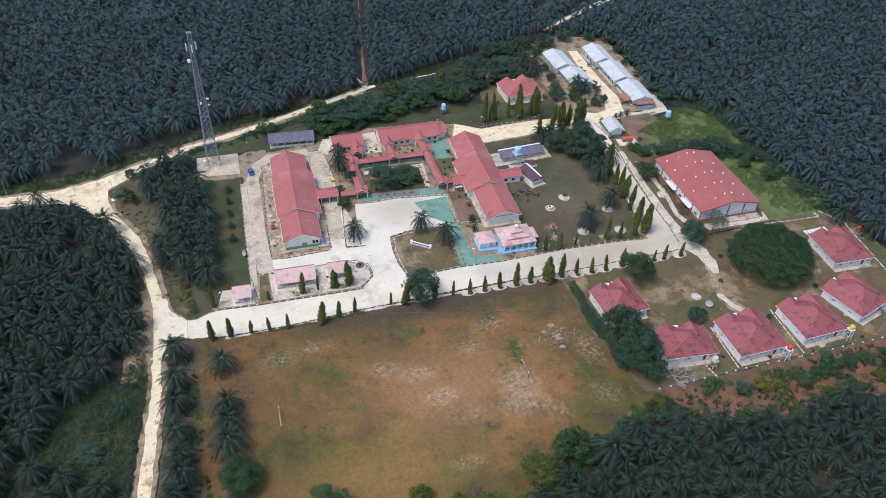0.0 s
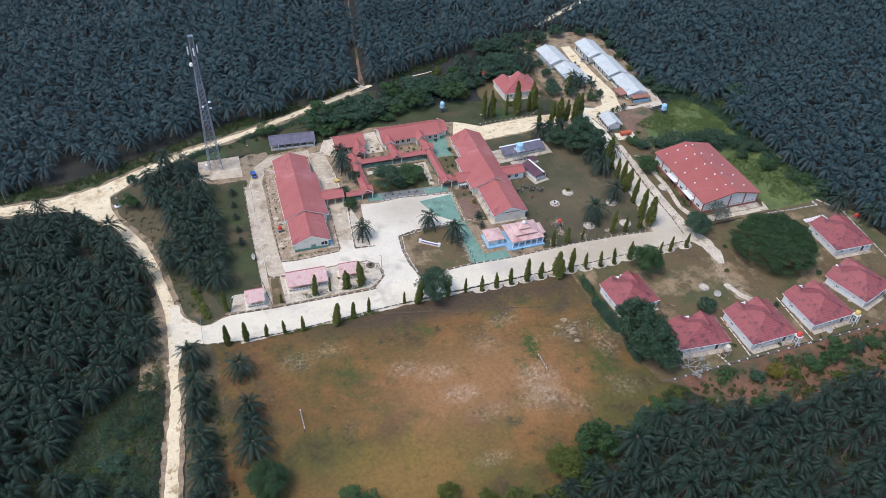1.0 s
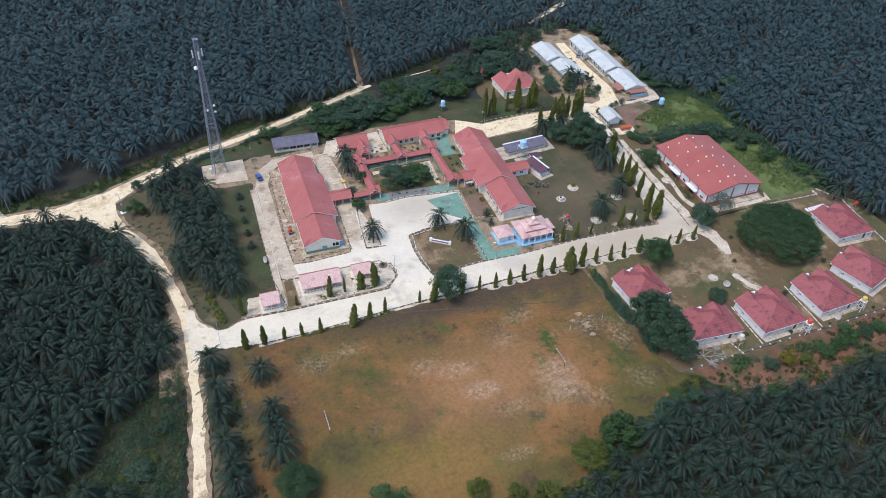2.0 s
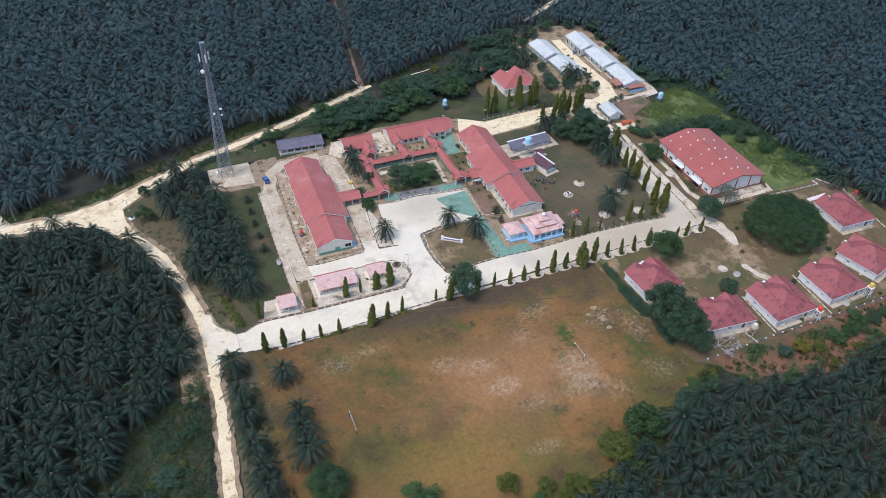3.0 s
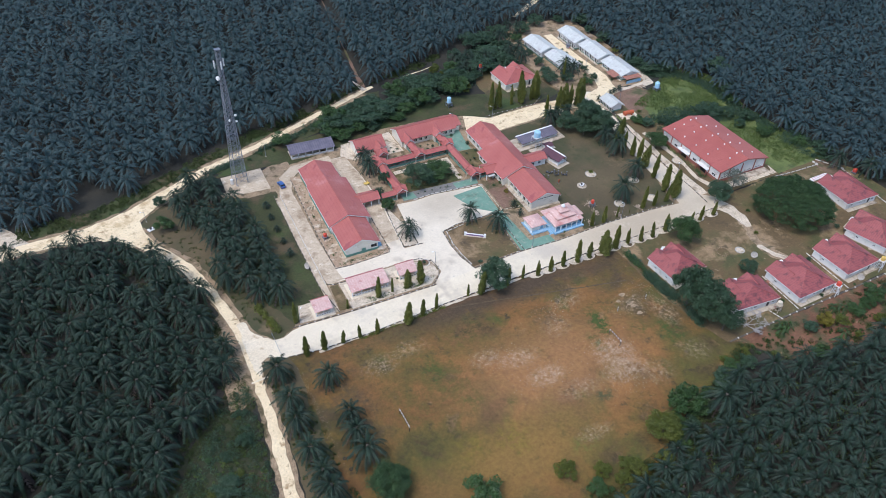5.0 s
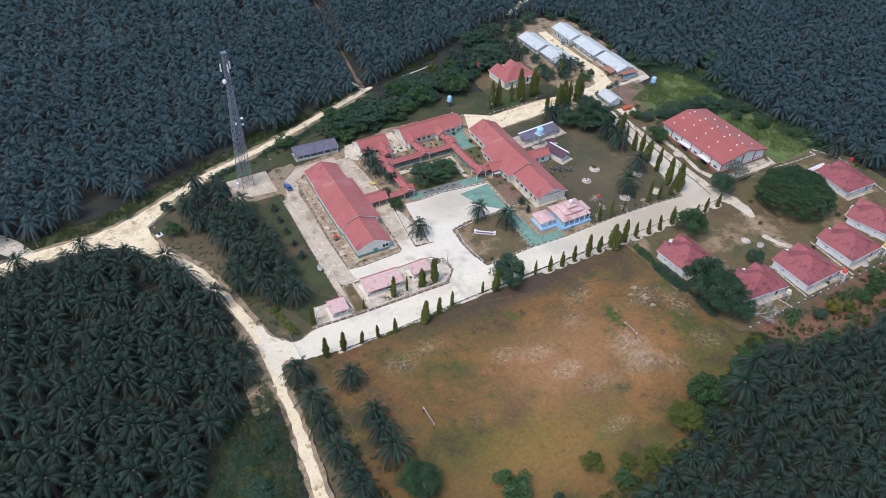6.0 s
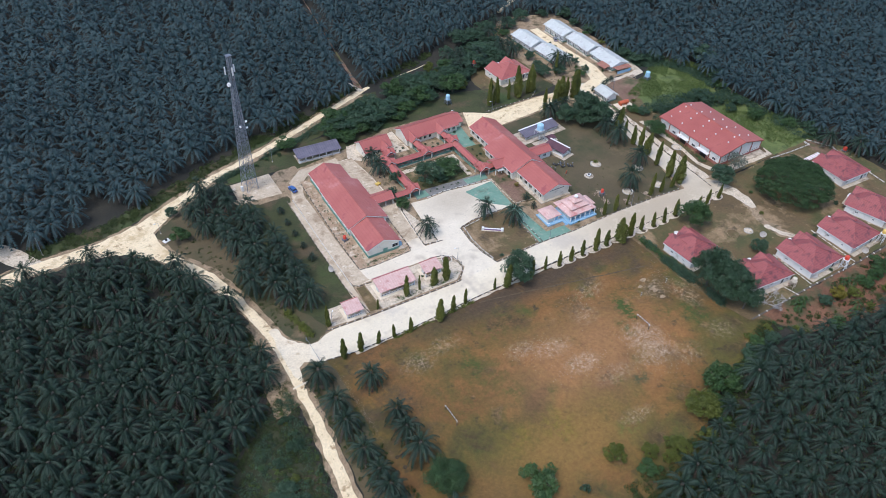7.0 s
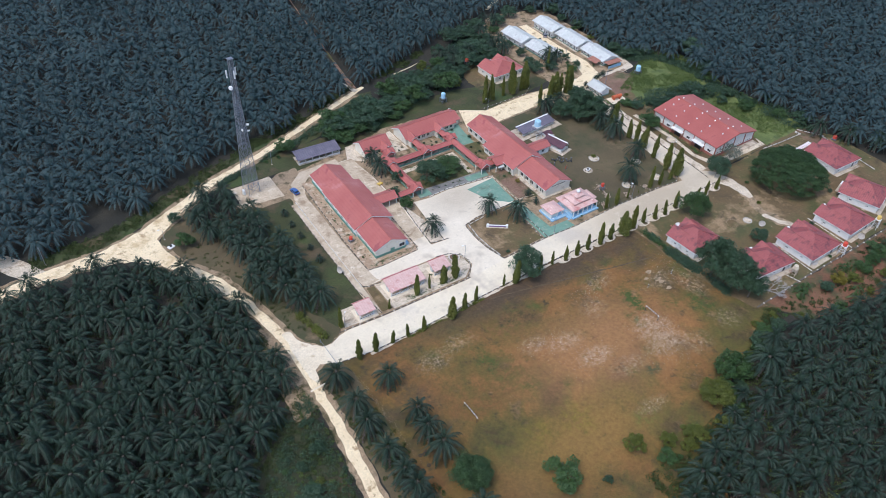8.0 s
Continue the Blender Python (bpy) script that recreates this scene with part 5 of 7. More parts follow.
tank(171.4, -10.0, 4.2, 0.75, 1.6, "tank_yellow", "yellow tank on a white concrete stand", "white")
tank(211.0, 33.6, 0.6, 0.8, 1.6, "tank_red", "red tank on a low pad")
tank(112.8, 163.0, 4.0, 0.7, 1.5, "tank_red", "red tank on a stand behind the house")


# ---- plants ----
def inside(poly, x, y):
    hit = False
    for (ax, ay), (bx, by) in zip(poly, poly[1:] + poly[:1]):
        if (ay > y) != (by > y) and x < (bx - ax) * (y - ay) / (by - ay) + ax:
            hit = not hit
    return hit


def near_line(line, x, y):
    p = Vector((x, y))
    best = 1e9
    for a, b in zip(line, line[1:]):
        a, b = Vector(a), Vector(b)
        f = max(0, min(1, (p - a).dot(b - a) / (b - a).length_squared))
        best = min(best, (p - a.lerp(b, f)).length)
    return best


def fronds(rng, count, leaflets, length=4.9, top=0.0, droop=1.0, spread=(74, -32), width=1.0, rib=True, fill=0.88, hang=0.6):
    """The feathered leaves of one palm as corners and triangles, round its growing point at height top. The leaflets hang from the rib like a roof."""
    V, F = [], []
    k = 0
    for i in range(count):
        u = (i + rng.random() * 0.6) / count
        az = i * 2.39996 + rng.normal(0, 0.16)
        el = math.radians(spread[0] + (spread[1] - spread[0]) * u ** 0.85 + rng.normal(0, 6))
        L = length * (0.70 + 0.34 * math.sin(math.pi * min(1, 0.25 + 0.7 * u))) * rng.uniform(0.86, 1.10)
        out = np.array([math.cos(az), math.sin(az), 0])
        side = np.array([-math.sin(az), math.cos(az), 0])
        d = out * math.cos(el) + np.array([0, 0, math.sin(el)])
        sag = droop * (1.5 + 1.7 * math.cos(el)) * rng.uniform(0.75, 1.3)
        bend = rng.normal(0, 0.35)
        twist = rng.normal(0, 0.30)
        s = np.linspace(0.12, 1.0, leaflets + 1)
        P = np.array([0, 0, top]) + out * 0.25 + d * (L * s)[:, None] + np.array([0, 0, -1.0]) * (sag * s ** 2.2)[:, None] + side * (bend * s ** 2)[:, None]
        T = np.gradient(P, axis=0)
        T /= np.linalg.norm(T, axis=1)[:, None]
        for sg in (-1, 1):
            low = hang + sg * 0.55 * math.sin(twist)
            for j in range(leaflets):
                w = width * 1.2 * math.sin(math.pi * (0.16 + 0.78 * s[j])) ** 0.7 * rng.uniform(0.82, 1.12)
                a, b = P[j], P[j] + (P[j + 1] - P[j]) * fill
                q = rng.uniform(-0.16, 0.16, 3) * w
                tip = a + q + side * sg * w * 0.86 + T[j] * w * 0.52 - np.array([0, 0, low * w])
                V += [a, b, tip + (b - a) * 0.5]
                F.append((k, k + 1, k + 2) if sg > 0 else (k + 1, k, k + 2))
                k += 3
        if rib:
            h = side * 0.06
            m = len(s) // 2
            V += [P[0] - h, P[0] + h, P[m] + h * 0.6, P[m] - h * 0.6, P[-1]]
            F += [(k, k + 1, k + 2), (k, k + 2, k + 3), (k + 3, k + 2, k + 4)]
            k += 5
    return np.array(V), np.array(F, dtype=np.int64)


prng = np.random.default_rng(5)
PALM_H = 6.0


def trunk_geo(h, r0, r1, rings=7):
    g = Geo()
    pts = [(0, r0 * 1.25)] + [(h * (i + 1) / rings, r0 + (r1 - r0) * (i + 1) / rings + (0.05 if i % 2 else -0.02)) for i in range(rings)]
    return g.lathe(0, 0, [(r, z) for z, r in pts], 8)


palm_kinds = []
# kinds 6 to 8 carry the leaf colour with haze painted in
for v in range(9):
    p = thing("oil_palm", 0, 0, 0, 0, "mature oil palm with a full dark crown" if v < 6 else "haze-tinted oil palm with an arching crown", "palm tree", "plantation palms")
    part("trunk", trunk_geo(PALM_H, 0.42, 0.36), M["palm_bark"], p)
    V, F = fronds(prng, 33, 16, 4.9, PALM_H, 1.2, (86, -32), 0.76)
    part("crown", array_mesh("crown", V, F, M["palm" if v < 6 else "palm_hazed"]), None, p)
    V, F = fronds(prng, 8, 8, 3.8, PALM_H - 0.3, 1.2, (-18, -62), 0.55)
    part("dead_fronds", array_mesh("dead_fronds", V, F, M["palm_old"]), None, p, "dry hanging fronds")
    palm_kinds.append(p)
palm_used = [False] * 9


# young picks the leaf colour with painted haze; it is no age
def plant_palm(x, y, size=1.0, label="", group="", young=False):
    k = int(prng.integers(6)) if not young else 6 + int(prng.integers(3))
    m = pose(x, y, 0, prng.normal(0, 4), prng.normal(0, 4), prng.uniform(0, 360)) @ Matrix.Diagonal((size, size, size, 1))
    if palm_used[k]:
        ob = copy_thing(palm_kinds[k], m)
    else:
        ob = palm_kinds[k]
        ob.matrix_basis = m
        palm_used[k] = True
    if label:
        ob["label"] = label
    if group:
        ob["group"] = group
    return ob


NORTH = [(-300, 140), (-86, 130), (-60, 131.5), (-40, 139.8), (-22, 148.5), (6, 156.5), (20, 159.4), (30, 163), (44, 169), (57, 174.2), (72, 174.6), (88, 178.4), (104, 184), (128, 196), (146, 206), (160, 204), (184, 194), (186, 150), (187, 131), (200, 124), (205, 112), (204.5, 88), (207, 68), (208, 50), (219, 10), (222, -10), (480, -10), (480, 470), (-300, 470)]
WEST = [(-300, 100), (-110, 110), (-84, 114), (-66, 112), (-54, 106), (-47, 96), (-41.5, 84), (-38, 72), (-36, 60), (-34.8, 48), (-35.6, 38), (-42, 29), (-54, 17), (-66, 3), (-76, -20), (-90, -80), (-300, -80)]
STRIP = [(-35, 121), (-32.5, 95), (-29.5, 82), (-27.5, 66), (-13.5, 60), (-11.5, 80), (-11, 100), (-12, 112), (-18, 117), (-19, 131), (-29, 131)]
SOUTH = [(27, -41), (38, -42.5), (52, -41), (62, -37.5), (72, -33.5), (82, -28.5), (93, -23.5), (104, -25.5), (117, -29), (135, -31), (168, -32), (216, -27), (232, -20), (480, -20), (480, -170), (0, -170), (14, -60)]
TRACK_N = [(58, 171), (60.5, 186), (67, 225), (74, 266), (84, 330), (100, 420)]
ROAD_W = [(172, 218), (176, 221), (210, 240), (260, 268)]
FAN = [(-150, -30), (-160, 120), (-145, 320), (-80, 390), (-30, 395), (410, 255), (415, 75), (255, -95), (60, -115), (-60, -70)]
spots = []
ux, uy = Vector((0.166, 0.986)), Vector((0.986, -0.166))
for regions, du, dv, jit in (((NORTH,), 7.9, 6.9, 0.8), ((WEST, SOUTH), 7.1, 6.2, 0.75)):
    for i in range(-78, 78):
        for j in range(-78, 78):
            p = ux * (du * (i + 0.5 * (j % 2))) + uy * (dv * j)
            x, y = p.x + prng.normal(0, jit), p.y + prng.normal(0, jit)
            # a wide fan of ground that the flight looks over
            if not inside(FAN, x, y) or not any(inside(r, x, y) for r in regions):
                continue
            if near_line(TRACK_N, x, y) < 1.5 or near_line(ROAD_W, x, y) < 4.5 or prng.random() < 0.02:
                continue
            spots.append((x, y))
for i in range(14):
    for j in range(7):
        x, y = -46 + 6.2 * j + 0.9 * prng.normal(), 58 + 6.4 * (i + 0.5 * (j % 2)) + 0.8 * prng.normal()
        if inside(STRIP, x, y):
            spots.append((x, y))
spots.sort(key=lambda s: math.hypot((s[0] + 30) * 0.8, s[1] - 20))
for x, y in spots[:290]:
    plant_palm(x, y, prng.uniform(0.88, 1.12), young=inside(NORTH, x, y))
far = spots[290:]
for k in range(9):
    if not palm_used[k]:
        x, y = next(s for s in far if inside(NORTH, *s) == (k > 5))
        far.remove((x, y))
        palm_kinds[k].matrix_basis = pose(x, y, 0, 0, 0, 40 * k)
        palm_used[k] = True
fine_kinds = [fronds(prng, 30, 12, 4.7, 0.0, 1.15, (86, -28), 0.74, False) for _ in range(6)]
mid_kinds = [fronds(prng, 27, 9, 5.4, 0.0, 1.1, (82, -22), 0.86, False, 0.95, 0.28) for _ in range(6)]
kinds = [fronds(prng, 22, 7, 5.4, 0.0, 1.1, (80, -20), 0.92, False, 1.0, 0.2) for _ in range(8)]
# both northern blocks use the haze-tinted leaf colour
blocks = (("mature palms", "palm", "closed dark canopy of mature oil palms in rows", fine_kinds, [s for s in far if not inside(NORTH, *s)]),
          ("north palms", "palm_hazed", "closed canopy of haze-tinted oil palms in rows", mid_kinds, [s for s in far if inside(NORTH, *s) and math.hypot(*s) < 250]),
          ("far palms", "palm_hazed", "far closed canopy of haze-tinted oil palms", kinds, [s for s in far if inside(NORTH, *s) and math.hypot(*s) >= 250]))
for name, leaf, label, shapes, group in blocks:
    VV, FF, base = [], [], 0
    for x, y in group:
        V, F = shapes[int(prng.integers(len(shapes)))]
        a, s, h = prng.uniform(0, 6.283), prng.uniform(0.85, 1.08), prng.uniform(5.3, 6.8)
        c, sn = math.cos(a) * s, math.sin(a) * s
        VV.append(np.stack([V[:, 0] * c - V[:, 1] * sn + x, V[:, 0] * sn + V[:, 1] * c + y, V[:, 2] * s + h], 1))
        FF.append(F + base)
        base += len(V)
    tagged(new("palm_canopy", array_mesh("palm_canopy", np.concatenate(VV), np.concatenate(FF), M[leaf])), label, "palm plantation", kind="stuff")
dry_kinds = [fronds(prng, 7, 6, 3.7, 0.0, 1.2, (-14, -60), 0.6, False) for _ in range(4)]
VV, FF, base = [], [], 0
for x, y in far:
    if inside(NORTH, x, y):
        continue
    V, F = dry_kinds[int(prng.integers(4))]
    a = prng.uniform(0, 6.283)
    VV.append(np.stack([V[:, 0] * math.cos(a) - V[:, 1] * math.sin(a) + x, V[:, 0] * math.sin(a) + V[:, 1] * math.cos(a) + y, V[:, 2] + 5.6], 1))
    FF.append(F + base)
    base += len(V)
tagged(new("dry_fronds", array_mesh("dry_fronds", np.concatenate(VV), np.concatenate(FF), M["palm_old"])), "brown dry fronds hanging under the palm canopy", "palm plantation", kind="stuff")
TR = Geo()
for x, y in far:
    if math.hypot(x - 20, y - 40) < 230:
        TR.tube((x, y, 0), (x, y, 5.2), 0.42, 0.34, 5)
tagged(new("palm_trunks", TR.mesh("palm_trunks", M["palm_bark"])), "brown trunks under the palm canopy", "palm plantation", kind="stuff")

# rows of single palms beside the field, and palms in the grounds
for x, y in ((-25.8, 31.1), (-26.1, 20.1), (-26.3, 12), (-25.9, 3.3), (-26.1, -4), (-26.3, -10), (-26.5, -15.8), (-29.1, -27), (-29.5, -35), (-13.9, 23.8), (-12.9, 9.7), (-13.8, 3), (-13.5, -4.5), (-14.8, -23), (-15.3, -31)):
    plant_palm(x, y, prng.uniform(0.98, 1.12), "oil palm in a single row beside the field", "field palms")
for x, y, s in ((57.1, 71.4, 0.72), (63.8, 62.9, 0.80), (33.5, 72.3, 0.70), (35.6, 112, 0.76), (36.6, 119.6, 0.72), (115.8, 59, 0.82), (127.9, 68.6, 0.8), (131, 84, 0.8), (118, 112.6, 0.82), (127.4, 113.6, 0.8), (122.4, 114.6, 0.7), (131.5, 93, 0.8), (140.6, 94.6, 0.72), (150, 150, 0.7), (153.5, 147, 0.72), (104, 166, 0.7), (134, 172, 0.7), (206, 40, 0.8), (214, 30, 0.85), (219, 20, 0.85), (80.2, -31, 0.95), (52, -41, 0.6), (59, -38, 0.55), (66, -34.5, 0.62), (45, -43, 0.6), (90, -27, 0.7)):
    plant_palm(x, y, s * 1.28, "feathery palm standing in the grounds", "ground palms")
for x, y in ((-5.8, 108), (-6, 101), (-6.2, 94), (-6.4, 87), (-6.4, 80), (76, 71.6), (75.4, 66.6), (157.5, 123.4), (160.5, 124.2), (163.8, 125), (150.5, 121.8)):
    plant_palm(x, y, 0.34, "young slender palm in the grass", "young palms")


def leaf_cloud(rng, centres, normals, size, flat=0.5):
    """Small pointed leaves at the places, facing roughly along the normals; corners and three-cornered faces."""
    n = len(centres)
    nn = normals + rng.normal(size=(n, 3)) * flat
    nn /= np.linalg.norm(nn, axis=1)[:, None]
    a = np.cross(nn, rng.normal(size=(n, 3)))
    a /= np.linalg.norm(a, axis=1)[:, None]
    b = np.cross(nn, a)
    s = (size * rng.uniform(0.6, 1.3, n))[:, None]
    V = np.stack([centres - a * s * 0.8 - b * s * 0.5, centres + a * s * 1.2 - nn * s * 0.15, centres - a * s * 0.5 + b * s * 0.7], 1).reshape(-1, 3)
    return V, np.arange(3 * n).reshape(-1, 3)


def lobes_of_leaves(rng, places, radii, leaves, leaf, flat=0.72):
    """Leaves heaped into rounded lobes, thick above and thin below; bigger lobes hold more of them."""
    C, N = [], []
    share = np.array(radii) ** 2
    share = share / share.sum()
    for c, lr, f in zip(places, radii, share):
        k = max(6, int(leaves * f))
        d = rng.normal(size=(k, 3))
        d /= np.linalg.norm(d, axis=1)[:, None]
        d[:, 2] = np.where(rng.random(k) < 0.8, np.abs(d[:, 2]), d[:, 2])
        knob = 1 + 0.22 * np.sin(d[:, 0] * 5.1 + c[0] * 3) * np.sin(d[:, 1] * 4.7 + c[1] * 3)
        C.append(np.array(c) + d * lr * np.array([1, 1, flat]) * (rng.uniform(0.62, 1.06, k) * knob)[:, None])
        N.append(d + np.array([0, 0, 0.25]))
    C, N = np.concatenate(C), np.concatenate(N)
    return leaf_cloud(rng, C, N / np.linalg.norm(N, axis=1)[:, None], leaf, 0.55)


def crown_arrays(rng, R, H, base, leaves, leaf, lobes=26):
    """A crown of uneven lobes: R its reach, base to H its heights."""
    P, Q = [], []
    cz = base + (H - base) * 0.40
    lop = rng.normal(0, 0.12, 2)
    for i in range(lobes):
        u, a = rng.uniform(-0.5, 1), i * 2.39996 + rng.normal(0, 0.3)
        q = math.sqrt(max(0, 1 - u * u))
        f = rng.uniform(0.50, 0.80) * (1 + lop[0] * math.cos(a) + lop[1] * math.sin(a)) * (1 + 0.12 * math.sin(3 * a + lobes))
        P.append((q * math.cos(a) * R * f, q * math.sin(a) * R * f, cz + u * (H - base) * 0.56 * f))
        Q.append(R * rng.uniform(0.17, 0.34))
    P.append((0, 0, cz))
    Q.append(R * 0.45)
    return lobes_of_leaves(rng, P, Q, leaves, leaf)


def limbs(rng, R, H, base, r):
    g = Geo()
    g.tube((0, 0, 0), (0.1, 0.05, base * 0.6), r * 1.25, r, 7)
    g.tube((0.1, 0.05, base * 0.6), (0.05, 0.1, base * 1.15), r, r * 0.8, 7)
    for i in range(7):
        a = i * 0.9 + rng.uniform(0, 0.5)
        e = (R * 0.6 * math.cos(a), R * 0.6 * math.sin(a), base + (H - base) * rng.uniform(0.35, 0.7))
        g.tube((0.05, 0.1, base * 1.1), (e[0] * 0.5, e[1] * 0.5, base + (e[2] - base) * 0.65), r * 0.6, r * 0.38, 5)
        g.tube((e[0] * 0.5, e[1] * 0.5, base + (e[2] - base) * 0.65), e, r * 0.38, r * 0.12, 5)
    return g


trng = np.random.default_rng(11)
tree_kinds = {}


def tree_kind(material, v, level):
    key = (material, v, level)
    if key not in tree_kinds:
        t = thing("broadleaf_tree", 0, 0, 0, 0, "round leafy tree", "tree")
        part("trunk", limbs(trng, 4.0, 7.0, 2.2, 0.2), M["bark"], t)
        V, F = crown_arrays(trng, 4.0, 7.0, 1.2, (1300, 4200, 7400, 17000)[level], (0.34, 0.23, 0.18, 0.125)[level], (16, 26, 34, 52)[level] + 4 * v)
        part("crown", array_mesh("crown", V, F, M[material]), None, t)
        tree_kinds[key] = [t, False]
    return tree_kinds[key]


def tree(x, y, r, h, material="leaf_dark", label="", group="broadleaf trees"):
    k = tree_kind(material, int(trng.integers(3)), 0 if r < 2.1 else 1 if r < 3.7 or group == "tree belt" else 2 if r < 4.8 and group != "field trees" else 3)
    m = pose(x, y, 0, 0, 0, trng.uniform(0, 360)) @ Matrix.Diagonal((r / 3.2, r / 3.2, h / 5.9, 1))
    if k[1]:
        ob = copy_thing(k[0], m)
    else:
        ob = k[0]
        ob.matrix_basis = m
        k[1] = True
    return tagged(ob, label or {"leaf_dark": "dense dark green leafy tree", "leaf_mid": "leafy mid-green tree with rounded crown", "leaf_light": "light yellow-green bushy tree", "leaf_yellow": "shrub with yellow young leaves"}[material], "tree", group)


# belt of trees north of the courtyard, with two lighter crowns in front of it
tree(69, 160.5, 4.2, 7.4, "leaf_mid", "tall yellowish tree at the end of the belt", "tree belt")
tree(75.6, 150.6, 3.4, 6.0, "leaf_mid", "bright green rounded tree before the belt", "tree belt")
BELT = [(27, 146), (33, 149.5), (42, 153), (52, 155.5), (60, 157.5), (76, 164), (92, 170), (110, 182), (130, 193), (147, 204), (153, 192), (143, 184), (139, 168), (136, 162), (112, 164), (110, 157), (100, 151), (84, 151), (60, 142.5), (44, 138.5), (34, 138.5), (28, 142)]
belt = []
for _ in range(4000):
    x, y = trng.uniform(5, 156), trng.uniform(138, 202)
    if inside(BELT, x, y) and all((x - a) ** 2 + (y - b) ** 2 > 5.6 ** 2 for a, b in belt):
        belt.append((x, y))
for x, y in belt:
    if x > 104 and trng.random() < 0.3:
        plant_palm(x, y, trng.uniform(0.8, 1.0), "palm standing among belt trees", "belt palms")
        continue
    r = trng.uniform(2.4, 4.4)
    tree(x, y, r, r * trng.uniform(1.15, 1.6) if x < 84 else r * trng.uniform(1.3, 1.9), trng.choice(["leaf_dark", "leaf_dark", "leaf_dark", "leaf_dark", "leaf_mid"] if trng.random() < 0.95 else ["leaf_light"]), group="tree belt")
for x, y, r, h in ((34.5, 146, 4.0, 7.0), (41, 149.5, 4.4, 7.8), (48, 152, 4.6, 8.2), (55, 153.5, 4.6, 8.0), (39, 143, 4.2, 6.4), (47, 145, 4.4, 7.2), (55, 147, 4.4, 7.2), (31, 142.6, 3.4, 5.6), (80, 156, 4.2, 7.4), (88, 160, 4.2, 7.6), (98, 163, 4.0, 7.0)):
    tree(x, y, r, h, "leaf_dark", "tall dark tree with heaped crown", "tree belt")
for x, y, r, h, k in ((159.4, 146, 1.8, 3.2, "leaf_dark"), (160.4, 151, 1.6, 2.6, "leaf_mid"), (159.6, 157, 1.5, 2.4, "leaf_dark"), (160.2, 163, 1.3, 2.2, "leaf_mid"), (158.6, 137, 2.0, 3.4, "leaf_dark"), (184, 156, 1.7, 2.8, "leaf_light"), (183.6, 168, 1.5, 2.4, "leaf_mid"), (166.5, 134, 1.2, 2.0, "leaf_mid")):
    tree(x, y, r, h, k, group="yard bushes")
for x, y, r, h, k in ((123, 107, 4.03, 7.56, "leaf_dark"), (127.5, 101, 3.7, 6.72, "leaf_dark"), (132, 106, 4.2, 7.56, "leaf_dark"), (134.5, 98.5, 3.86, 7.14, "leaf_dark"),
        (138.5, 104, 3.53, 6.72, "leaf_dark"), (136.5, 112, 3.7, 6.72, "leaf_dark"), (149.6, 81.6, 4.0, 6.0, "leaf_mid"), (148.4, 43.4, 3.8, 6.0, "leaf_dark"),
        (120, 31, 4.9, 8.6, "leaf_mid"), (129.6, 8.2, 3.0, 4.8, "leaf_dark"), (101.8, -2.2, 5.8, 13.0, "leaf_dark"), (100.4, 5.2, 4.4, 11.5, "leaf_dark"), (102.8, -8.4, 4.0, 9.5, "leaf_dark"), (48.4, 38.6, 3.96, 6.88, "leaf_dark"),):
    tree(x, y, r, h, k)
for x, y, r, h, k in ((50.4, 99.8, 3.9, 4.6, "leaf_dark"), (59.2, 100.2, 4.78, 5.0, "leaf_mid"), (54.8, 98.0, 2.6, 3.0, "leaf_dark"), (33.4, 89.6, 2.2, 5.0, "leaf_mid"), (32.6, 96.4, 2.4, 5.5, "leaf_dark"), (38.6, 104, 2.0, 4.5, "leaf_dark"),
        (-39.4, 125, 2.2, 4.4, "leaf_dark"), (-40.6, 110.6, 2.2, 3.8, "leaf_mid"), (30.4, -29.4, 2.5, 4.6, "leaf_light"), (39, -33, 2.6, 4.4, "leaf_light"), (35, -36.5, 2.2, 3.4, "leaf_mid"), (45.5, -34.5, 2.4, 3.6, "leaf_light"), (74.5, -26.1, 2.9, 4.6, "leaf_mid"), (102.4, -19.6, 1.9, 3.0, "leaf_light"),
        (106, -18, 1.5, 2.4, "leaf_mid"), (48, -36, 2.56, 4.05, "leaf_light"), (61.3, -30.2, 4.16, 6.16, "leaf_light"), (69.6, -27, 2.88, 6.51, "leaf_mid"), (56, -38, 2.4, 4.05, "leaf_light"), (83, -24.6, 1.92, 3.52, "leaf_light"),):
    tree(x, y, r, h, k)
for x, y, r, h, k in ((127.6, -20, 2.31, 3.74, "leaf_dark"), (133.6, -20.6, 2.45, 3.89, "leaf_yellow"), (138.4, -22.4, 2.04, 3.44, "leaf_light"), (147.6, -21, 2.45, 3.74, "leaf_mid"), (152.4, -20.4, 2.18, 3.44, "leaf_mid"), (157, -19.4, 2.58, 4.04, "leaf_mid"),
        (164.6, -19.4, 2.45, 3.74, "leaf_dark"), (171, -18.6, 2.18, 3.44, "leaf_mid"), (178, -20, 2.45, 3.74, "leaf_dark"), (186, -17, 2.31, 3.74, "leaf_mid"), (170, -26, 2.04, 2.99, "leaf_light"), (94.5, -17.8, 1.92, 2.82, "leaf_light"),
        (98.6, -19, 1.76, 2.64, "leaf_mid"), (102.8, -18, 1.6, 2.64, "leaf_light"), (176, 93, 3.11, 4.88, "leaf_dark"), (182, 93.4, 3.4, 5.21, "leaf_dark"), (188, 91, 3.4, 5.37, "leaf_dark"), (194, 87, 3.26, 4.88, "leaf_dark"),):
    tree(x, y, r, h, k)
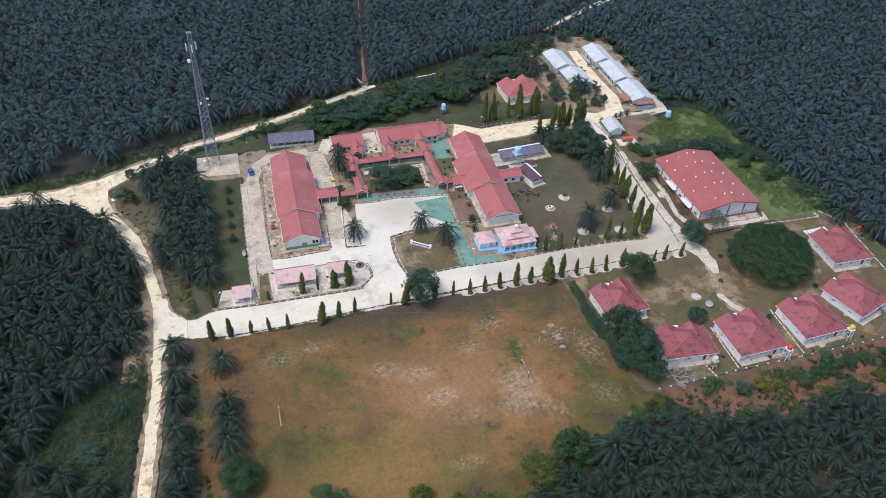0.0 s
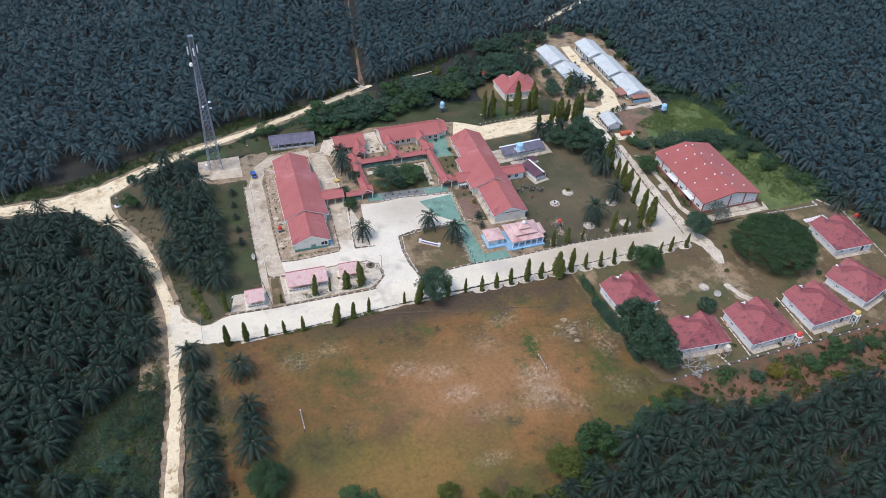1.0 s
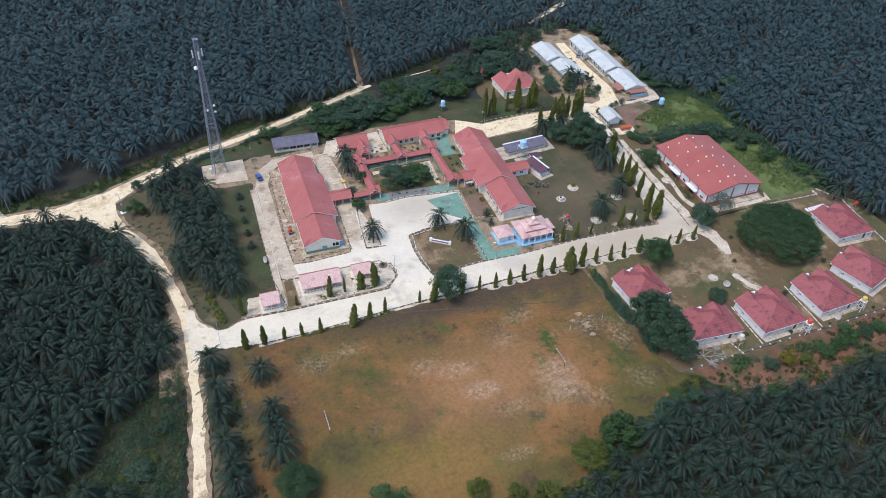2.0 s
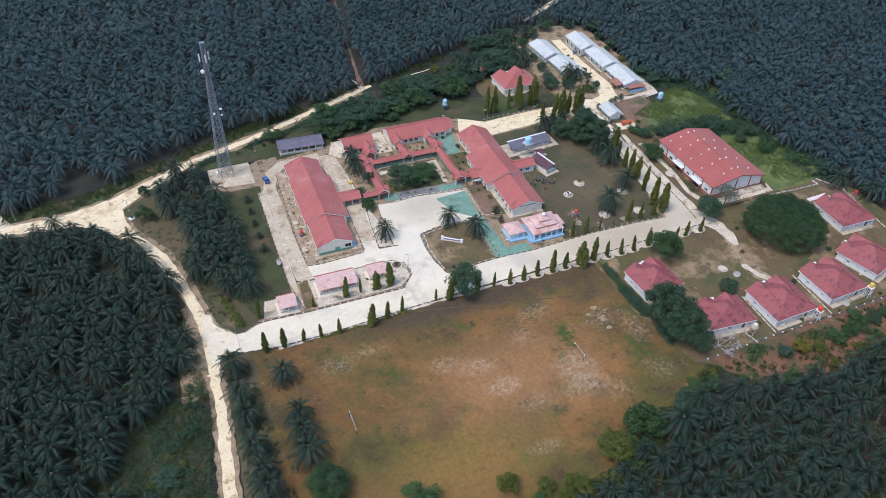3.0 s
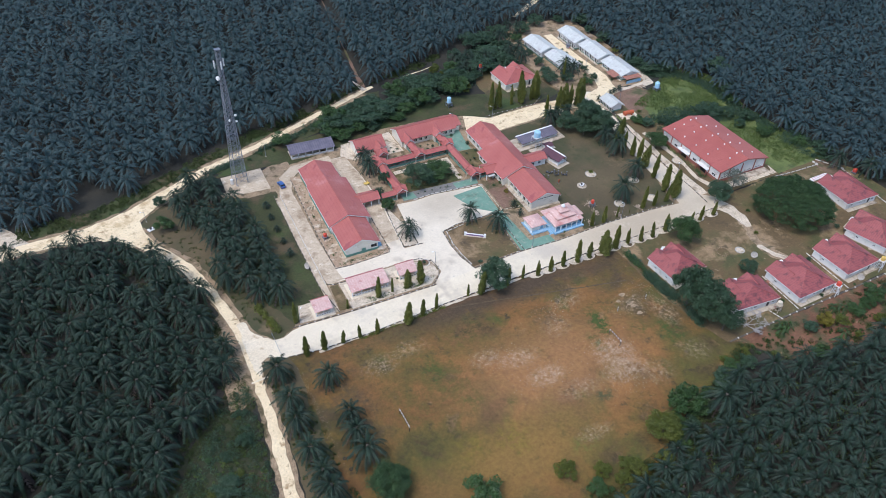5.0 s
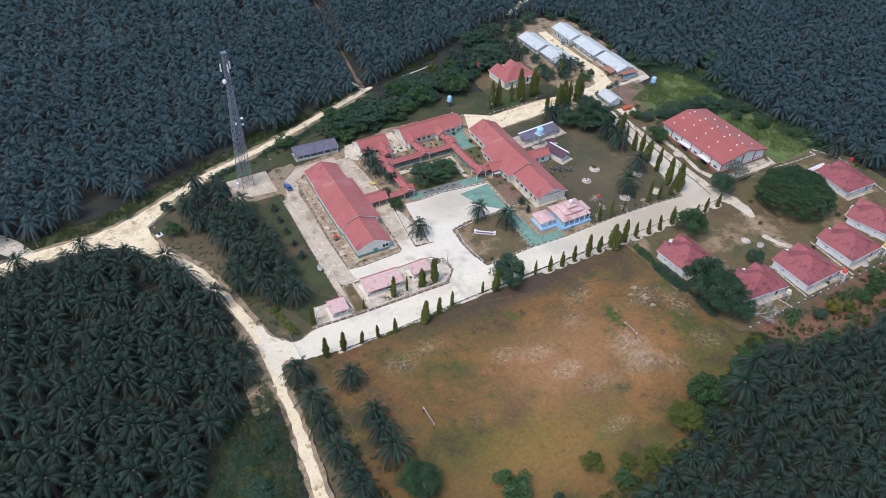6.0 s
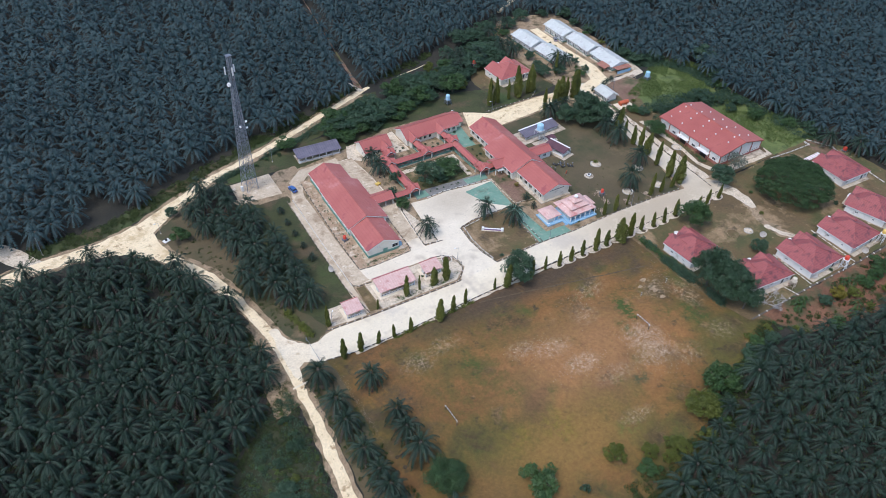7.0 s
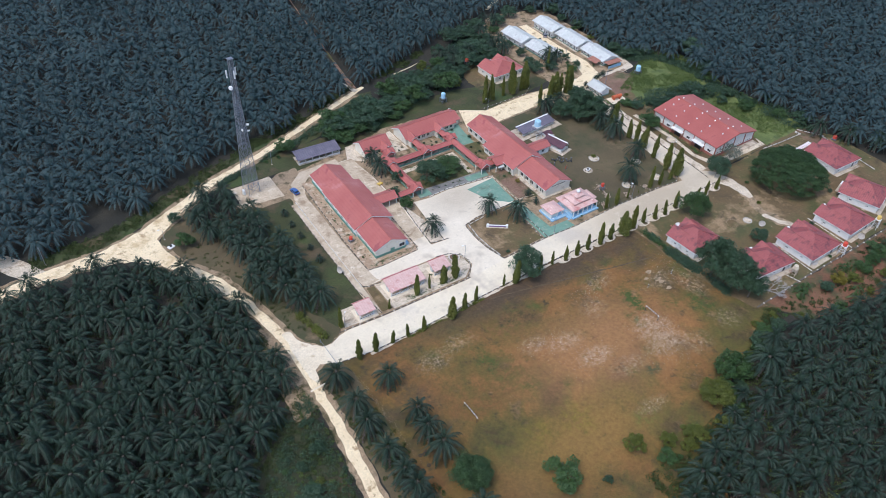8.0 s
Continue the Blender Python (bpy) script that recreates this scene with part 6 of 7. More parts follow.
for x, y, r, h, k in ((199, 82, 2.96, 4.88, "leaf_dark"), (198.4, 70, 3.11, 5.7, "leaf_mid"), (193, 79, 2.52, 4.4, "leaf_dark"), (170, 92, 2.52, 4.07, "leaf_dark"), (164.6, 93.4, 2.22, 3.58, "leaf_dark"), (206, 58, 2.66, 4.56, "leaf_mid"),
        (210, 50, 2.96, 4.88, "leaf_dark"), (212, 70, 2.96, 4.88, "leaf_dark"), (205, 96, 2.66, 4.07, "leaf_mid"), (210, 104, 2.96, 4.88, "leaf_dark"), (216, 118, 4.4, 6.0, "leaf_dark"), (196, 131, 2.96, 4.88, "leaf_dark"),
        (187, 133, 2.81, 4.88, "leaf_dark"), (190, 160, 2.52, 4.56, "leaf_light"), (188, 168, 2.66, 4.88, "leaf_dark"), (189, 150, 2.52, 4.88, "leaf_dark"), (186, 141, 2.37, 4.07, "leaf_dark"), (186, 180, 2.66, 4.88, "leaf_dark"),):
    tree(x, y, r, h, k)
for x, y, r, h, k in ((178, 196, 2.96, 4.88, "leaf_dark"), (165, 198, 3.11, 5.21, "leaf_dark"), (154, 193, 2.96, 5.21, "leaf_dark"), (188, 190, 2.96, 5.21, "leaf_dark"), (143.6, 170, 2.22, 4.07, "leaf_dark"), (142.8, 160, 2.52, 4.4, "leaf_dark"),
        (141.6, 152, 2.52, 4.4, "leaf_dark"), (139.4, 144.6, 2.66, 4.56, "leaf_dark"), (147, 142, 2.22, 4.07, "leaf_dark"), (157, 142, 1.92, 3.58, "leaf_mid"), (154, 136, 2.22, 3.74, "leaf_mid"), (149.5, 135, 1.78, 3.26, "leaf_mid"),
        (161.6, 168, 1.18, 2.6, "leaf_dark"), (2, 141.4, 1.87, 2.38, "leaf_mid"), (-3, 139.4, 1.7, 2.21, "leaf_mid"), (-8, 138, 1.61, 2.21, "leaf_mid"), (7.4, 141.6, 2.0, 3.0, "leaf_mid"), (12.4, 144.4, 3.5, 5.4, "leaf_mid"),):
    tree(x, y, r, h, k)
for x, y, r, h, k in ((32.8, 57.9, 1.1, 1.4, "leaf_dark"), (117, 141, 1.8, 2.8, "leaf_light"), (112, 146, 1.6, 2.6, "leaf_mid"), (160.6, 106, 1.48, 2.28, "leaf_light"), (154.8, 100, 2.6, 3.6, "leaf_mid"), (157, 96, 2.8, 4.0, "leaf_dark"),
        (153.6, 33, 1.6, 2.4, "leaf_mid"), (146.8, 22, 1.3, 2.0, "leaf_light"), (176.4, 12, 1.8, 2.8, "leaf_dark"), (152.4, 3.4, 1.5, 3.0, "leaf_dark"), (129.5, -7.4, 1.3, 2.0, "leaf_mid"), (143, -11, 1.4, 2.4, "leaf_mid"),
        (157.6, -12, 1.0, 1.6, "leaf_mid"), (176.4, -11, 1.2, 1.8, "leaf_mid"), (114.4, 77.6, 1.6, 1.8, "leaf_light"), (77.4, 80, 0.9, 1.5, "leaf_yellow"), (75.6, 85.6, 1.1, 1.6, "leaf_mid"), (78.4, 86, 1.2, 2.0, "leaf_mid"),):
    tree(x, y, r, h, k)
for x, y, r, h, k in ((75.4, 104, 1.0, 1.4, "leaf_mid"), (80.4, 109, 1.2, 1.8, "leaf_dark"), (80, 114.6, 1.5, 2.2, "leaf_dark"), (21.5, 54.6, 0.9, 1.4, "leaf_mid"), (6.8, 74, 0.7, 1.0, "leaf_mid"), (7.8, 96, 0.8, 1.1, "leaf_mid"),
        (84.6, 51.4, 1.0, 2.0, "leaf_mid"), (50, 50.4, 1.3, 1.4, "leaf_dark"), (66.6, 97, 1.2, 1.6, "leaf_light"), (72.8, 124.6, 1.3, 2.0, "leaf_dark"), (76.5, 122.6, 1.2, 1.6, "leaf_dark"),):
    tree(x, y, r, h, k)

for x, y, r in ((48.6, 122.6, 0.8), (50.2, 121.4, 0.7), (52.4, 122.8, 0.8), (50.4, 124.6, 0.6), (60.6, 118.2, 0.9), (63.4, 117.6, 0.8), (66.2, 118.6, 0.9), (64.8, 120.4, 0.7), (61.6, 120.8, 0.7), (74.6, 100.6, 0.8), (77.4, 104.2, 0.9), (76.2, 108.4, 0.8), (47.4, 92.9, 0.6), (50.2, 92.8, 0.6), (53.0, 92.7, 0.6), (56.4, 92.5, 0.6), (59.4, 92.4, 0.6)):
    tree(x, y, r, r * 1.3, "leaf_dark", "small clipped garden shrub", "garden shrubs")

# one dense round tree at the field's western edge
tree(8.5, -26.5, 3.3, 4.2, "leaf_mid", "round leafy bush at the field's southern edge", "field trees")
tree(-11.6, -13.4, 4.8, 6.4, "leaf_rain", "dense dark green round tree at the field's edge", "field trees")

# the great spreading tree on the house lawn
rain = thing("rain_tree", 167, 25.5, 0, 30, "huge dark spreading tree with a wide domed crown", "tree")
part("trunk", limbs(trng, 13.0, 11.0, 3.4, 0.7), M["bark"], rain)
P, Q = [], []
for i in range(210):
    f = math.sqrt((i + 0.5) / 210)
    a = i * 2.39996 + trng.normal(0, 0.1)
    r = 13.2 * f * (1 + 0.05 * math.sin(3 * a + 1) + 0.04 * math.sin(7 * a))
    P.append((r * math.cos(a), r * math.sin(a), 3.6 + 7.6 * math.sqrt(max(0, 1 - 0.96 * f * f)) + trng.normal(0, 0.35)))
    Q.append(trng.uniform(1.4, 2.3) * (1.1 - 0.25 * f))
for i in range(44):
    a = i * 0.1428 + trng.normal(0, 0.05)
    P.append((12.6 * math.cos(a), 12.6 * math.sin(a), trng.uniform(2.6, 4.6)))
    Q.append(trng.uniform(1.0, 1.7))
V, F = lobes_of_leaves(trng, P, Q, 92000, 0.18, 0.42)
part("crown", array_mesh("crown", V, F, M["leaf_rain"]), None, rain)

# thin pale tree before the hall
thin = thing("broadleaf_tree", 158.6, 46.4, 0, 0, "thin grey-green tree with open crown", "tree")
part("trunk", limbs(trng, 4.2, 7.6, 2.4, 0.16), M["bark"], thin)
V, F = crown_arrays(trng, 5.2, 8.6, 2.2, 2200, 0.2, 30)
part("crown", array_mesh("crown", V, F, M["leaf_pale"]), None, thin)

# leafless tree by the fence
bare = thing("bare_tree", 111.4, -10.0, 0, 0, "leafless bleached tree with fine twigs", "tree")


def twig(g, p, d, length, r, depth):
    q = p + d * length
    g.tube(p, q, r, r * 0.7, 4)
    if depth:
        for _ in range(3 if depth > 2 else 4):
            n = (d + Vector(trng.normal(0, 0.6, 3))).normalized()
            n.z = abs(n.z) * 0.6 + 0.05
            twig(g, q, n.normalized(), length * trng.uniform(0.6, 0.85), r * 0.68, depth - 1)


for i in range(6):
    limb = Geo()
    twig(limb, Vector((0, 0, 0)), Vector((math.cos(i * 1.05) * 0.9, math.sin(i * 1.05) * 0.9, 0.55)).normalized(), 2.3, 0.11, 4)
    part("limb", limb, M["bare_bark"], bare)

# mast trees: narrow columns of hanging leaves
mast_kinds = []
for v in range(4):
    t = thing("mast_tree", 0, 0, 0, 0, "narrow column-shaped mast tree with hanging leaves", "tree", "mast trees")
    part("trunk", Geo().tube((0, 0, 0), (0, 0, 6.0), 0.11, 0.04, 6), M["bark"], t)
    n = 3000
    z = trng.uniform(0.35, 6.7, n)
    lean = trng.normal(0, 0.03, 2)
    az = trng.uniform(0, 6.283, n)
    rad = (0.86 - 0.06 * v) * np.clip(np.sin(np.pi * np.clip(0.26 + 0.72 * (z / 6.8), 0, 1)) ** 0.7, 0.12, 1) * (1 + 0.20 * np.sin(z * 1.7 + az * 2 + v) + 0.16 * np.sin(z * 3.9 - az * 3 + 2 * v))
    q = rad * np.sqrt(trng.uniform(0.25, 1.0, n))
    C = np.stack([q * np.cos(az) + lean[0] * z, q * np.sin(az) + lean[1] * z, z], 1)
    if v in (1, 3):
        k = n // 3
        C[:k, 0] += 0.75
        C[:k, 2] = C[:k, 2] * 0.78
    N = np.stack([np.cos(az), np.sin(az), np.full(n, 0.35)], 1)
    V, F = leaf_cloud(trng, C, N / np.linalg.norm(N, axis=1)[:, None], 0.19, 0.5)
    part("crown", array_mesh("crown", V, F, M["leaf_mast"]), None, t)
    mast_kinds.append([t, False])


def mast_tree(x, y, s=1.0, fat=1.0):
    k = mast_kinds[int(trng.integers(4))]
    m = pose(x, y, 0, trng.normal(0, 1.5), trng.normal(0, 1.5), trng.uniform(0, 360)) @ Matrix.Diagonal((s * fat * 1.2, s * fat * 1.2, s * 1.40, 1))
    if k[1]:
        return copy_thing(k[0], m)
    k[0].matrix_basis = m
    k[1] = True
    return k[0]


for x, y, s, f in ((-15.6, 36.3, 0.86, 1), (-10.2, 36.3, 0.74, 1.1), (-4.4, 36.4, 0.6, 1.1), (1.0, 36.3, 0.68, 1.1), (6.4, 36.1, 0.62, 1), (16.5, 36, 0.84, 1.4),
        (21.9, 36.6, 0.84, 1.2), (26.9, 37.2, 0.78, 1.1), (38.6, 38, 0.66, 0.9), (43.3, 37.8, 0.8, 1), (52.6, 37, 0.66, 1), (58.7, 37.5, 0.74, 0.9),
        (63.9, 37, 0.8, 0.9), (68.9, 37, 0.82, 1), (74.3, 37.1, 0.9, 1.1), (79.8, 36.7, 0.86, 1), (84.8, 37, 0.9, 1.3), (90.4, 37, 0.88, 1.3),
        (95.8, 37.1, 0.92, 1), (101.4, 36.9, 0.84, 0.9),):
    mast_tree(x, y, s, f)
for x, y, s, f in ((106.7, 36.8, 0.8, 1.2), (111.6, 36.2, 0.86, 1), (117.8, 37.4, 0.9, 1.2), (129.9, 36.8, 0.6, 1), (133.5, 36.4, 0.9, 1), (140.2, 37.2, 0.8, 1),
        (-14.4, 49.8, 0.8, 0.8), (12.8, 50.1, 0.72, 0.85), (17.6, 49.8, 0.76, 0.75), (22.6, 49.5, 0.72, 1.0), (27.7, 49.6, 0.9, 0.95), (2.0, 48.9, 0.4, 0.7),
        (96.0, 50.4, 0.84, 1), (100.6, 50.2, 0.9, 1.2), (106.6, 50.6, 0.66, 0.8), (112.8, 50.8, 0.2, 1), (118.6, 50.8, 0.9, 0.8), (123.4, 50.6, 0.86, 0.9),
        (129.4, 50.6, 1.0, 1), (134.4, 52.4, 1.05, 1.1),):
    mast_tree(x, y, s, f)
for x, y, s, f in ((134.0, 57, 1.05, 0.9), (134.6, 64.4, 1.0, 0.9), (136.2, 71.6, 0.95, 1), (136.4, 76, 0.95, 1), (136.6, 80.6, 1.1, 1.1), (137.4, 86.4, 1.0, 1.2),
        (138.8, 91.6, 1.0, 1), (101.4, 133.4, 1.2, 0.8), (106.3, 133.8, 1.15, 0.8), (104, 133.6, 1.0, 0.7), (112.4, 134.2, 1.2, 0.8), (117, 134.4, 1.35, 0.8),
        (122.4, 134.2, 1.2, 0.9), (124.2, 134.6, 1.25, 0.9), (126.2, 119.6, 1.15, 0.9), (120.4, 118.8, 1.0, 0.8), (131.4, 120.4, 1.2, 1), (134.4, 122.6, 1.35, 1),
        (138.4, 121.4, 1.2, 1), (141.8, 122.4, 1.1, 0.9),):
    mast_tree(x, y, s, f)
for x, y, s, f in ((145.4, 143, 1.35, 0.7),):
    mast_tree(x, y, s, f)

# loose plants that nobody could count
def scatter(name, poly, count, size, leaves, material, label, reach=0.5, seed=1, height=0.5):
    size, leaves = size * 0.75, leaves * 2
    rng = np.random.default_rng(seed)
    xs, ys = [p[0] for p in poly], [p[1] for p in poly]
    C, N = [], []
    tries = 0
    while len(C) < count and tries < count * 20:
        tries += 1
        x, y = rng.uniform(min(xs), max(xs)), rng.uniform(min(ys), max(ys))
        if not inside(poly, x, y) or noise.noise(Vector((x * 0.11, y * 0.11, seed))) < rng.uniform(-0.45, 0.1):
            continue
        s = rng.uniform(0.4, 1.3)
        d = rng.normal(size=(leaves, 3))
        d /= np.linalg.norm(d, axis=1)[:, None]
        d[:, 2] = np.abs(d[:, 2])
        C.append(np.array([x, y, 0.06]) + d * s * np.array([reach, reach, height]))
        N.append(d + np.array([0, 0, 0.5]))
    C, N = np.concatenate(C), np.concatenate(N)
    V, F = leaf_cloud(rng, C, N / np.linalg.norm(N, axis=1)[:, None], size, 0.4)
    return tagged(new(name, array_mesh(name, V, F, M[material])), label, "undergrowth", kind="stuff")


scatter("roadside_scrub", [(-33.2, 44), (-33.6, 36), (-34, 20), (-36.4, 2), (-38, -14), (-39, -34), (-66, -34), (-66, -10), (-70, 6), (-50, 26), (-40, 38)], 1500, 0.20, 14, "scrub", "weedy scrub beside the track", 0.7, 2, 0.7)
scatter("bank_scrub", [(-86, 123.6), (-64, 124), (-46, 130.4), (-34, 135.4), (-19, 143.4), (0, 150), (6, 157), (-22, 148.6), (-40, 140), (-60, 132), (-86, 131)], 500, 0.3, 14, "scrub", "low green scrub on the bank", 0.9, 3, 0.6)
scatter("wild_growth", [(163, 112), (178, 120), (188, 126), (207, 131), (216, 112), (208, 92), (200, 88), (182, 98), (172, 100)], 2400, 0.22, 12, "wild", "bright tangled wild growth", 0.9, 4, 0.4)
scatter("wild_growth_east", [(186, 80), (208, 90), (207, 56), (203, 48), (190, 47), (187, 60)], 900, 0.22, 12, "wild", "rough grass tufts", 0.7, 5, 0.35)
scatter("strip_weeds", [(-21, 36), (-28.5, 35), (-29.4, 10), (-32, -26), (-18, -28), (-20, 0)], 260, 0.28, 12, "scrub", "weeds between the palms", 0.7, 6, 0.5)
scatter("corner_weeds", [(-46, 106), (-38, 94), (-33, 82), (-30.5, 68), (-28, 58), (-22, 49), (-19, 62), (-24, 66), (-30, 92), (-36, 110)], 90, 0.22, 12, "scrub", "weeds along the bend", 0.6, 7, 0.4)
scatter("garden_weeds", [(103, -16), (196, -14), (214, -8), (214, -26), (168, -32), (137, -32), (113, -28), (106, -20)], 420, 0.32, 14, "scrub", "garden weeds and cassava", 0.8, 8, 0.9)
scatter("field_edge_scrub", [(27, -37), (38, -37), (52, -35.5), (66, -31), (80, -26), (94, -19), (104, -15), (108, -19), (94, -25), (82, -31), (62, -41), (44, -47), (27, -48)], 800, 0.24, 16, "scrub", "scrub at the field's edge", 1.0, 9, 0.8)
scatter("belt_undergrowth", BELT, 700, 0.34, 14, "leaf_dark", "dark undergrowth below the tree belt", 1.2, 10, 1.0)
scatter("south_undergrowth", [(30, -44), (52, -43), (72, -36), (93, -27), (117, -35), (170, -38), (215, -34), (215, -80), (120, -90), (60, -80), (30, -60)], 1500, 0.3, 12, "wild", "green weeds between the southern palms", 1.3, 33, 1.6)
scatter("bank_hedge", [(-19, 135.4), (-18.5, 137.6), (0, 143.6), (12, 148.2), (12.6, 146.6), (0, 141.4)], 170, 0.24, 22, "leaf_dark", "low dark bushes along the track", 1.0, 34, 1.5)
scatter("bank_bushes", [(12, 147), (28, 154.5), (44, 161), (58, 166.5), (60, 162), (44, 156), (28, 149.5), (14, 145)], 150, 0.26, 22, "leaf_dark", "undergrowth between track and trees", 1.2, 35, 1.6)
scatter("verge_flowers", [(1, 35.4), (30, 36.6), (30, 37.2), (1, 36.2)], 90, 0.22, 14, "leaf_light", "low yellow-green verge plants", 0.6, 12, 0.4)
scatter("hedge_west", [(98.2, 33), (96.2, 26), (96.8, 8), (98.0, -4), (99.4, -4), (99.2, 8), (98.4, 26)], 330, 0.26, 24, "leaf_dark", "uneven leafy hedge along the field", 1.0, 13, 2.0)
scatter("hedge_north", [(97.0, 34), (98.6, 34), (98.6, 14), (97.0, 14)], 85, 0.26, 24, "leaf_mid", "loose bushy hedge along the field", 1.1, 52, 1.6)
scatter("croton_hedge", [(-24, 62), (-22.6, 62), (-19.6, 48.6), (-21.2, 48.4)], 70, 0.26, 20, "leaf_light", "yellow-green croton hedge", 0.8, 14, 1.8)
scatter("plantation_floor_weeds", [(-110, 108), (-56, 104), (-44, 80), (-37, 46), (-46, 24), (-70, -4), (-110, -10)], 1500, 0.32, 10, "scrub", "thin weeds under the palms", 1.0, 15, 0.5)
scatter("bed_plants_front", [(4, 48.6), (30, 48.4), (34, 51), (30, 50.4), (4, 50.6)], 130, 0.13, 9, "leaf_mid", "rows of small bedding plants", 0.22, 16, 0.35)
scatter("bed_plants_long", [(7, 68), (24, 68.2), (24, 69.6), (7, 69.6)], 90, 0.13, 9, "leaf_mid", "small bedding plants by the gable", 0.22, 17, 0.35)
scatter("bed_plants_side", [(6.4, 72), (9.4, 72), (10, 118), (8, 118)], 70, 0.16, 9, "scrub", "sparse plants in the sandy bed", 0.3, 18, 0.35)
scatter("bed_plants_hall", [(152.6, 57), (154.6, 56), (154.6, 84), (153.6, 84)], 110, 0.18, 10, "leaf_mid", "shrubs along the hall wall", 0.4, 19, 0.5)
scatter("court_plants", [(45, 95.6), (65.6, 94.8), (67, 109.6), (45, 109.4)], 170, 0.18, 10, "leaf_mid", "low courtyard plants", 0.45, 20, 0.5)
scatter("yard_tufts", [(93, 50.6), (131, 49.6), (136, 66), (139, 84), (142, 100), (118, 117), (95, 116)], 70, 0.16, 9, "scrub", "sparse grass tufts in the yard", 0.5, 21, 0.2)
scatter("lawn_tufts", [(99, 36), (145, 37), (200, 44), (210, 30), (196, -10), (104, -11)], 80, 0.16, 9, "scrub", "sparse tufts on the house lawn", 0.5, 22, 0.2)

scatter("west_edge_scrub", [(-34.6, 46), (-35.6, 60), (-37.6, 72), (-41.4, 84), (-46.8, 96), (-54, 108), (-60, 108), (-50, 92), (-44, 78), (-40, 60), (-38, 44)], 520, 0.22, 14, "scrub", "weeds between track and palms", 0.8, 23, 0.5)
scatter("north_edge_scrub", [(-4, 152), (15, 155.5), (30, 161.5), (57, 173.4), (86, 178), (104, 186), (104, 190), (72, 180), (44, 174), (20, 164), (-6, 156)], 800, 0.26, 14, "scrub", "undergrowth along the palm edge", 1.0, 24, 0.6)
scatter("east_edge_bushes", [(184, 150), (185, 130), (198, 122), (202, 112), (201.5, 90), (204, 68), (208, 66), (206, 90), (207, 112), (202, 126), (190, 134), (189, 150)], 800, 0.32, 18, "leaf_dark", "dark bushes along the palm edge", 1.3, 25, 1.6)

scatter("hall_bushes", [(158, 90), (176, 90), (200, 80), (202, 94), (187, 100), (171, 104), (158, 99)], 260, 0.30, 22, "leaf_dark", "dark bushes behind the hall", 1.4, 26, 2.0)

scatter("roadside_bushes", [(-35, 34), (-36, 10), (-39, -14), (-60, -14), (-62, 4), (-44, 26)], 330, 0.24, 26, "leaf_dark", "green bushes beside the track", 1.4, 27, 1.5)
scatter("roadside_tall_grass", [(-34.6, 34), (-35.4, 10), (-38, -14), (-60, -14), (-62, 4), (-44, 26)], 160, 0.22, 14, "wild", "bright tufts beside the track", 0.6, 28, 0.5)

scatter("boundary_bushes", [(202, 66), (203, 50), (206, 44), (213, 40), (214, 66)], 150, 0.30, 22, "leaf_dark", "dark bushes by the low wall", 1.3, 29, 1.8)

# bushes and a few palms in the thicket beside the track
brng = np.random.default_rng(31)
for _ in range(46):
    x, y = brng.uniform(-64, -37), brng.uniform(-12, 28)
    if inside([(-37, 28), (-38, 8), (-40, -12), (-62, -10), (-63, 3), (-46, 18)], x, y):
        r = brng.uniform(1.0, 2.3)
        tree(x, y, r, r * brng.uniform(1.1, 1.7), brng.choice(["leaf_mid", "leaf_dark", "leaf_dark", "leaf_light"]), "low leafy bush in the roadside thicket", "thicket bushes")
for x, y in ((-52, -4), (-60, 0), (-44.5, -9), (-49, -12), (-57, -8)):
    plant_palm(x, y, 0.85, "oil palm standing in the roadside thicket", "thicket palms")

# bushes between the field and the southern palms
for x, y in ((17, -33), (38, -38), (43, -37), (46, -41), (51, -38), (53, -42), (57, -35), (60, -37), (64, -34), (66, -30), (70, -32), (73, -29), (77, -27), (85, -26), (88, -24), (91, -23.5), (95, -21), (99, -22), (107, -21), (111, -24), (116, -28), (121, -29), (126, -28), (140, -29), (150, -27), (156, -28), (163, -27), (180, -26)):
    r = trng.uniform(1.5, 2.6)
    tree(x + trng.normal(0, 0.6), y + trng.normal(0, 0.6), r, r * trng.uniform(1.2, 1.7), trng.choice(["leaf_mid", "leaf_light", "leaf_dark", "leaf_mid"]), group="edge bushes")


# ---- kerbs and drains: dark stones with whitewashed joints ----
def kerb(name, line, label, dark=1.9, light=0.55, width=0.24, height=0.24, group="kerbs", mats=("kerb_dark", "kerb_light"), category="kerb"):
    k = thing(name, *line[0], 0, 0, label, category, group)
    me = {}
    for i, (size, m) in enumerate(((dark, mats[0]), (light, mats[1]))):
        me[i] = Geo().box(-size / 2 + 0.02, -width / 2, -0.1, size / 2 - 0.02, width / 2, height + 0.02 * i).mesh("kerb_stone", M[m])
    i, left = 0, 0.0
    for a, b in zip(line, line[1:]):
        a, b = Vector(a), Vector(b)
        d = (b - a).normalized()
        turn = math.degrees(math.atan2(d.y, d.x))
        at, length = 0.0, (b - a).length
        while at < length - 0.2:
            s = (dark, light)[i % 2]
            p = a + d * (at + s / 2) - Vector(line[0])
            ob = new("kerb_stone", me[i % 2])
            ob.parent = k
            ob.matrix_basis = pose(p.x + random.gauss(0, 0.02), p.y + random.gauss(0, 0.02), 0, 0, 0, turn + random.gauss(0, 0.5))
            at += s
            i += 1
    return k


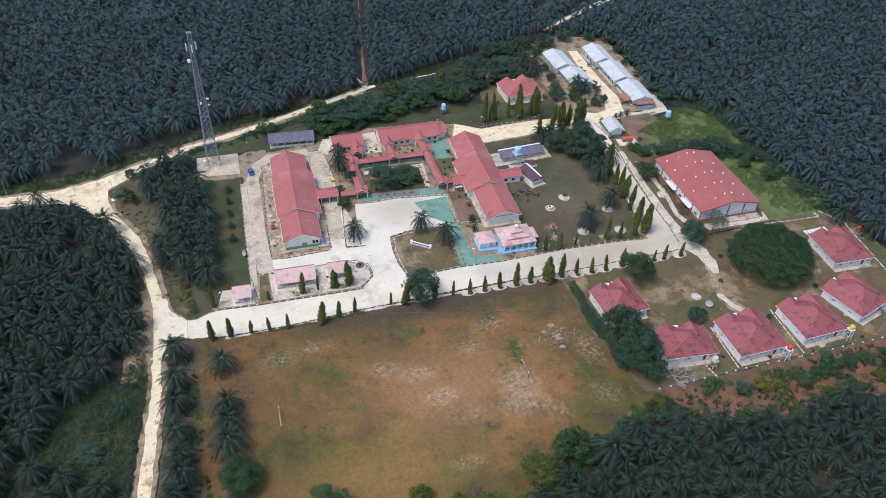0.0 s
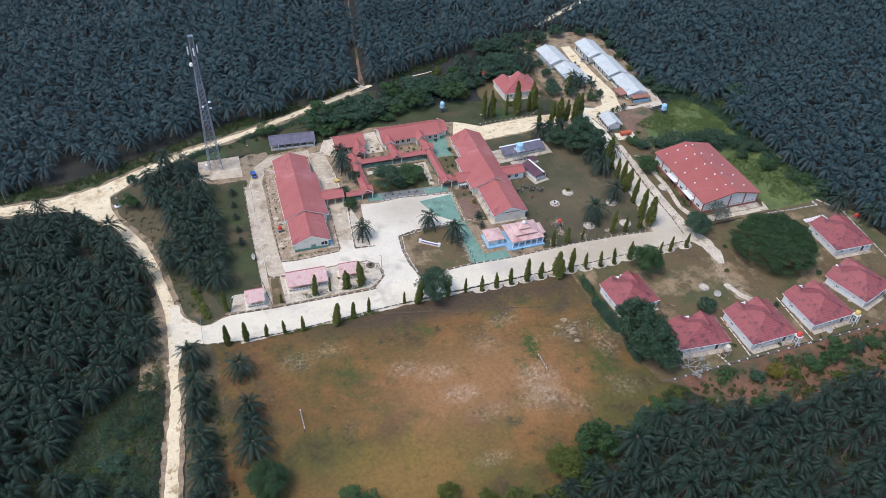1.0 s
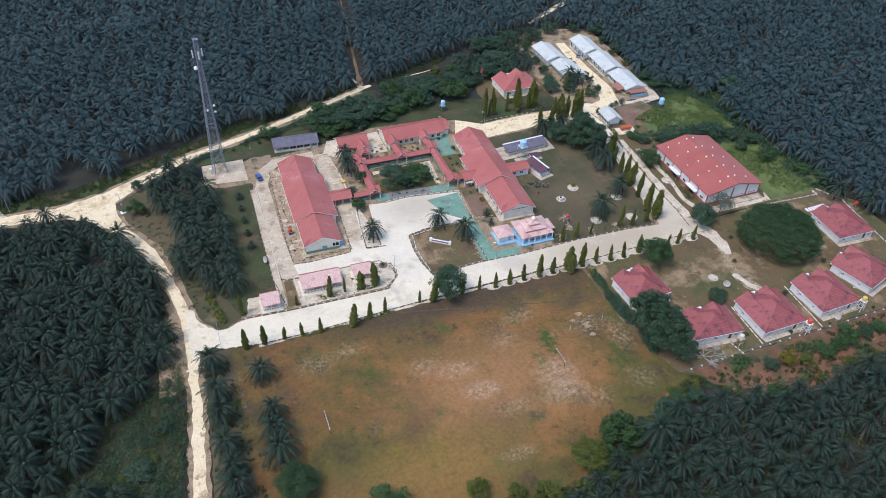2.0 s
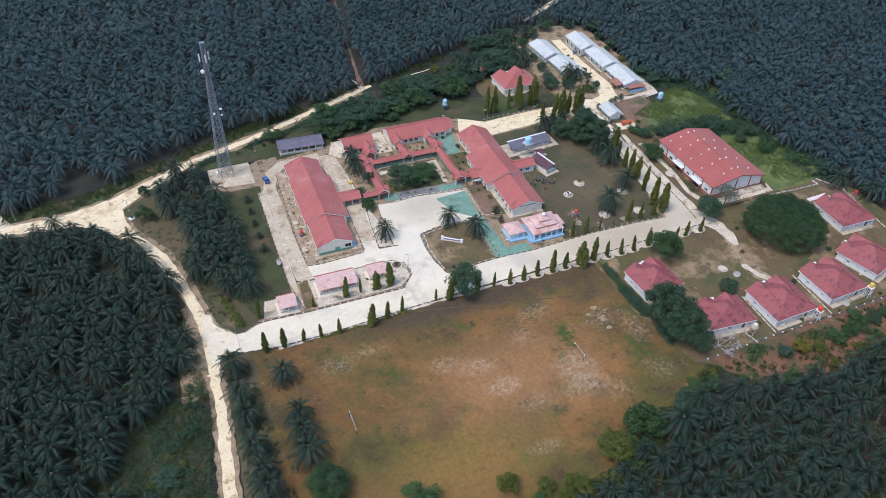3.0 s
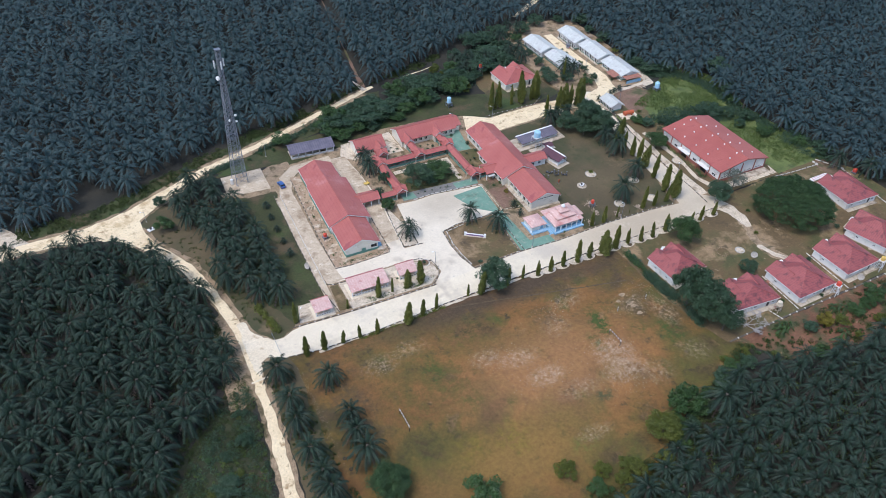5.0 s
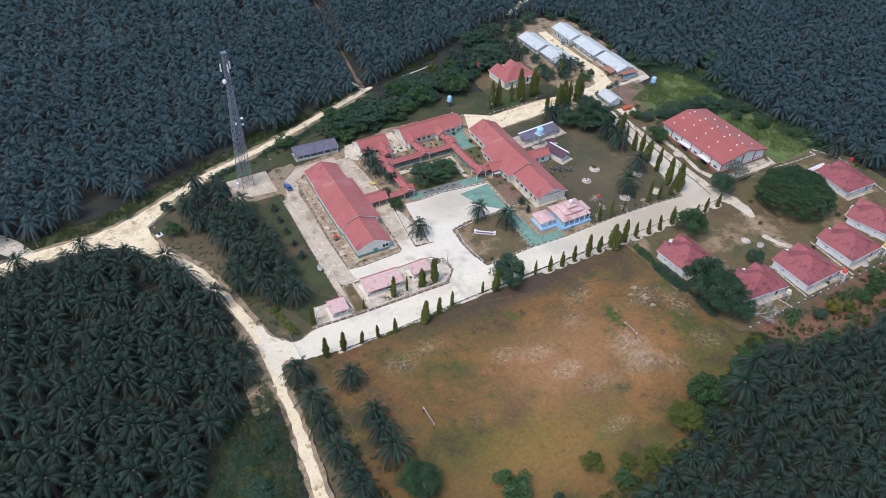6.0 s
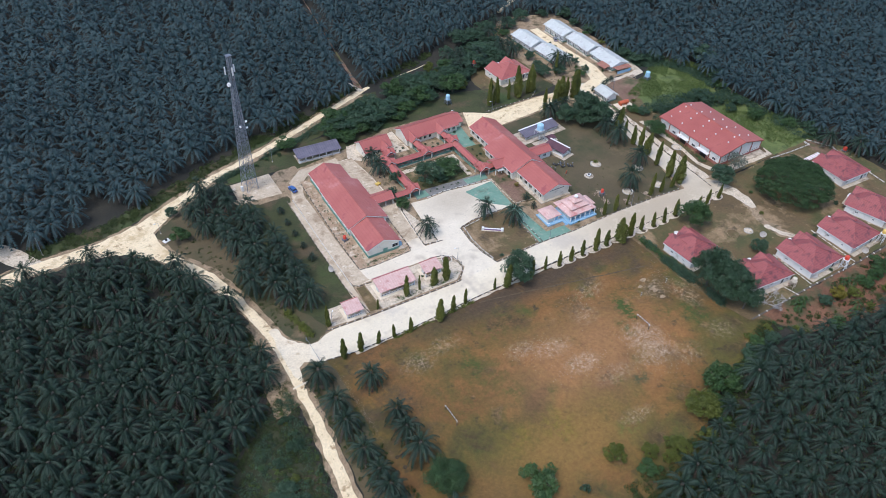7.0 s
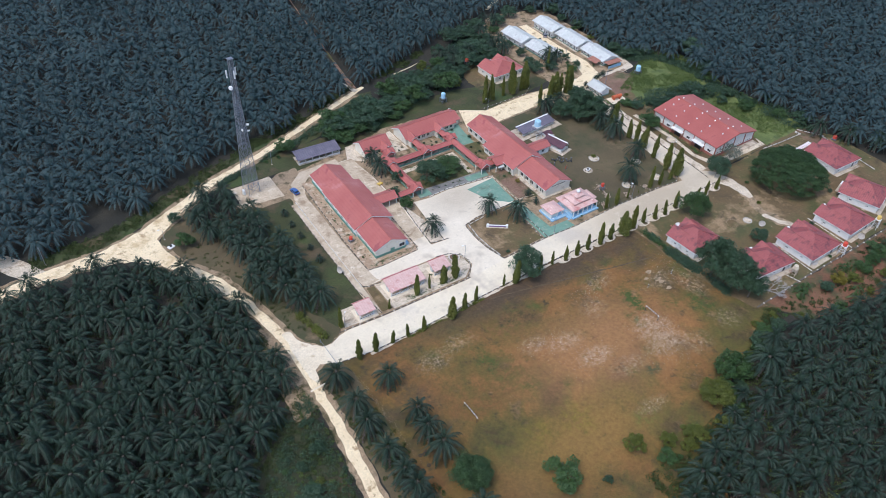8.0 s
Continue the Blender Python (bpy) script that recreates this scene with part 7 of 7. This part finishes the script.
FK = "dark weathered kerb with whitewashed joints"
kerb("kerb", [(-16, 48.4), (-0.6, 47.6)], FK)
kerb("kerb", [(0.6, 47.5), (30.6, 47.0), (34.6, 50.6), (36.0, 53.6), (35.6, 57.4), (32.6, 60.2), (29, 61.0)], FK)
kerb("kerb", [(47.0, 48.6), (64.4, 49.4), (79.4, 48.6), (102.6, 49.3), (121, 49), (130.6, 48.2), (133.4, 50.2), (134.6, 55)], FK)
kerb("kerb", [(-20.6, 38.0), (-11.8, 36.7), (5, 36.5), (29, 37.9), (55, 38.8), (78, 39.0), (98, 38.7), (119, 39.2), (143, 39.8)], FK)
kerb("kerb", [(46.9, 48.6), (45.4, 55), (45.0, 62), (45.8, 69.6), (52, 71.2), (66.4, 71.0), (64.9, 49.6)], FK)
kerb("kerb", [(46.9, 50.6), (46.2, 56), (46.0, 62), (47.0, 69.2), (54, 70.2)], FK, mats=("kerb_light", "kerb_dark"))
kerb("kerb", [(30.0, 68.0), (35.2, 67.2), (35.8, 76)], FK)
kerb("kerb", [(30.0, 68.0), (31.4, 80), (33.0, 91)], FK)
kerb("kerb", [(26.2, 92), (25.8, 82), (25.2, 70), (24.4, 67.6), (10, 67.0), (5.2, 67.6), (5.4, 84), (6.4, 104), (7.4, 120)], FK, mats=("kerb_dark", "sand"))
kerb("kerb", [(-0.4, 62), (0.0, 84), (0.8, 112)], "pale broken lane kerb", mats=("kerb_light", "sand"))
kerb("kerb", [(-0.8, 48.6), (-2.6, 62), (-2.2, 84), (-1.2, 113)], "rough drain edge with broken joints", mats=("kerb_dark", "sand"))
kerb("kerb", [(-0.2, 62.0), (1.6, 60.8), (4.6, 60.6)], FK)
kerb("kerb", [(44.2, 90.2), (52.6, 90.8), (71.0, 88.4)], FK, mats=("kerb_light", "kerb_dark"))
kerb("kerb", [(71.6, 88.0), (70.9, 71.6), (76.6, 71.0)], "yellowed low fence of kerb blocks", mats=("sand", "kerb_dark"))
kerb("kerb", [(66.8, 49.4), (67.6, 71.2)], FK)
kerb("kerb", [(143.4, 43.4), (144.2, 52.6), (144.6, 66), (145.8, 82), (147.4, 97), (148.8, 108)], FK)
kerb("kerb", [(96.8, 130), (103, 130.4), (122, 130.6), (128, 134.6)], FK)
kerb("kerb", [(147.2, 122), (149, 111), (150.6, 105.4)], FK)
kerb("drain", [(101.6, -13.2), (130, -12.7), (153, -12.9), (190, -12.5)], "long concrete drain with pale cross slabs", 3.2, 0.5, 0.5, 0.2, "drains", category="drain")
kerb("drain", [(132.4, 4.4), (131.8, -12.4)], "narrow drain between two houses", 2.0, 0.4, 0.35, 0.15, "drains", mats=("kerb_light", "kerb_dark"), category="drain")
kerb("drain", [(155.4, 6.6), (154.6, -12.4)], "narrow drain between two houses", 2.0, 0.4, 0.35, 0.15, "drains", mats=("kerb_light", "kerb_dark"), category="drain")
kerb("drain", [(122.6, -8.6), (123.6, -12.6)], "short drain to the fence line", 1.0, 0.3, 0.35, 0.15, "drains", mats=("kerb_light", "kerb_dark"), category="drain")
kerb("boundary_wall", [(201.4, 44.0), (190, 44.2), (178.6, 45.0)], "low pale boundary wall", 2.4, 0.5, 0.22, 0.4, "low walls", mats=("kerb_light", "kerb_dark"), category="wall")
kerb("boundary_wall", [(201.5, 46.2), (201.6, 43.8)], "low pale boundary wall end", 1.2, 0.3, 0.3, 0.7, "low walls", mats=("kerb_light", "kerb_dark"), category="wall")
kerb("boundary_wall", [(204, 47), (208.9, 38.6), (207.6, 26), (206, 12)], "low pale boundary wall", 2.4, 0.5, 0.22, 0.35, "low walls", mats=("kerb_light", "kerb_dark"), category="wall")


# tree pits: dark earth in a scalloped sandy verge
for i, x in enumerate((63.9, 68.9, 74.3, 79.8, 84.8, 90.4, 95.8, 101.4, 106.7, 111.6, 117.8, 129.9, 133.5, 140.2)):
    y = 36.9 - 0.4 * (x > 100) + 0.5 * (x > 115)
    ring8 = [(math.cos(a), math.sin(a)) for a in (k * 0.5236 for k in range(12))]
    sheet("sandy_scallop", [(x + 2.6 * c, y + 0.1 + 1.35 * s) for c, s in ring8], 0.0645 + 0.0005 * (i % 2), M["sand"], "rounded sandy edge round a tree pit", 0.7, seed=50.0 + i)
    sheet("tree_pit", [(x + 0.4 + 0.95 * c, y - 0.2 + 0.7 * s) for c, s in ring8], 0.075, M["ditch"], "dark round earth pit under a mast tree", 0.12, seed=70.0 + i)

# ---- goals with black and white crossbars ----
def goal(x, y, turn, w=6.0, h=2.3):
    g = thing("goal", x, y, 0, turn, "football goal painted in black and white bands", "goal", "goals")
    for s in (-1, 1):
        for i in range(4):
            part("post_band", Geo().tube((s * w / 2, 0, h * i / 4), (s * w / 2, 0, h * (i + 1) / 4), 0.09, 0.09, 7), M["white" if i == 3 else "black"], g)
    n = 11
    for i in range(n):
        part("crossbar_band", Geo().tube((-w / 2 + w * i / n, 0, h), (-w / 2 + w * (i + 1) / n, 0, h), 0.10, 0.10, 7), M["black" if i % 2 else "white"], g)


goal(0.0, 2.8, 90)
goal(69.8, 2.6, 92, 5.2)
for x, y in ((78.1, 12.1), (89.8, 12.8)):
    g = thing("goal_post", x, y, 0, 0, "lone football post in black and white bands", "goal", "lone posts")
    for i in range(5):
        part("post_band", Geo().tube((0, 0, 0.36 * i), (0, 0, 0.36 * (i + 1)), 0.09, 0.09, 7), M["black" if i % 2 else "white"], g)

# ---- cars and motorbikes ----
def car(x, y, turn, paint, label):
    c = thing("car", x, y, 0.03, turn, label, "car")
    body = Geo().prism([(-2.1, 0.35), (2.1, 0.35), (2.15, 0.8), (1.9, 0.95), (1.1, 1.0), (-1.9, 1.05), (-2.15, 0.85)], -0.85, 0.85, "y")
    part("body", body, M[paint], c)
    cab = part("cabin", Geo().prism([(-1.75, 1.0), (1.15, 0.98), (0.5, 1.5), (-1.35, 1.55)], -0.76, 0.76, "y"), M["glass"], c, "dark glass cabin")
    part("roof", Geo().prism([(-1.4, 1.52), (0.55, 1.48), (0.45, 1.58), (-1.25, 1.62)], -0.74, 0.74, "y"), M[paint], cab)
    for wx in (-1.35, 1.35):
        for wy in (-0.8, 0.8):
            w = part("wheel", Geo().tube((wx, wy - 0.11, 0.33), (wx, wy + 0.11, 0.33), 0.33, 0.33, 12), M["black"], c)
            part("rim", Geo().tube((wx, wy * 1.15 - 0.03, 0.33), (wx, wy * 1.15 + 0.03, 0.33), 0.2, 0.2, 10), M["steel"], w)
    for wy in (-0.6, 0.6):
        part("headlight", Geo().box(2.08, wy - 0.2, 0.66, 2.17, wy + 0.2, 0.82), M["white"], c, "clear headlight")
        part("tail_light", Geo().box(-2.17, wy - 0.15, 0.7, -2.1, wy + 0.15, 0.9), M["tank_red"], c, "red tail light")
    return c


car(3.2, 118.2, 98, "car_blue", "small blue car parked at the lane's head")
car(167.0, 170.6, 60, "steel", "silver car parked beside the row houses")

bike = thing("motorbike", 96.0, 82.6, 0.03, 40, "parked dark motorbike on the trodden yard", "motorbike", "parked motorbikes")
for wx in (-0.62, 0.62):
    w = part("wheel", Geo().tube((wx, -0.05, 0.28), (wx, 0.05, 0.28), 0.28, 0.28, 12), M["black"], bike)
    part("hub", Geo().tube((wx, -0.07, 0.28), (wx, 0.07, 0.28), 0.09, 0.09, 8), M["steel"], w)
part("body", Geo().prism([(-0.7, 0.55), (0.3, 0.4), (0.6, 0.6), (0.55, 0.95), (0.3, 0.8), (-0.75, 0.78)], -0.14, 0.14, "y"), M["steel"], bike)
part("seat", Geo().box(-0.72, -0.15, 0.76, 0.15, 0.15, 0.88), M["black"], bike)
part("handlebar", Geo().tube((0.5, -0.36, 1.0), (0.5, 0.36, 1.0), 0.035, 0.035, 6), M["steel"], bike)
part("fork", Geo().tube((0.5, 0, 1.0), (0.64, 0, 0.28), 0.05, 0.04, 6), M["steel"], bike)
for i, (x, y, a) in enumerate(((97.2, 81.4, 55), (98.8, 84.0, 120), (99.8, 83.2, 20), (100.6, 82.2, 75), (101.8, 83.6, 95), (102.6, 82.4, 60), (103.2, 81.0, 70), (104.0, 79.8, 130), (101.2, 81.0, 10), (105.2, 80.6, 50))):
    copy_thing(bike, pose(x, y, 0.03, 0, 0, a))

# ---- odds and ends in the grounds ----
ban = thing("banner_stand", 99.4, 77.2, 0, 30, "small orange banner on a stand", "banner")
part("cloth", Geo().prism([(-0.7, 0.3), (0.7, 0.3), (0.6, 1.5), (-0.6, 1.5)], -0.04, 0.04, "y"), M["orange"], ban)
for s in (-0.6, 0.6):
    part("foot", Geo().box(s - 0.05, -0.4, 0, s + 0.05, 0.4, 0.3), M["steel"], ban)
pad = thing("grass_cutter", 106.3, 71.8, 0, 25, "white wheeled grass cutter on a pale round pad", "machine")
part("pad", Geo().lathe(0, 0, [(1.9, 0), (1.8, 0.12), (0.1, 0.14)], 18), M["oldcrete"], pad, "pale round concrete pad")
part("deck", Geo().box(-0.9, -0.6, 0.4, 0.9, 0.6, 0.75), M["white"], pad)
part("seat", Geo().box(-0.6, -0.3, 0.75, -0.1, 0.3, 1.3), M["black"], pad)
for wx in (-0.7, 0.7):
    for wy in (-0.62, 0.62):
        part("wheel", Geo().tube((wx, wy - 0.1, 0.3), (wx, wy + 0.1, 0.3), 0.28, 0.28, 10), M["black"], pad)
sgn = thing("monument_sign", 54.9, 62.9, 0, -35, "long low monument with white capped ends and violet panel", "monument")
part("base", Geo().box(-3.9, -0.7, 0, 3.9, 0.9, 0.22), M["oldcrete"], sgn, "pale plinth edge")
part("panel", Geo().box(-3.2, -0.16, 0.2, 3.2, 0.16, 0.8), M["purple"], sgn, "violet panel")
part("cap", Geo().box(-3.3, -0.22, 0.8, 3.3, 0.22, 0.95), M["white"], sgn)
for s in (-1, 1):
    part("end_pillar", Geo().box(s * 3.4 - 0.4, -0.4, 0.2, s * 3.4 + 0.4, 0.4, 1.25), M["white"], sgn)
dish = thing("satellite_dish", -3.2, 71.4, 0, 20, "big pale satellite dish on a short mast", "dish")
part("mast", Geo().tube((0, 0, 0), (0, 0, 1.1), 0.07, 0.06), M["steel"], dish)
d = Geo()
for j, (r0, r1, z0, z1) in enumerate(((0.02, 0.5, 0.0, 0.06), (0.5, 0.9, 0.06, 0.2), (0.9, 1.2, 0.2, 0.38))):
    for i in range(18):
        a0, a1 = 2 * math.pi * i / 18, 2 * math.pi * (i + 1) / 18
        d.face([(0.2 - z * 0.9 + 0.35 * r * math.sin(a), r * math.cos(a), 1.25 + r * math.sin(a) * 0.85 + z * 0.5) for r, a, z in ((r0, a0, z0), (r1, a0, z1), (r1, a1, z1), (r0, a1, z0))])
part("bowl", d, M["stone"], dish, "pale mesh bowl")
part("feed_arm", Geo().tube((0.1, 0, 1.3), (-0.9, 0, 1.9), 0.03), M["steel"], dish)
for x, y in ((128.6, 2.6), (134.8, -10.4), (161.4, -11.0), (136.6, 12.8)):
    s = copy_thing(dish, pose(x, y, 0, 0, 0, random.uniform(0, 360)))
    s["label"] = "weathered satellite dish standing in the yard"
slab = thing("fuel_tank", 154.6, 105.6, 0, -6, "rusty orange tank on saddles over a pale slab", "tank")
part("slab", Geo().box(-4.2, -2.6, 0, 4.0, 2.4, 0.2), M["concrete"], slab, "pale concrete slab")
part("vessel", Geo().tube((-2.4, 0.4, 1.5), (2.2, 0.4, 1.5), 0.85, 0.85, 14), M["orange"], slab)
for x in (-1.6, 1.4):
    part("saddle", Geo().box(x - 0.2, -0.3, 0.2, x + 0.2, 1.1, 0.9), M["orange"], slab)
part("manhole", Geo().tube((0, 0.4, 2.3), (0, 0.4, 2.6), 0.3, 0.3, 10), M["orange"], slab)
let = thing("letter_row", 195.5, 37.2, 0, 2, "row of low white and red letter blocks", "sign")
for i in range(7):
    part("letter_bar", Geo().box(-4.6 + i * 1.35, -0.9, 0, -3.75 + i * 1.35, 0.9, 0.45), M["white"], let, "white block bar")
    if i < 6:
        part("divider_bar", Geo().box(-3.7 + i * 1.35, -0.8, 0, -3.3 + i * 1.35, 0.8, 0.25), M["tank_red"], let, "red block bar")


def ring(x, y, r, label, fill="dirt", rim="kerb_light"):
    t = thing("planting_ring", x, y, 0, 0, label, "planter", "planting rings")
    n = 18
    for i in range(n):
        a = 2 * math.pi * i / n
        part("rim_stone", Geo().box(r * math.cos(a) - 0.17, r * math.sin(a) - 0.17, 0, r * math.cos(a) + 0.17, r * math.sin(a) + 0.17, 0.26), M[rim], t)
    part("bed", Geo().lathe(0, 0, [(r, 0), (r * 0.9, 0.12), (0.05, 0.2)], 16), M[fill], t, "filled bed")
    return t


ring(32.8, 57.9, 1.7, "round kerbed flower bed with shrubs")
ring(135.0, 17.6, 1.5, "pale flat ring on the lawn", "sand", "stone")
ring(129.0, 19.4, 2.2, "stone ring round a small shrub", "lawn", "verge")
ring(126.0, 54.4, 2.0, "ring of white stones with a small plant", "sand", "stone")
ring(112.6, 56.6, 1.9, "pale ring round a palm foot", "sand", "stone")
ring(126.8, 66.4, 1.9, "pale ring round a palm foot", "sand", "stone")
ring(113.8, 76.6, 2.0, "pale ring round a low shrub", "sand", "stone")
ring(151.2, 69.6, 2.0, "stone ring with a small dark plant", "sand", "stone")


def pole(x, y, h, label, lamp=False):
    p = thing("street_pole", x, y, 0, random.uniform(0, 360), label, "pole")
    part("shaft", Geo().tube((0, 0, 0), (0, 0, h), 0.09, 0.05, 7), M["steel"], p)
    part("foot", Geo().box(-0.25, -0.25, 0, 0.25, 0.25, 0.2), M["oldcrete"], p)
    arm = part("arm", Geo().tube((0, 0, h - 0.1), (1.1, 0, h + 0.2), 0.05, 0.04, 6), M["steel"], p)
    if lamp:
        part("lamp_head", Geo().box(0.8, -0.14, h + 0.12, 1.5, 0.14, h + 0.28), M["white"], arm, "white lamp head")
    return p


for x, y, h in ((70.2, 49.8, 6.0), (108.2, 49.8, 6.0), (36.2, 56.4, 5.0), (99.4, 128.4, 5.5), (80.6, 129.6, 6), (-12.8, 50.6, 4.0), (-45.6, 117.4, 4.5), (145.6, 42.0, 5.0), (145.0, 62.4, 4.5)):
    pole(x, y, h, "slim grey lamp pole beside the paving", True)
for x, y, h in ((158.4, 117.4, 8.5), (163.2, 150, 7.5), (-82, 125, 8), (3.6, 139, 6)):
    pole(x, y, h, "tall grey service pole")

wb = thing("marker_slab", -45.0, 112.6, 0, 20, "small white slab with a dark stump", "slab")
part("slab", Geo().box(-1.1, -0.8, 0, 1.1, 0.8, 0.25), M["white"], wb)
part("stump", Geo().lathe(0, 0.1, [(0.4, 0.25), (0.45, 0.7), (0.25, 1.0)], 9), M["black"], wb)
bn = thing("garden_bench", 32.3, 106.2, 0, 15, "yellow play frame by the service lane", "bench")
part("deck", Geo().box(-0.9, -0.7, 0.5, 0.9, 0.7, 0.7), M["tank_yellow"], bn)
for sx in (-0.8, 0.8):
    for sy in (-0.6, 0.6):
        part("leg", Geo().box(sx - 0.08, sy - 0.08, 0, sx + 0.08, sy + 0.08, 1.1), M["tank_yellow"], bn)
gt = thing("road_barrier", -22.4, 43.0, 0, 90, "thin swing barrier across the drive mouth", "barrier")
part("boom", Geo().tube((-5.2, 0, 1.0), (5.0, 0, 1.0), 0.06, 0.05, 6), M["steel"], gt)
for s in (-5.2, 5.0):
    part("post", Geo().box(s - 0.12, -0.12, 0, s + 0.12, 0.12, 1.3), M["steel"], gt)
br = thing("culvert_slab", -30.6, 33.4, 0, 4, "pale slab bridge over a roadside drain", "slab")
part("slab", Geo().box(-2.4, -0.25, 0.0, 2.4, 0.25, 0.14), M["concrete"], br)


def tyre(x, y):
    t = Geo()
    n, m = 14, 6
    k = []
    for i in range(n):
        a = 2 * math.pi * i / n
        for j in range(m):
            b = 2 * math.pi * j / m
            r = 0.38 + 0.13 * math.cos(b)
            k.append((r * math.cos(a), r * math.sin(a), 0.13 + 0.13 * math.sin(b)))
    t.v = k
    t.f = [(i * m + j, ((i + 1) % n) * m + j, ((i + 1) % n) * m + (j + 1) % m, i * m + (j + 1) % m) for i in range(n) for j in range(m)]
    ob = tagged(new("tyre", t.mesh("tyre", M["black"])), "old black tyre lying on bare earth", "tyre", "old tyres")
    ob.matrix_basis = pose(x, y, 0.04)


for x, y in ((-18.5, -0.6), (-17.4, -0.8), (-16.5, -0.5), (-18.2, -4.2)):
    tyre(x, y)

# laundry rails, crates and rubble behind the houses
for x, y, n in ((102.4, 60.4, 160), (101.4, 56.0, 60), (84, 17, 0), (184.5, 176, 120), (118, 52, 60), (108, 51.6, 70), (96.6, 52, 60), (113.2, -8.0, 40), (181, 162, 160), (176, 124, 60)):
    if n:
        g = Geo()
        rr = random.Random(int(x * 7))
        for _ in range(n):
            a, q, s = rr.uniform(0, 6.28), abs(rr.gauss(0, 0.95)), rr.uniform(0.08, 0.26)
            px, py = q * math.cos(a), q * math.sin(a)
            z = max(0, 0.5 - q * 0.2) * rr.random()
            g.prism([(px - s, py - s * 0.6), (px + s * 0.7, py - s), (px + s, py + s * 0.5), (px - s * 0.5, py + s)], z, z + s)
        ob = tagged(new("rubble_heap", g.mesh("rubble_heap", M["chips"])), "heap of pale broken stones", "rubble", kind="stuff")
        ob.matrix_basis = pose(x, y, 0.05)
for x, y, r, s in ((83.9, 17.4, 1.6, 1), (84, 13.5, 1.9, 2), (84.2, 11.9, 1.5, 3), (84.2, 8.5, 1.4, 4), (81.1, 15.5, 1.2, 5), (87.1, 15.4, 0.9, 6)):
    sheet("bare_spot", [(x + 0.72 * r * math.cos(a) * (1 + 0.3 * math.sin(a * 3 + s)), y + 0.5 * r * math.sin(a)) for a in [i * 0.5236 for i in range(12)]], 0.056 + 0.004 * s, M["verge"], "pale bare sandy spot in the field", 0.4, seed=s)

# banana clumps in the gardens
V, F = fronds(np.random.default_rng(3), 11, 6, 2.6, 1.6, 0.9, (80, 0), 0.75)
ba = thing("banana_plant", 120.5, -15.4, 0, 0, "banana plant with torn broad leaves", "plant", "banana plants")
part("stem", Geo().tube((0, 0, 0), (0, 0, 1.7), 0.16, 0.1, 7), M["leaf_light"], ba)
part("leaves", array_mesh("leaves", V, F, M["leaf_mid"]), None, ba)
for x, y in ((122, -16.4), (142, -17.4), (136, -26), (118.6, -17), (144, -18.6), (160, -24), (176, -24), (131.5, -28)):
    copy_thing(ba, pose(x, y, 0, 0, 0, random.uniform(0, 360)))

# pots, crates and paving slabs round the houses
def crate(x, y, w, d, h, turn, material, label, name="crate"):
    c = thing(name, x, y, 0.04, turn, label, name.replace("_", " "))
    g = Geo()
    for i in range(4):
        g.box(-w / 2, -d / 2 + i * d / 4 + 0.02, 0.05, w / 2, -d / 2 + (i + 1) * d / 4 - 0.02, h)
    part("body", g, M[material], c)
    part("rim", Geo().box(-w / 2 - 0.04, -d / 2 - 0.04, h, w / 2 + 0.04, d / 2 + 0.04, h + 0.06), M[material], c)
    return c


crng = random.Random(4)
for hx, hy in ((107.6, 20.6), (119.6, -1.4), (140.6, -2.2), (163.7, -1.2), (185.8, 4.2), (196.3, 26.0), (124.4, 152.2)):
    for _ in range(4):
        a = crng.uniform(0, 6.28)
        x, y = hx + 9.6 * math.cos(a), hy + 8.6 * math.sin(a) * (1.1 if math.sin(a) > 0 else 1.0)
        if crng.random() < 0.5:
            crate(x, y, crng.uniform(0.6, 1.6), crng.uniform(0.5, 1.1), crng.uniform(0.3, 0.8), crng.uniform(0, 180), crng.choice(["wall", "oldcrete", "rust", "kerb_dark"]), "weathered crate standing beside the house")
        else:
            s = thing("paving_slab", x, y, 0.04, crng.uniform(0, 90), "pale loose paving slab on the lawn", "slab", "loose slabs")
            part("slab", Geo().box(-crng.uniform(0.6, 1.4), -0.6, 0, crng.uniform(0.6, 1.4), 0.6, 0.12), M["oldcrete"], s)

# pale stones and chips strewn over the worn field and the lanes
for cx, cy, rx, ry, n, sd in ((66, -1, 7, 6, 520, 1), (66, -10, 9, 6, 480, 2), (42, 0, 9, 5, 300, 3), (59, 21, 7, 4, 80, 4), (36, 11, 9, 5, 220, 5), (90, 14, 8, 7, 200, 6), (8.6, 92, 1.2, 22, 240, 7), (-8, 125.6, 7, 6, 260, 8), (-19.4, 18, 0.9, 16, 160, 10)):
    g = Geo()
    rr = random.Random(sd)
    for _ in range(n * 3 // 2):
        px, py, s = rr.gauss(0, 0.5) * rx, rr.gauss(0, 0.5) * ry, rr.uniform(0.03, 0.08)
        t = rr.uniform(0, 3)
        g.prism([(px + s * math.cos(t + a) * rr.uniform(0.7, 1.2), py + s * math.sin(t + a)) for a in (0, 1.5, 3.0, 4.5)], 0, 0.03 + s * 0.3)
    ob = tagged(new("loose_stones", g.mesh("loose_stones", M["chips"])), "pale stones and chips strewn over bare earth", "stones", kind="stuff")
    ob.matrix_basis = pose(cx, cy, 0.06)
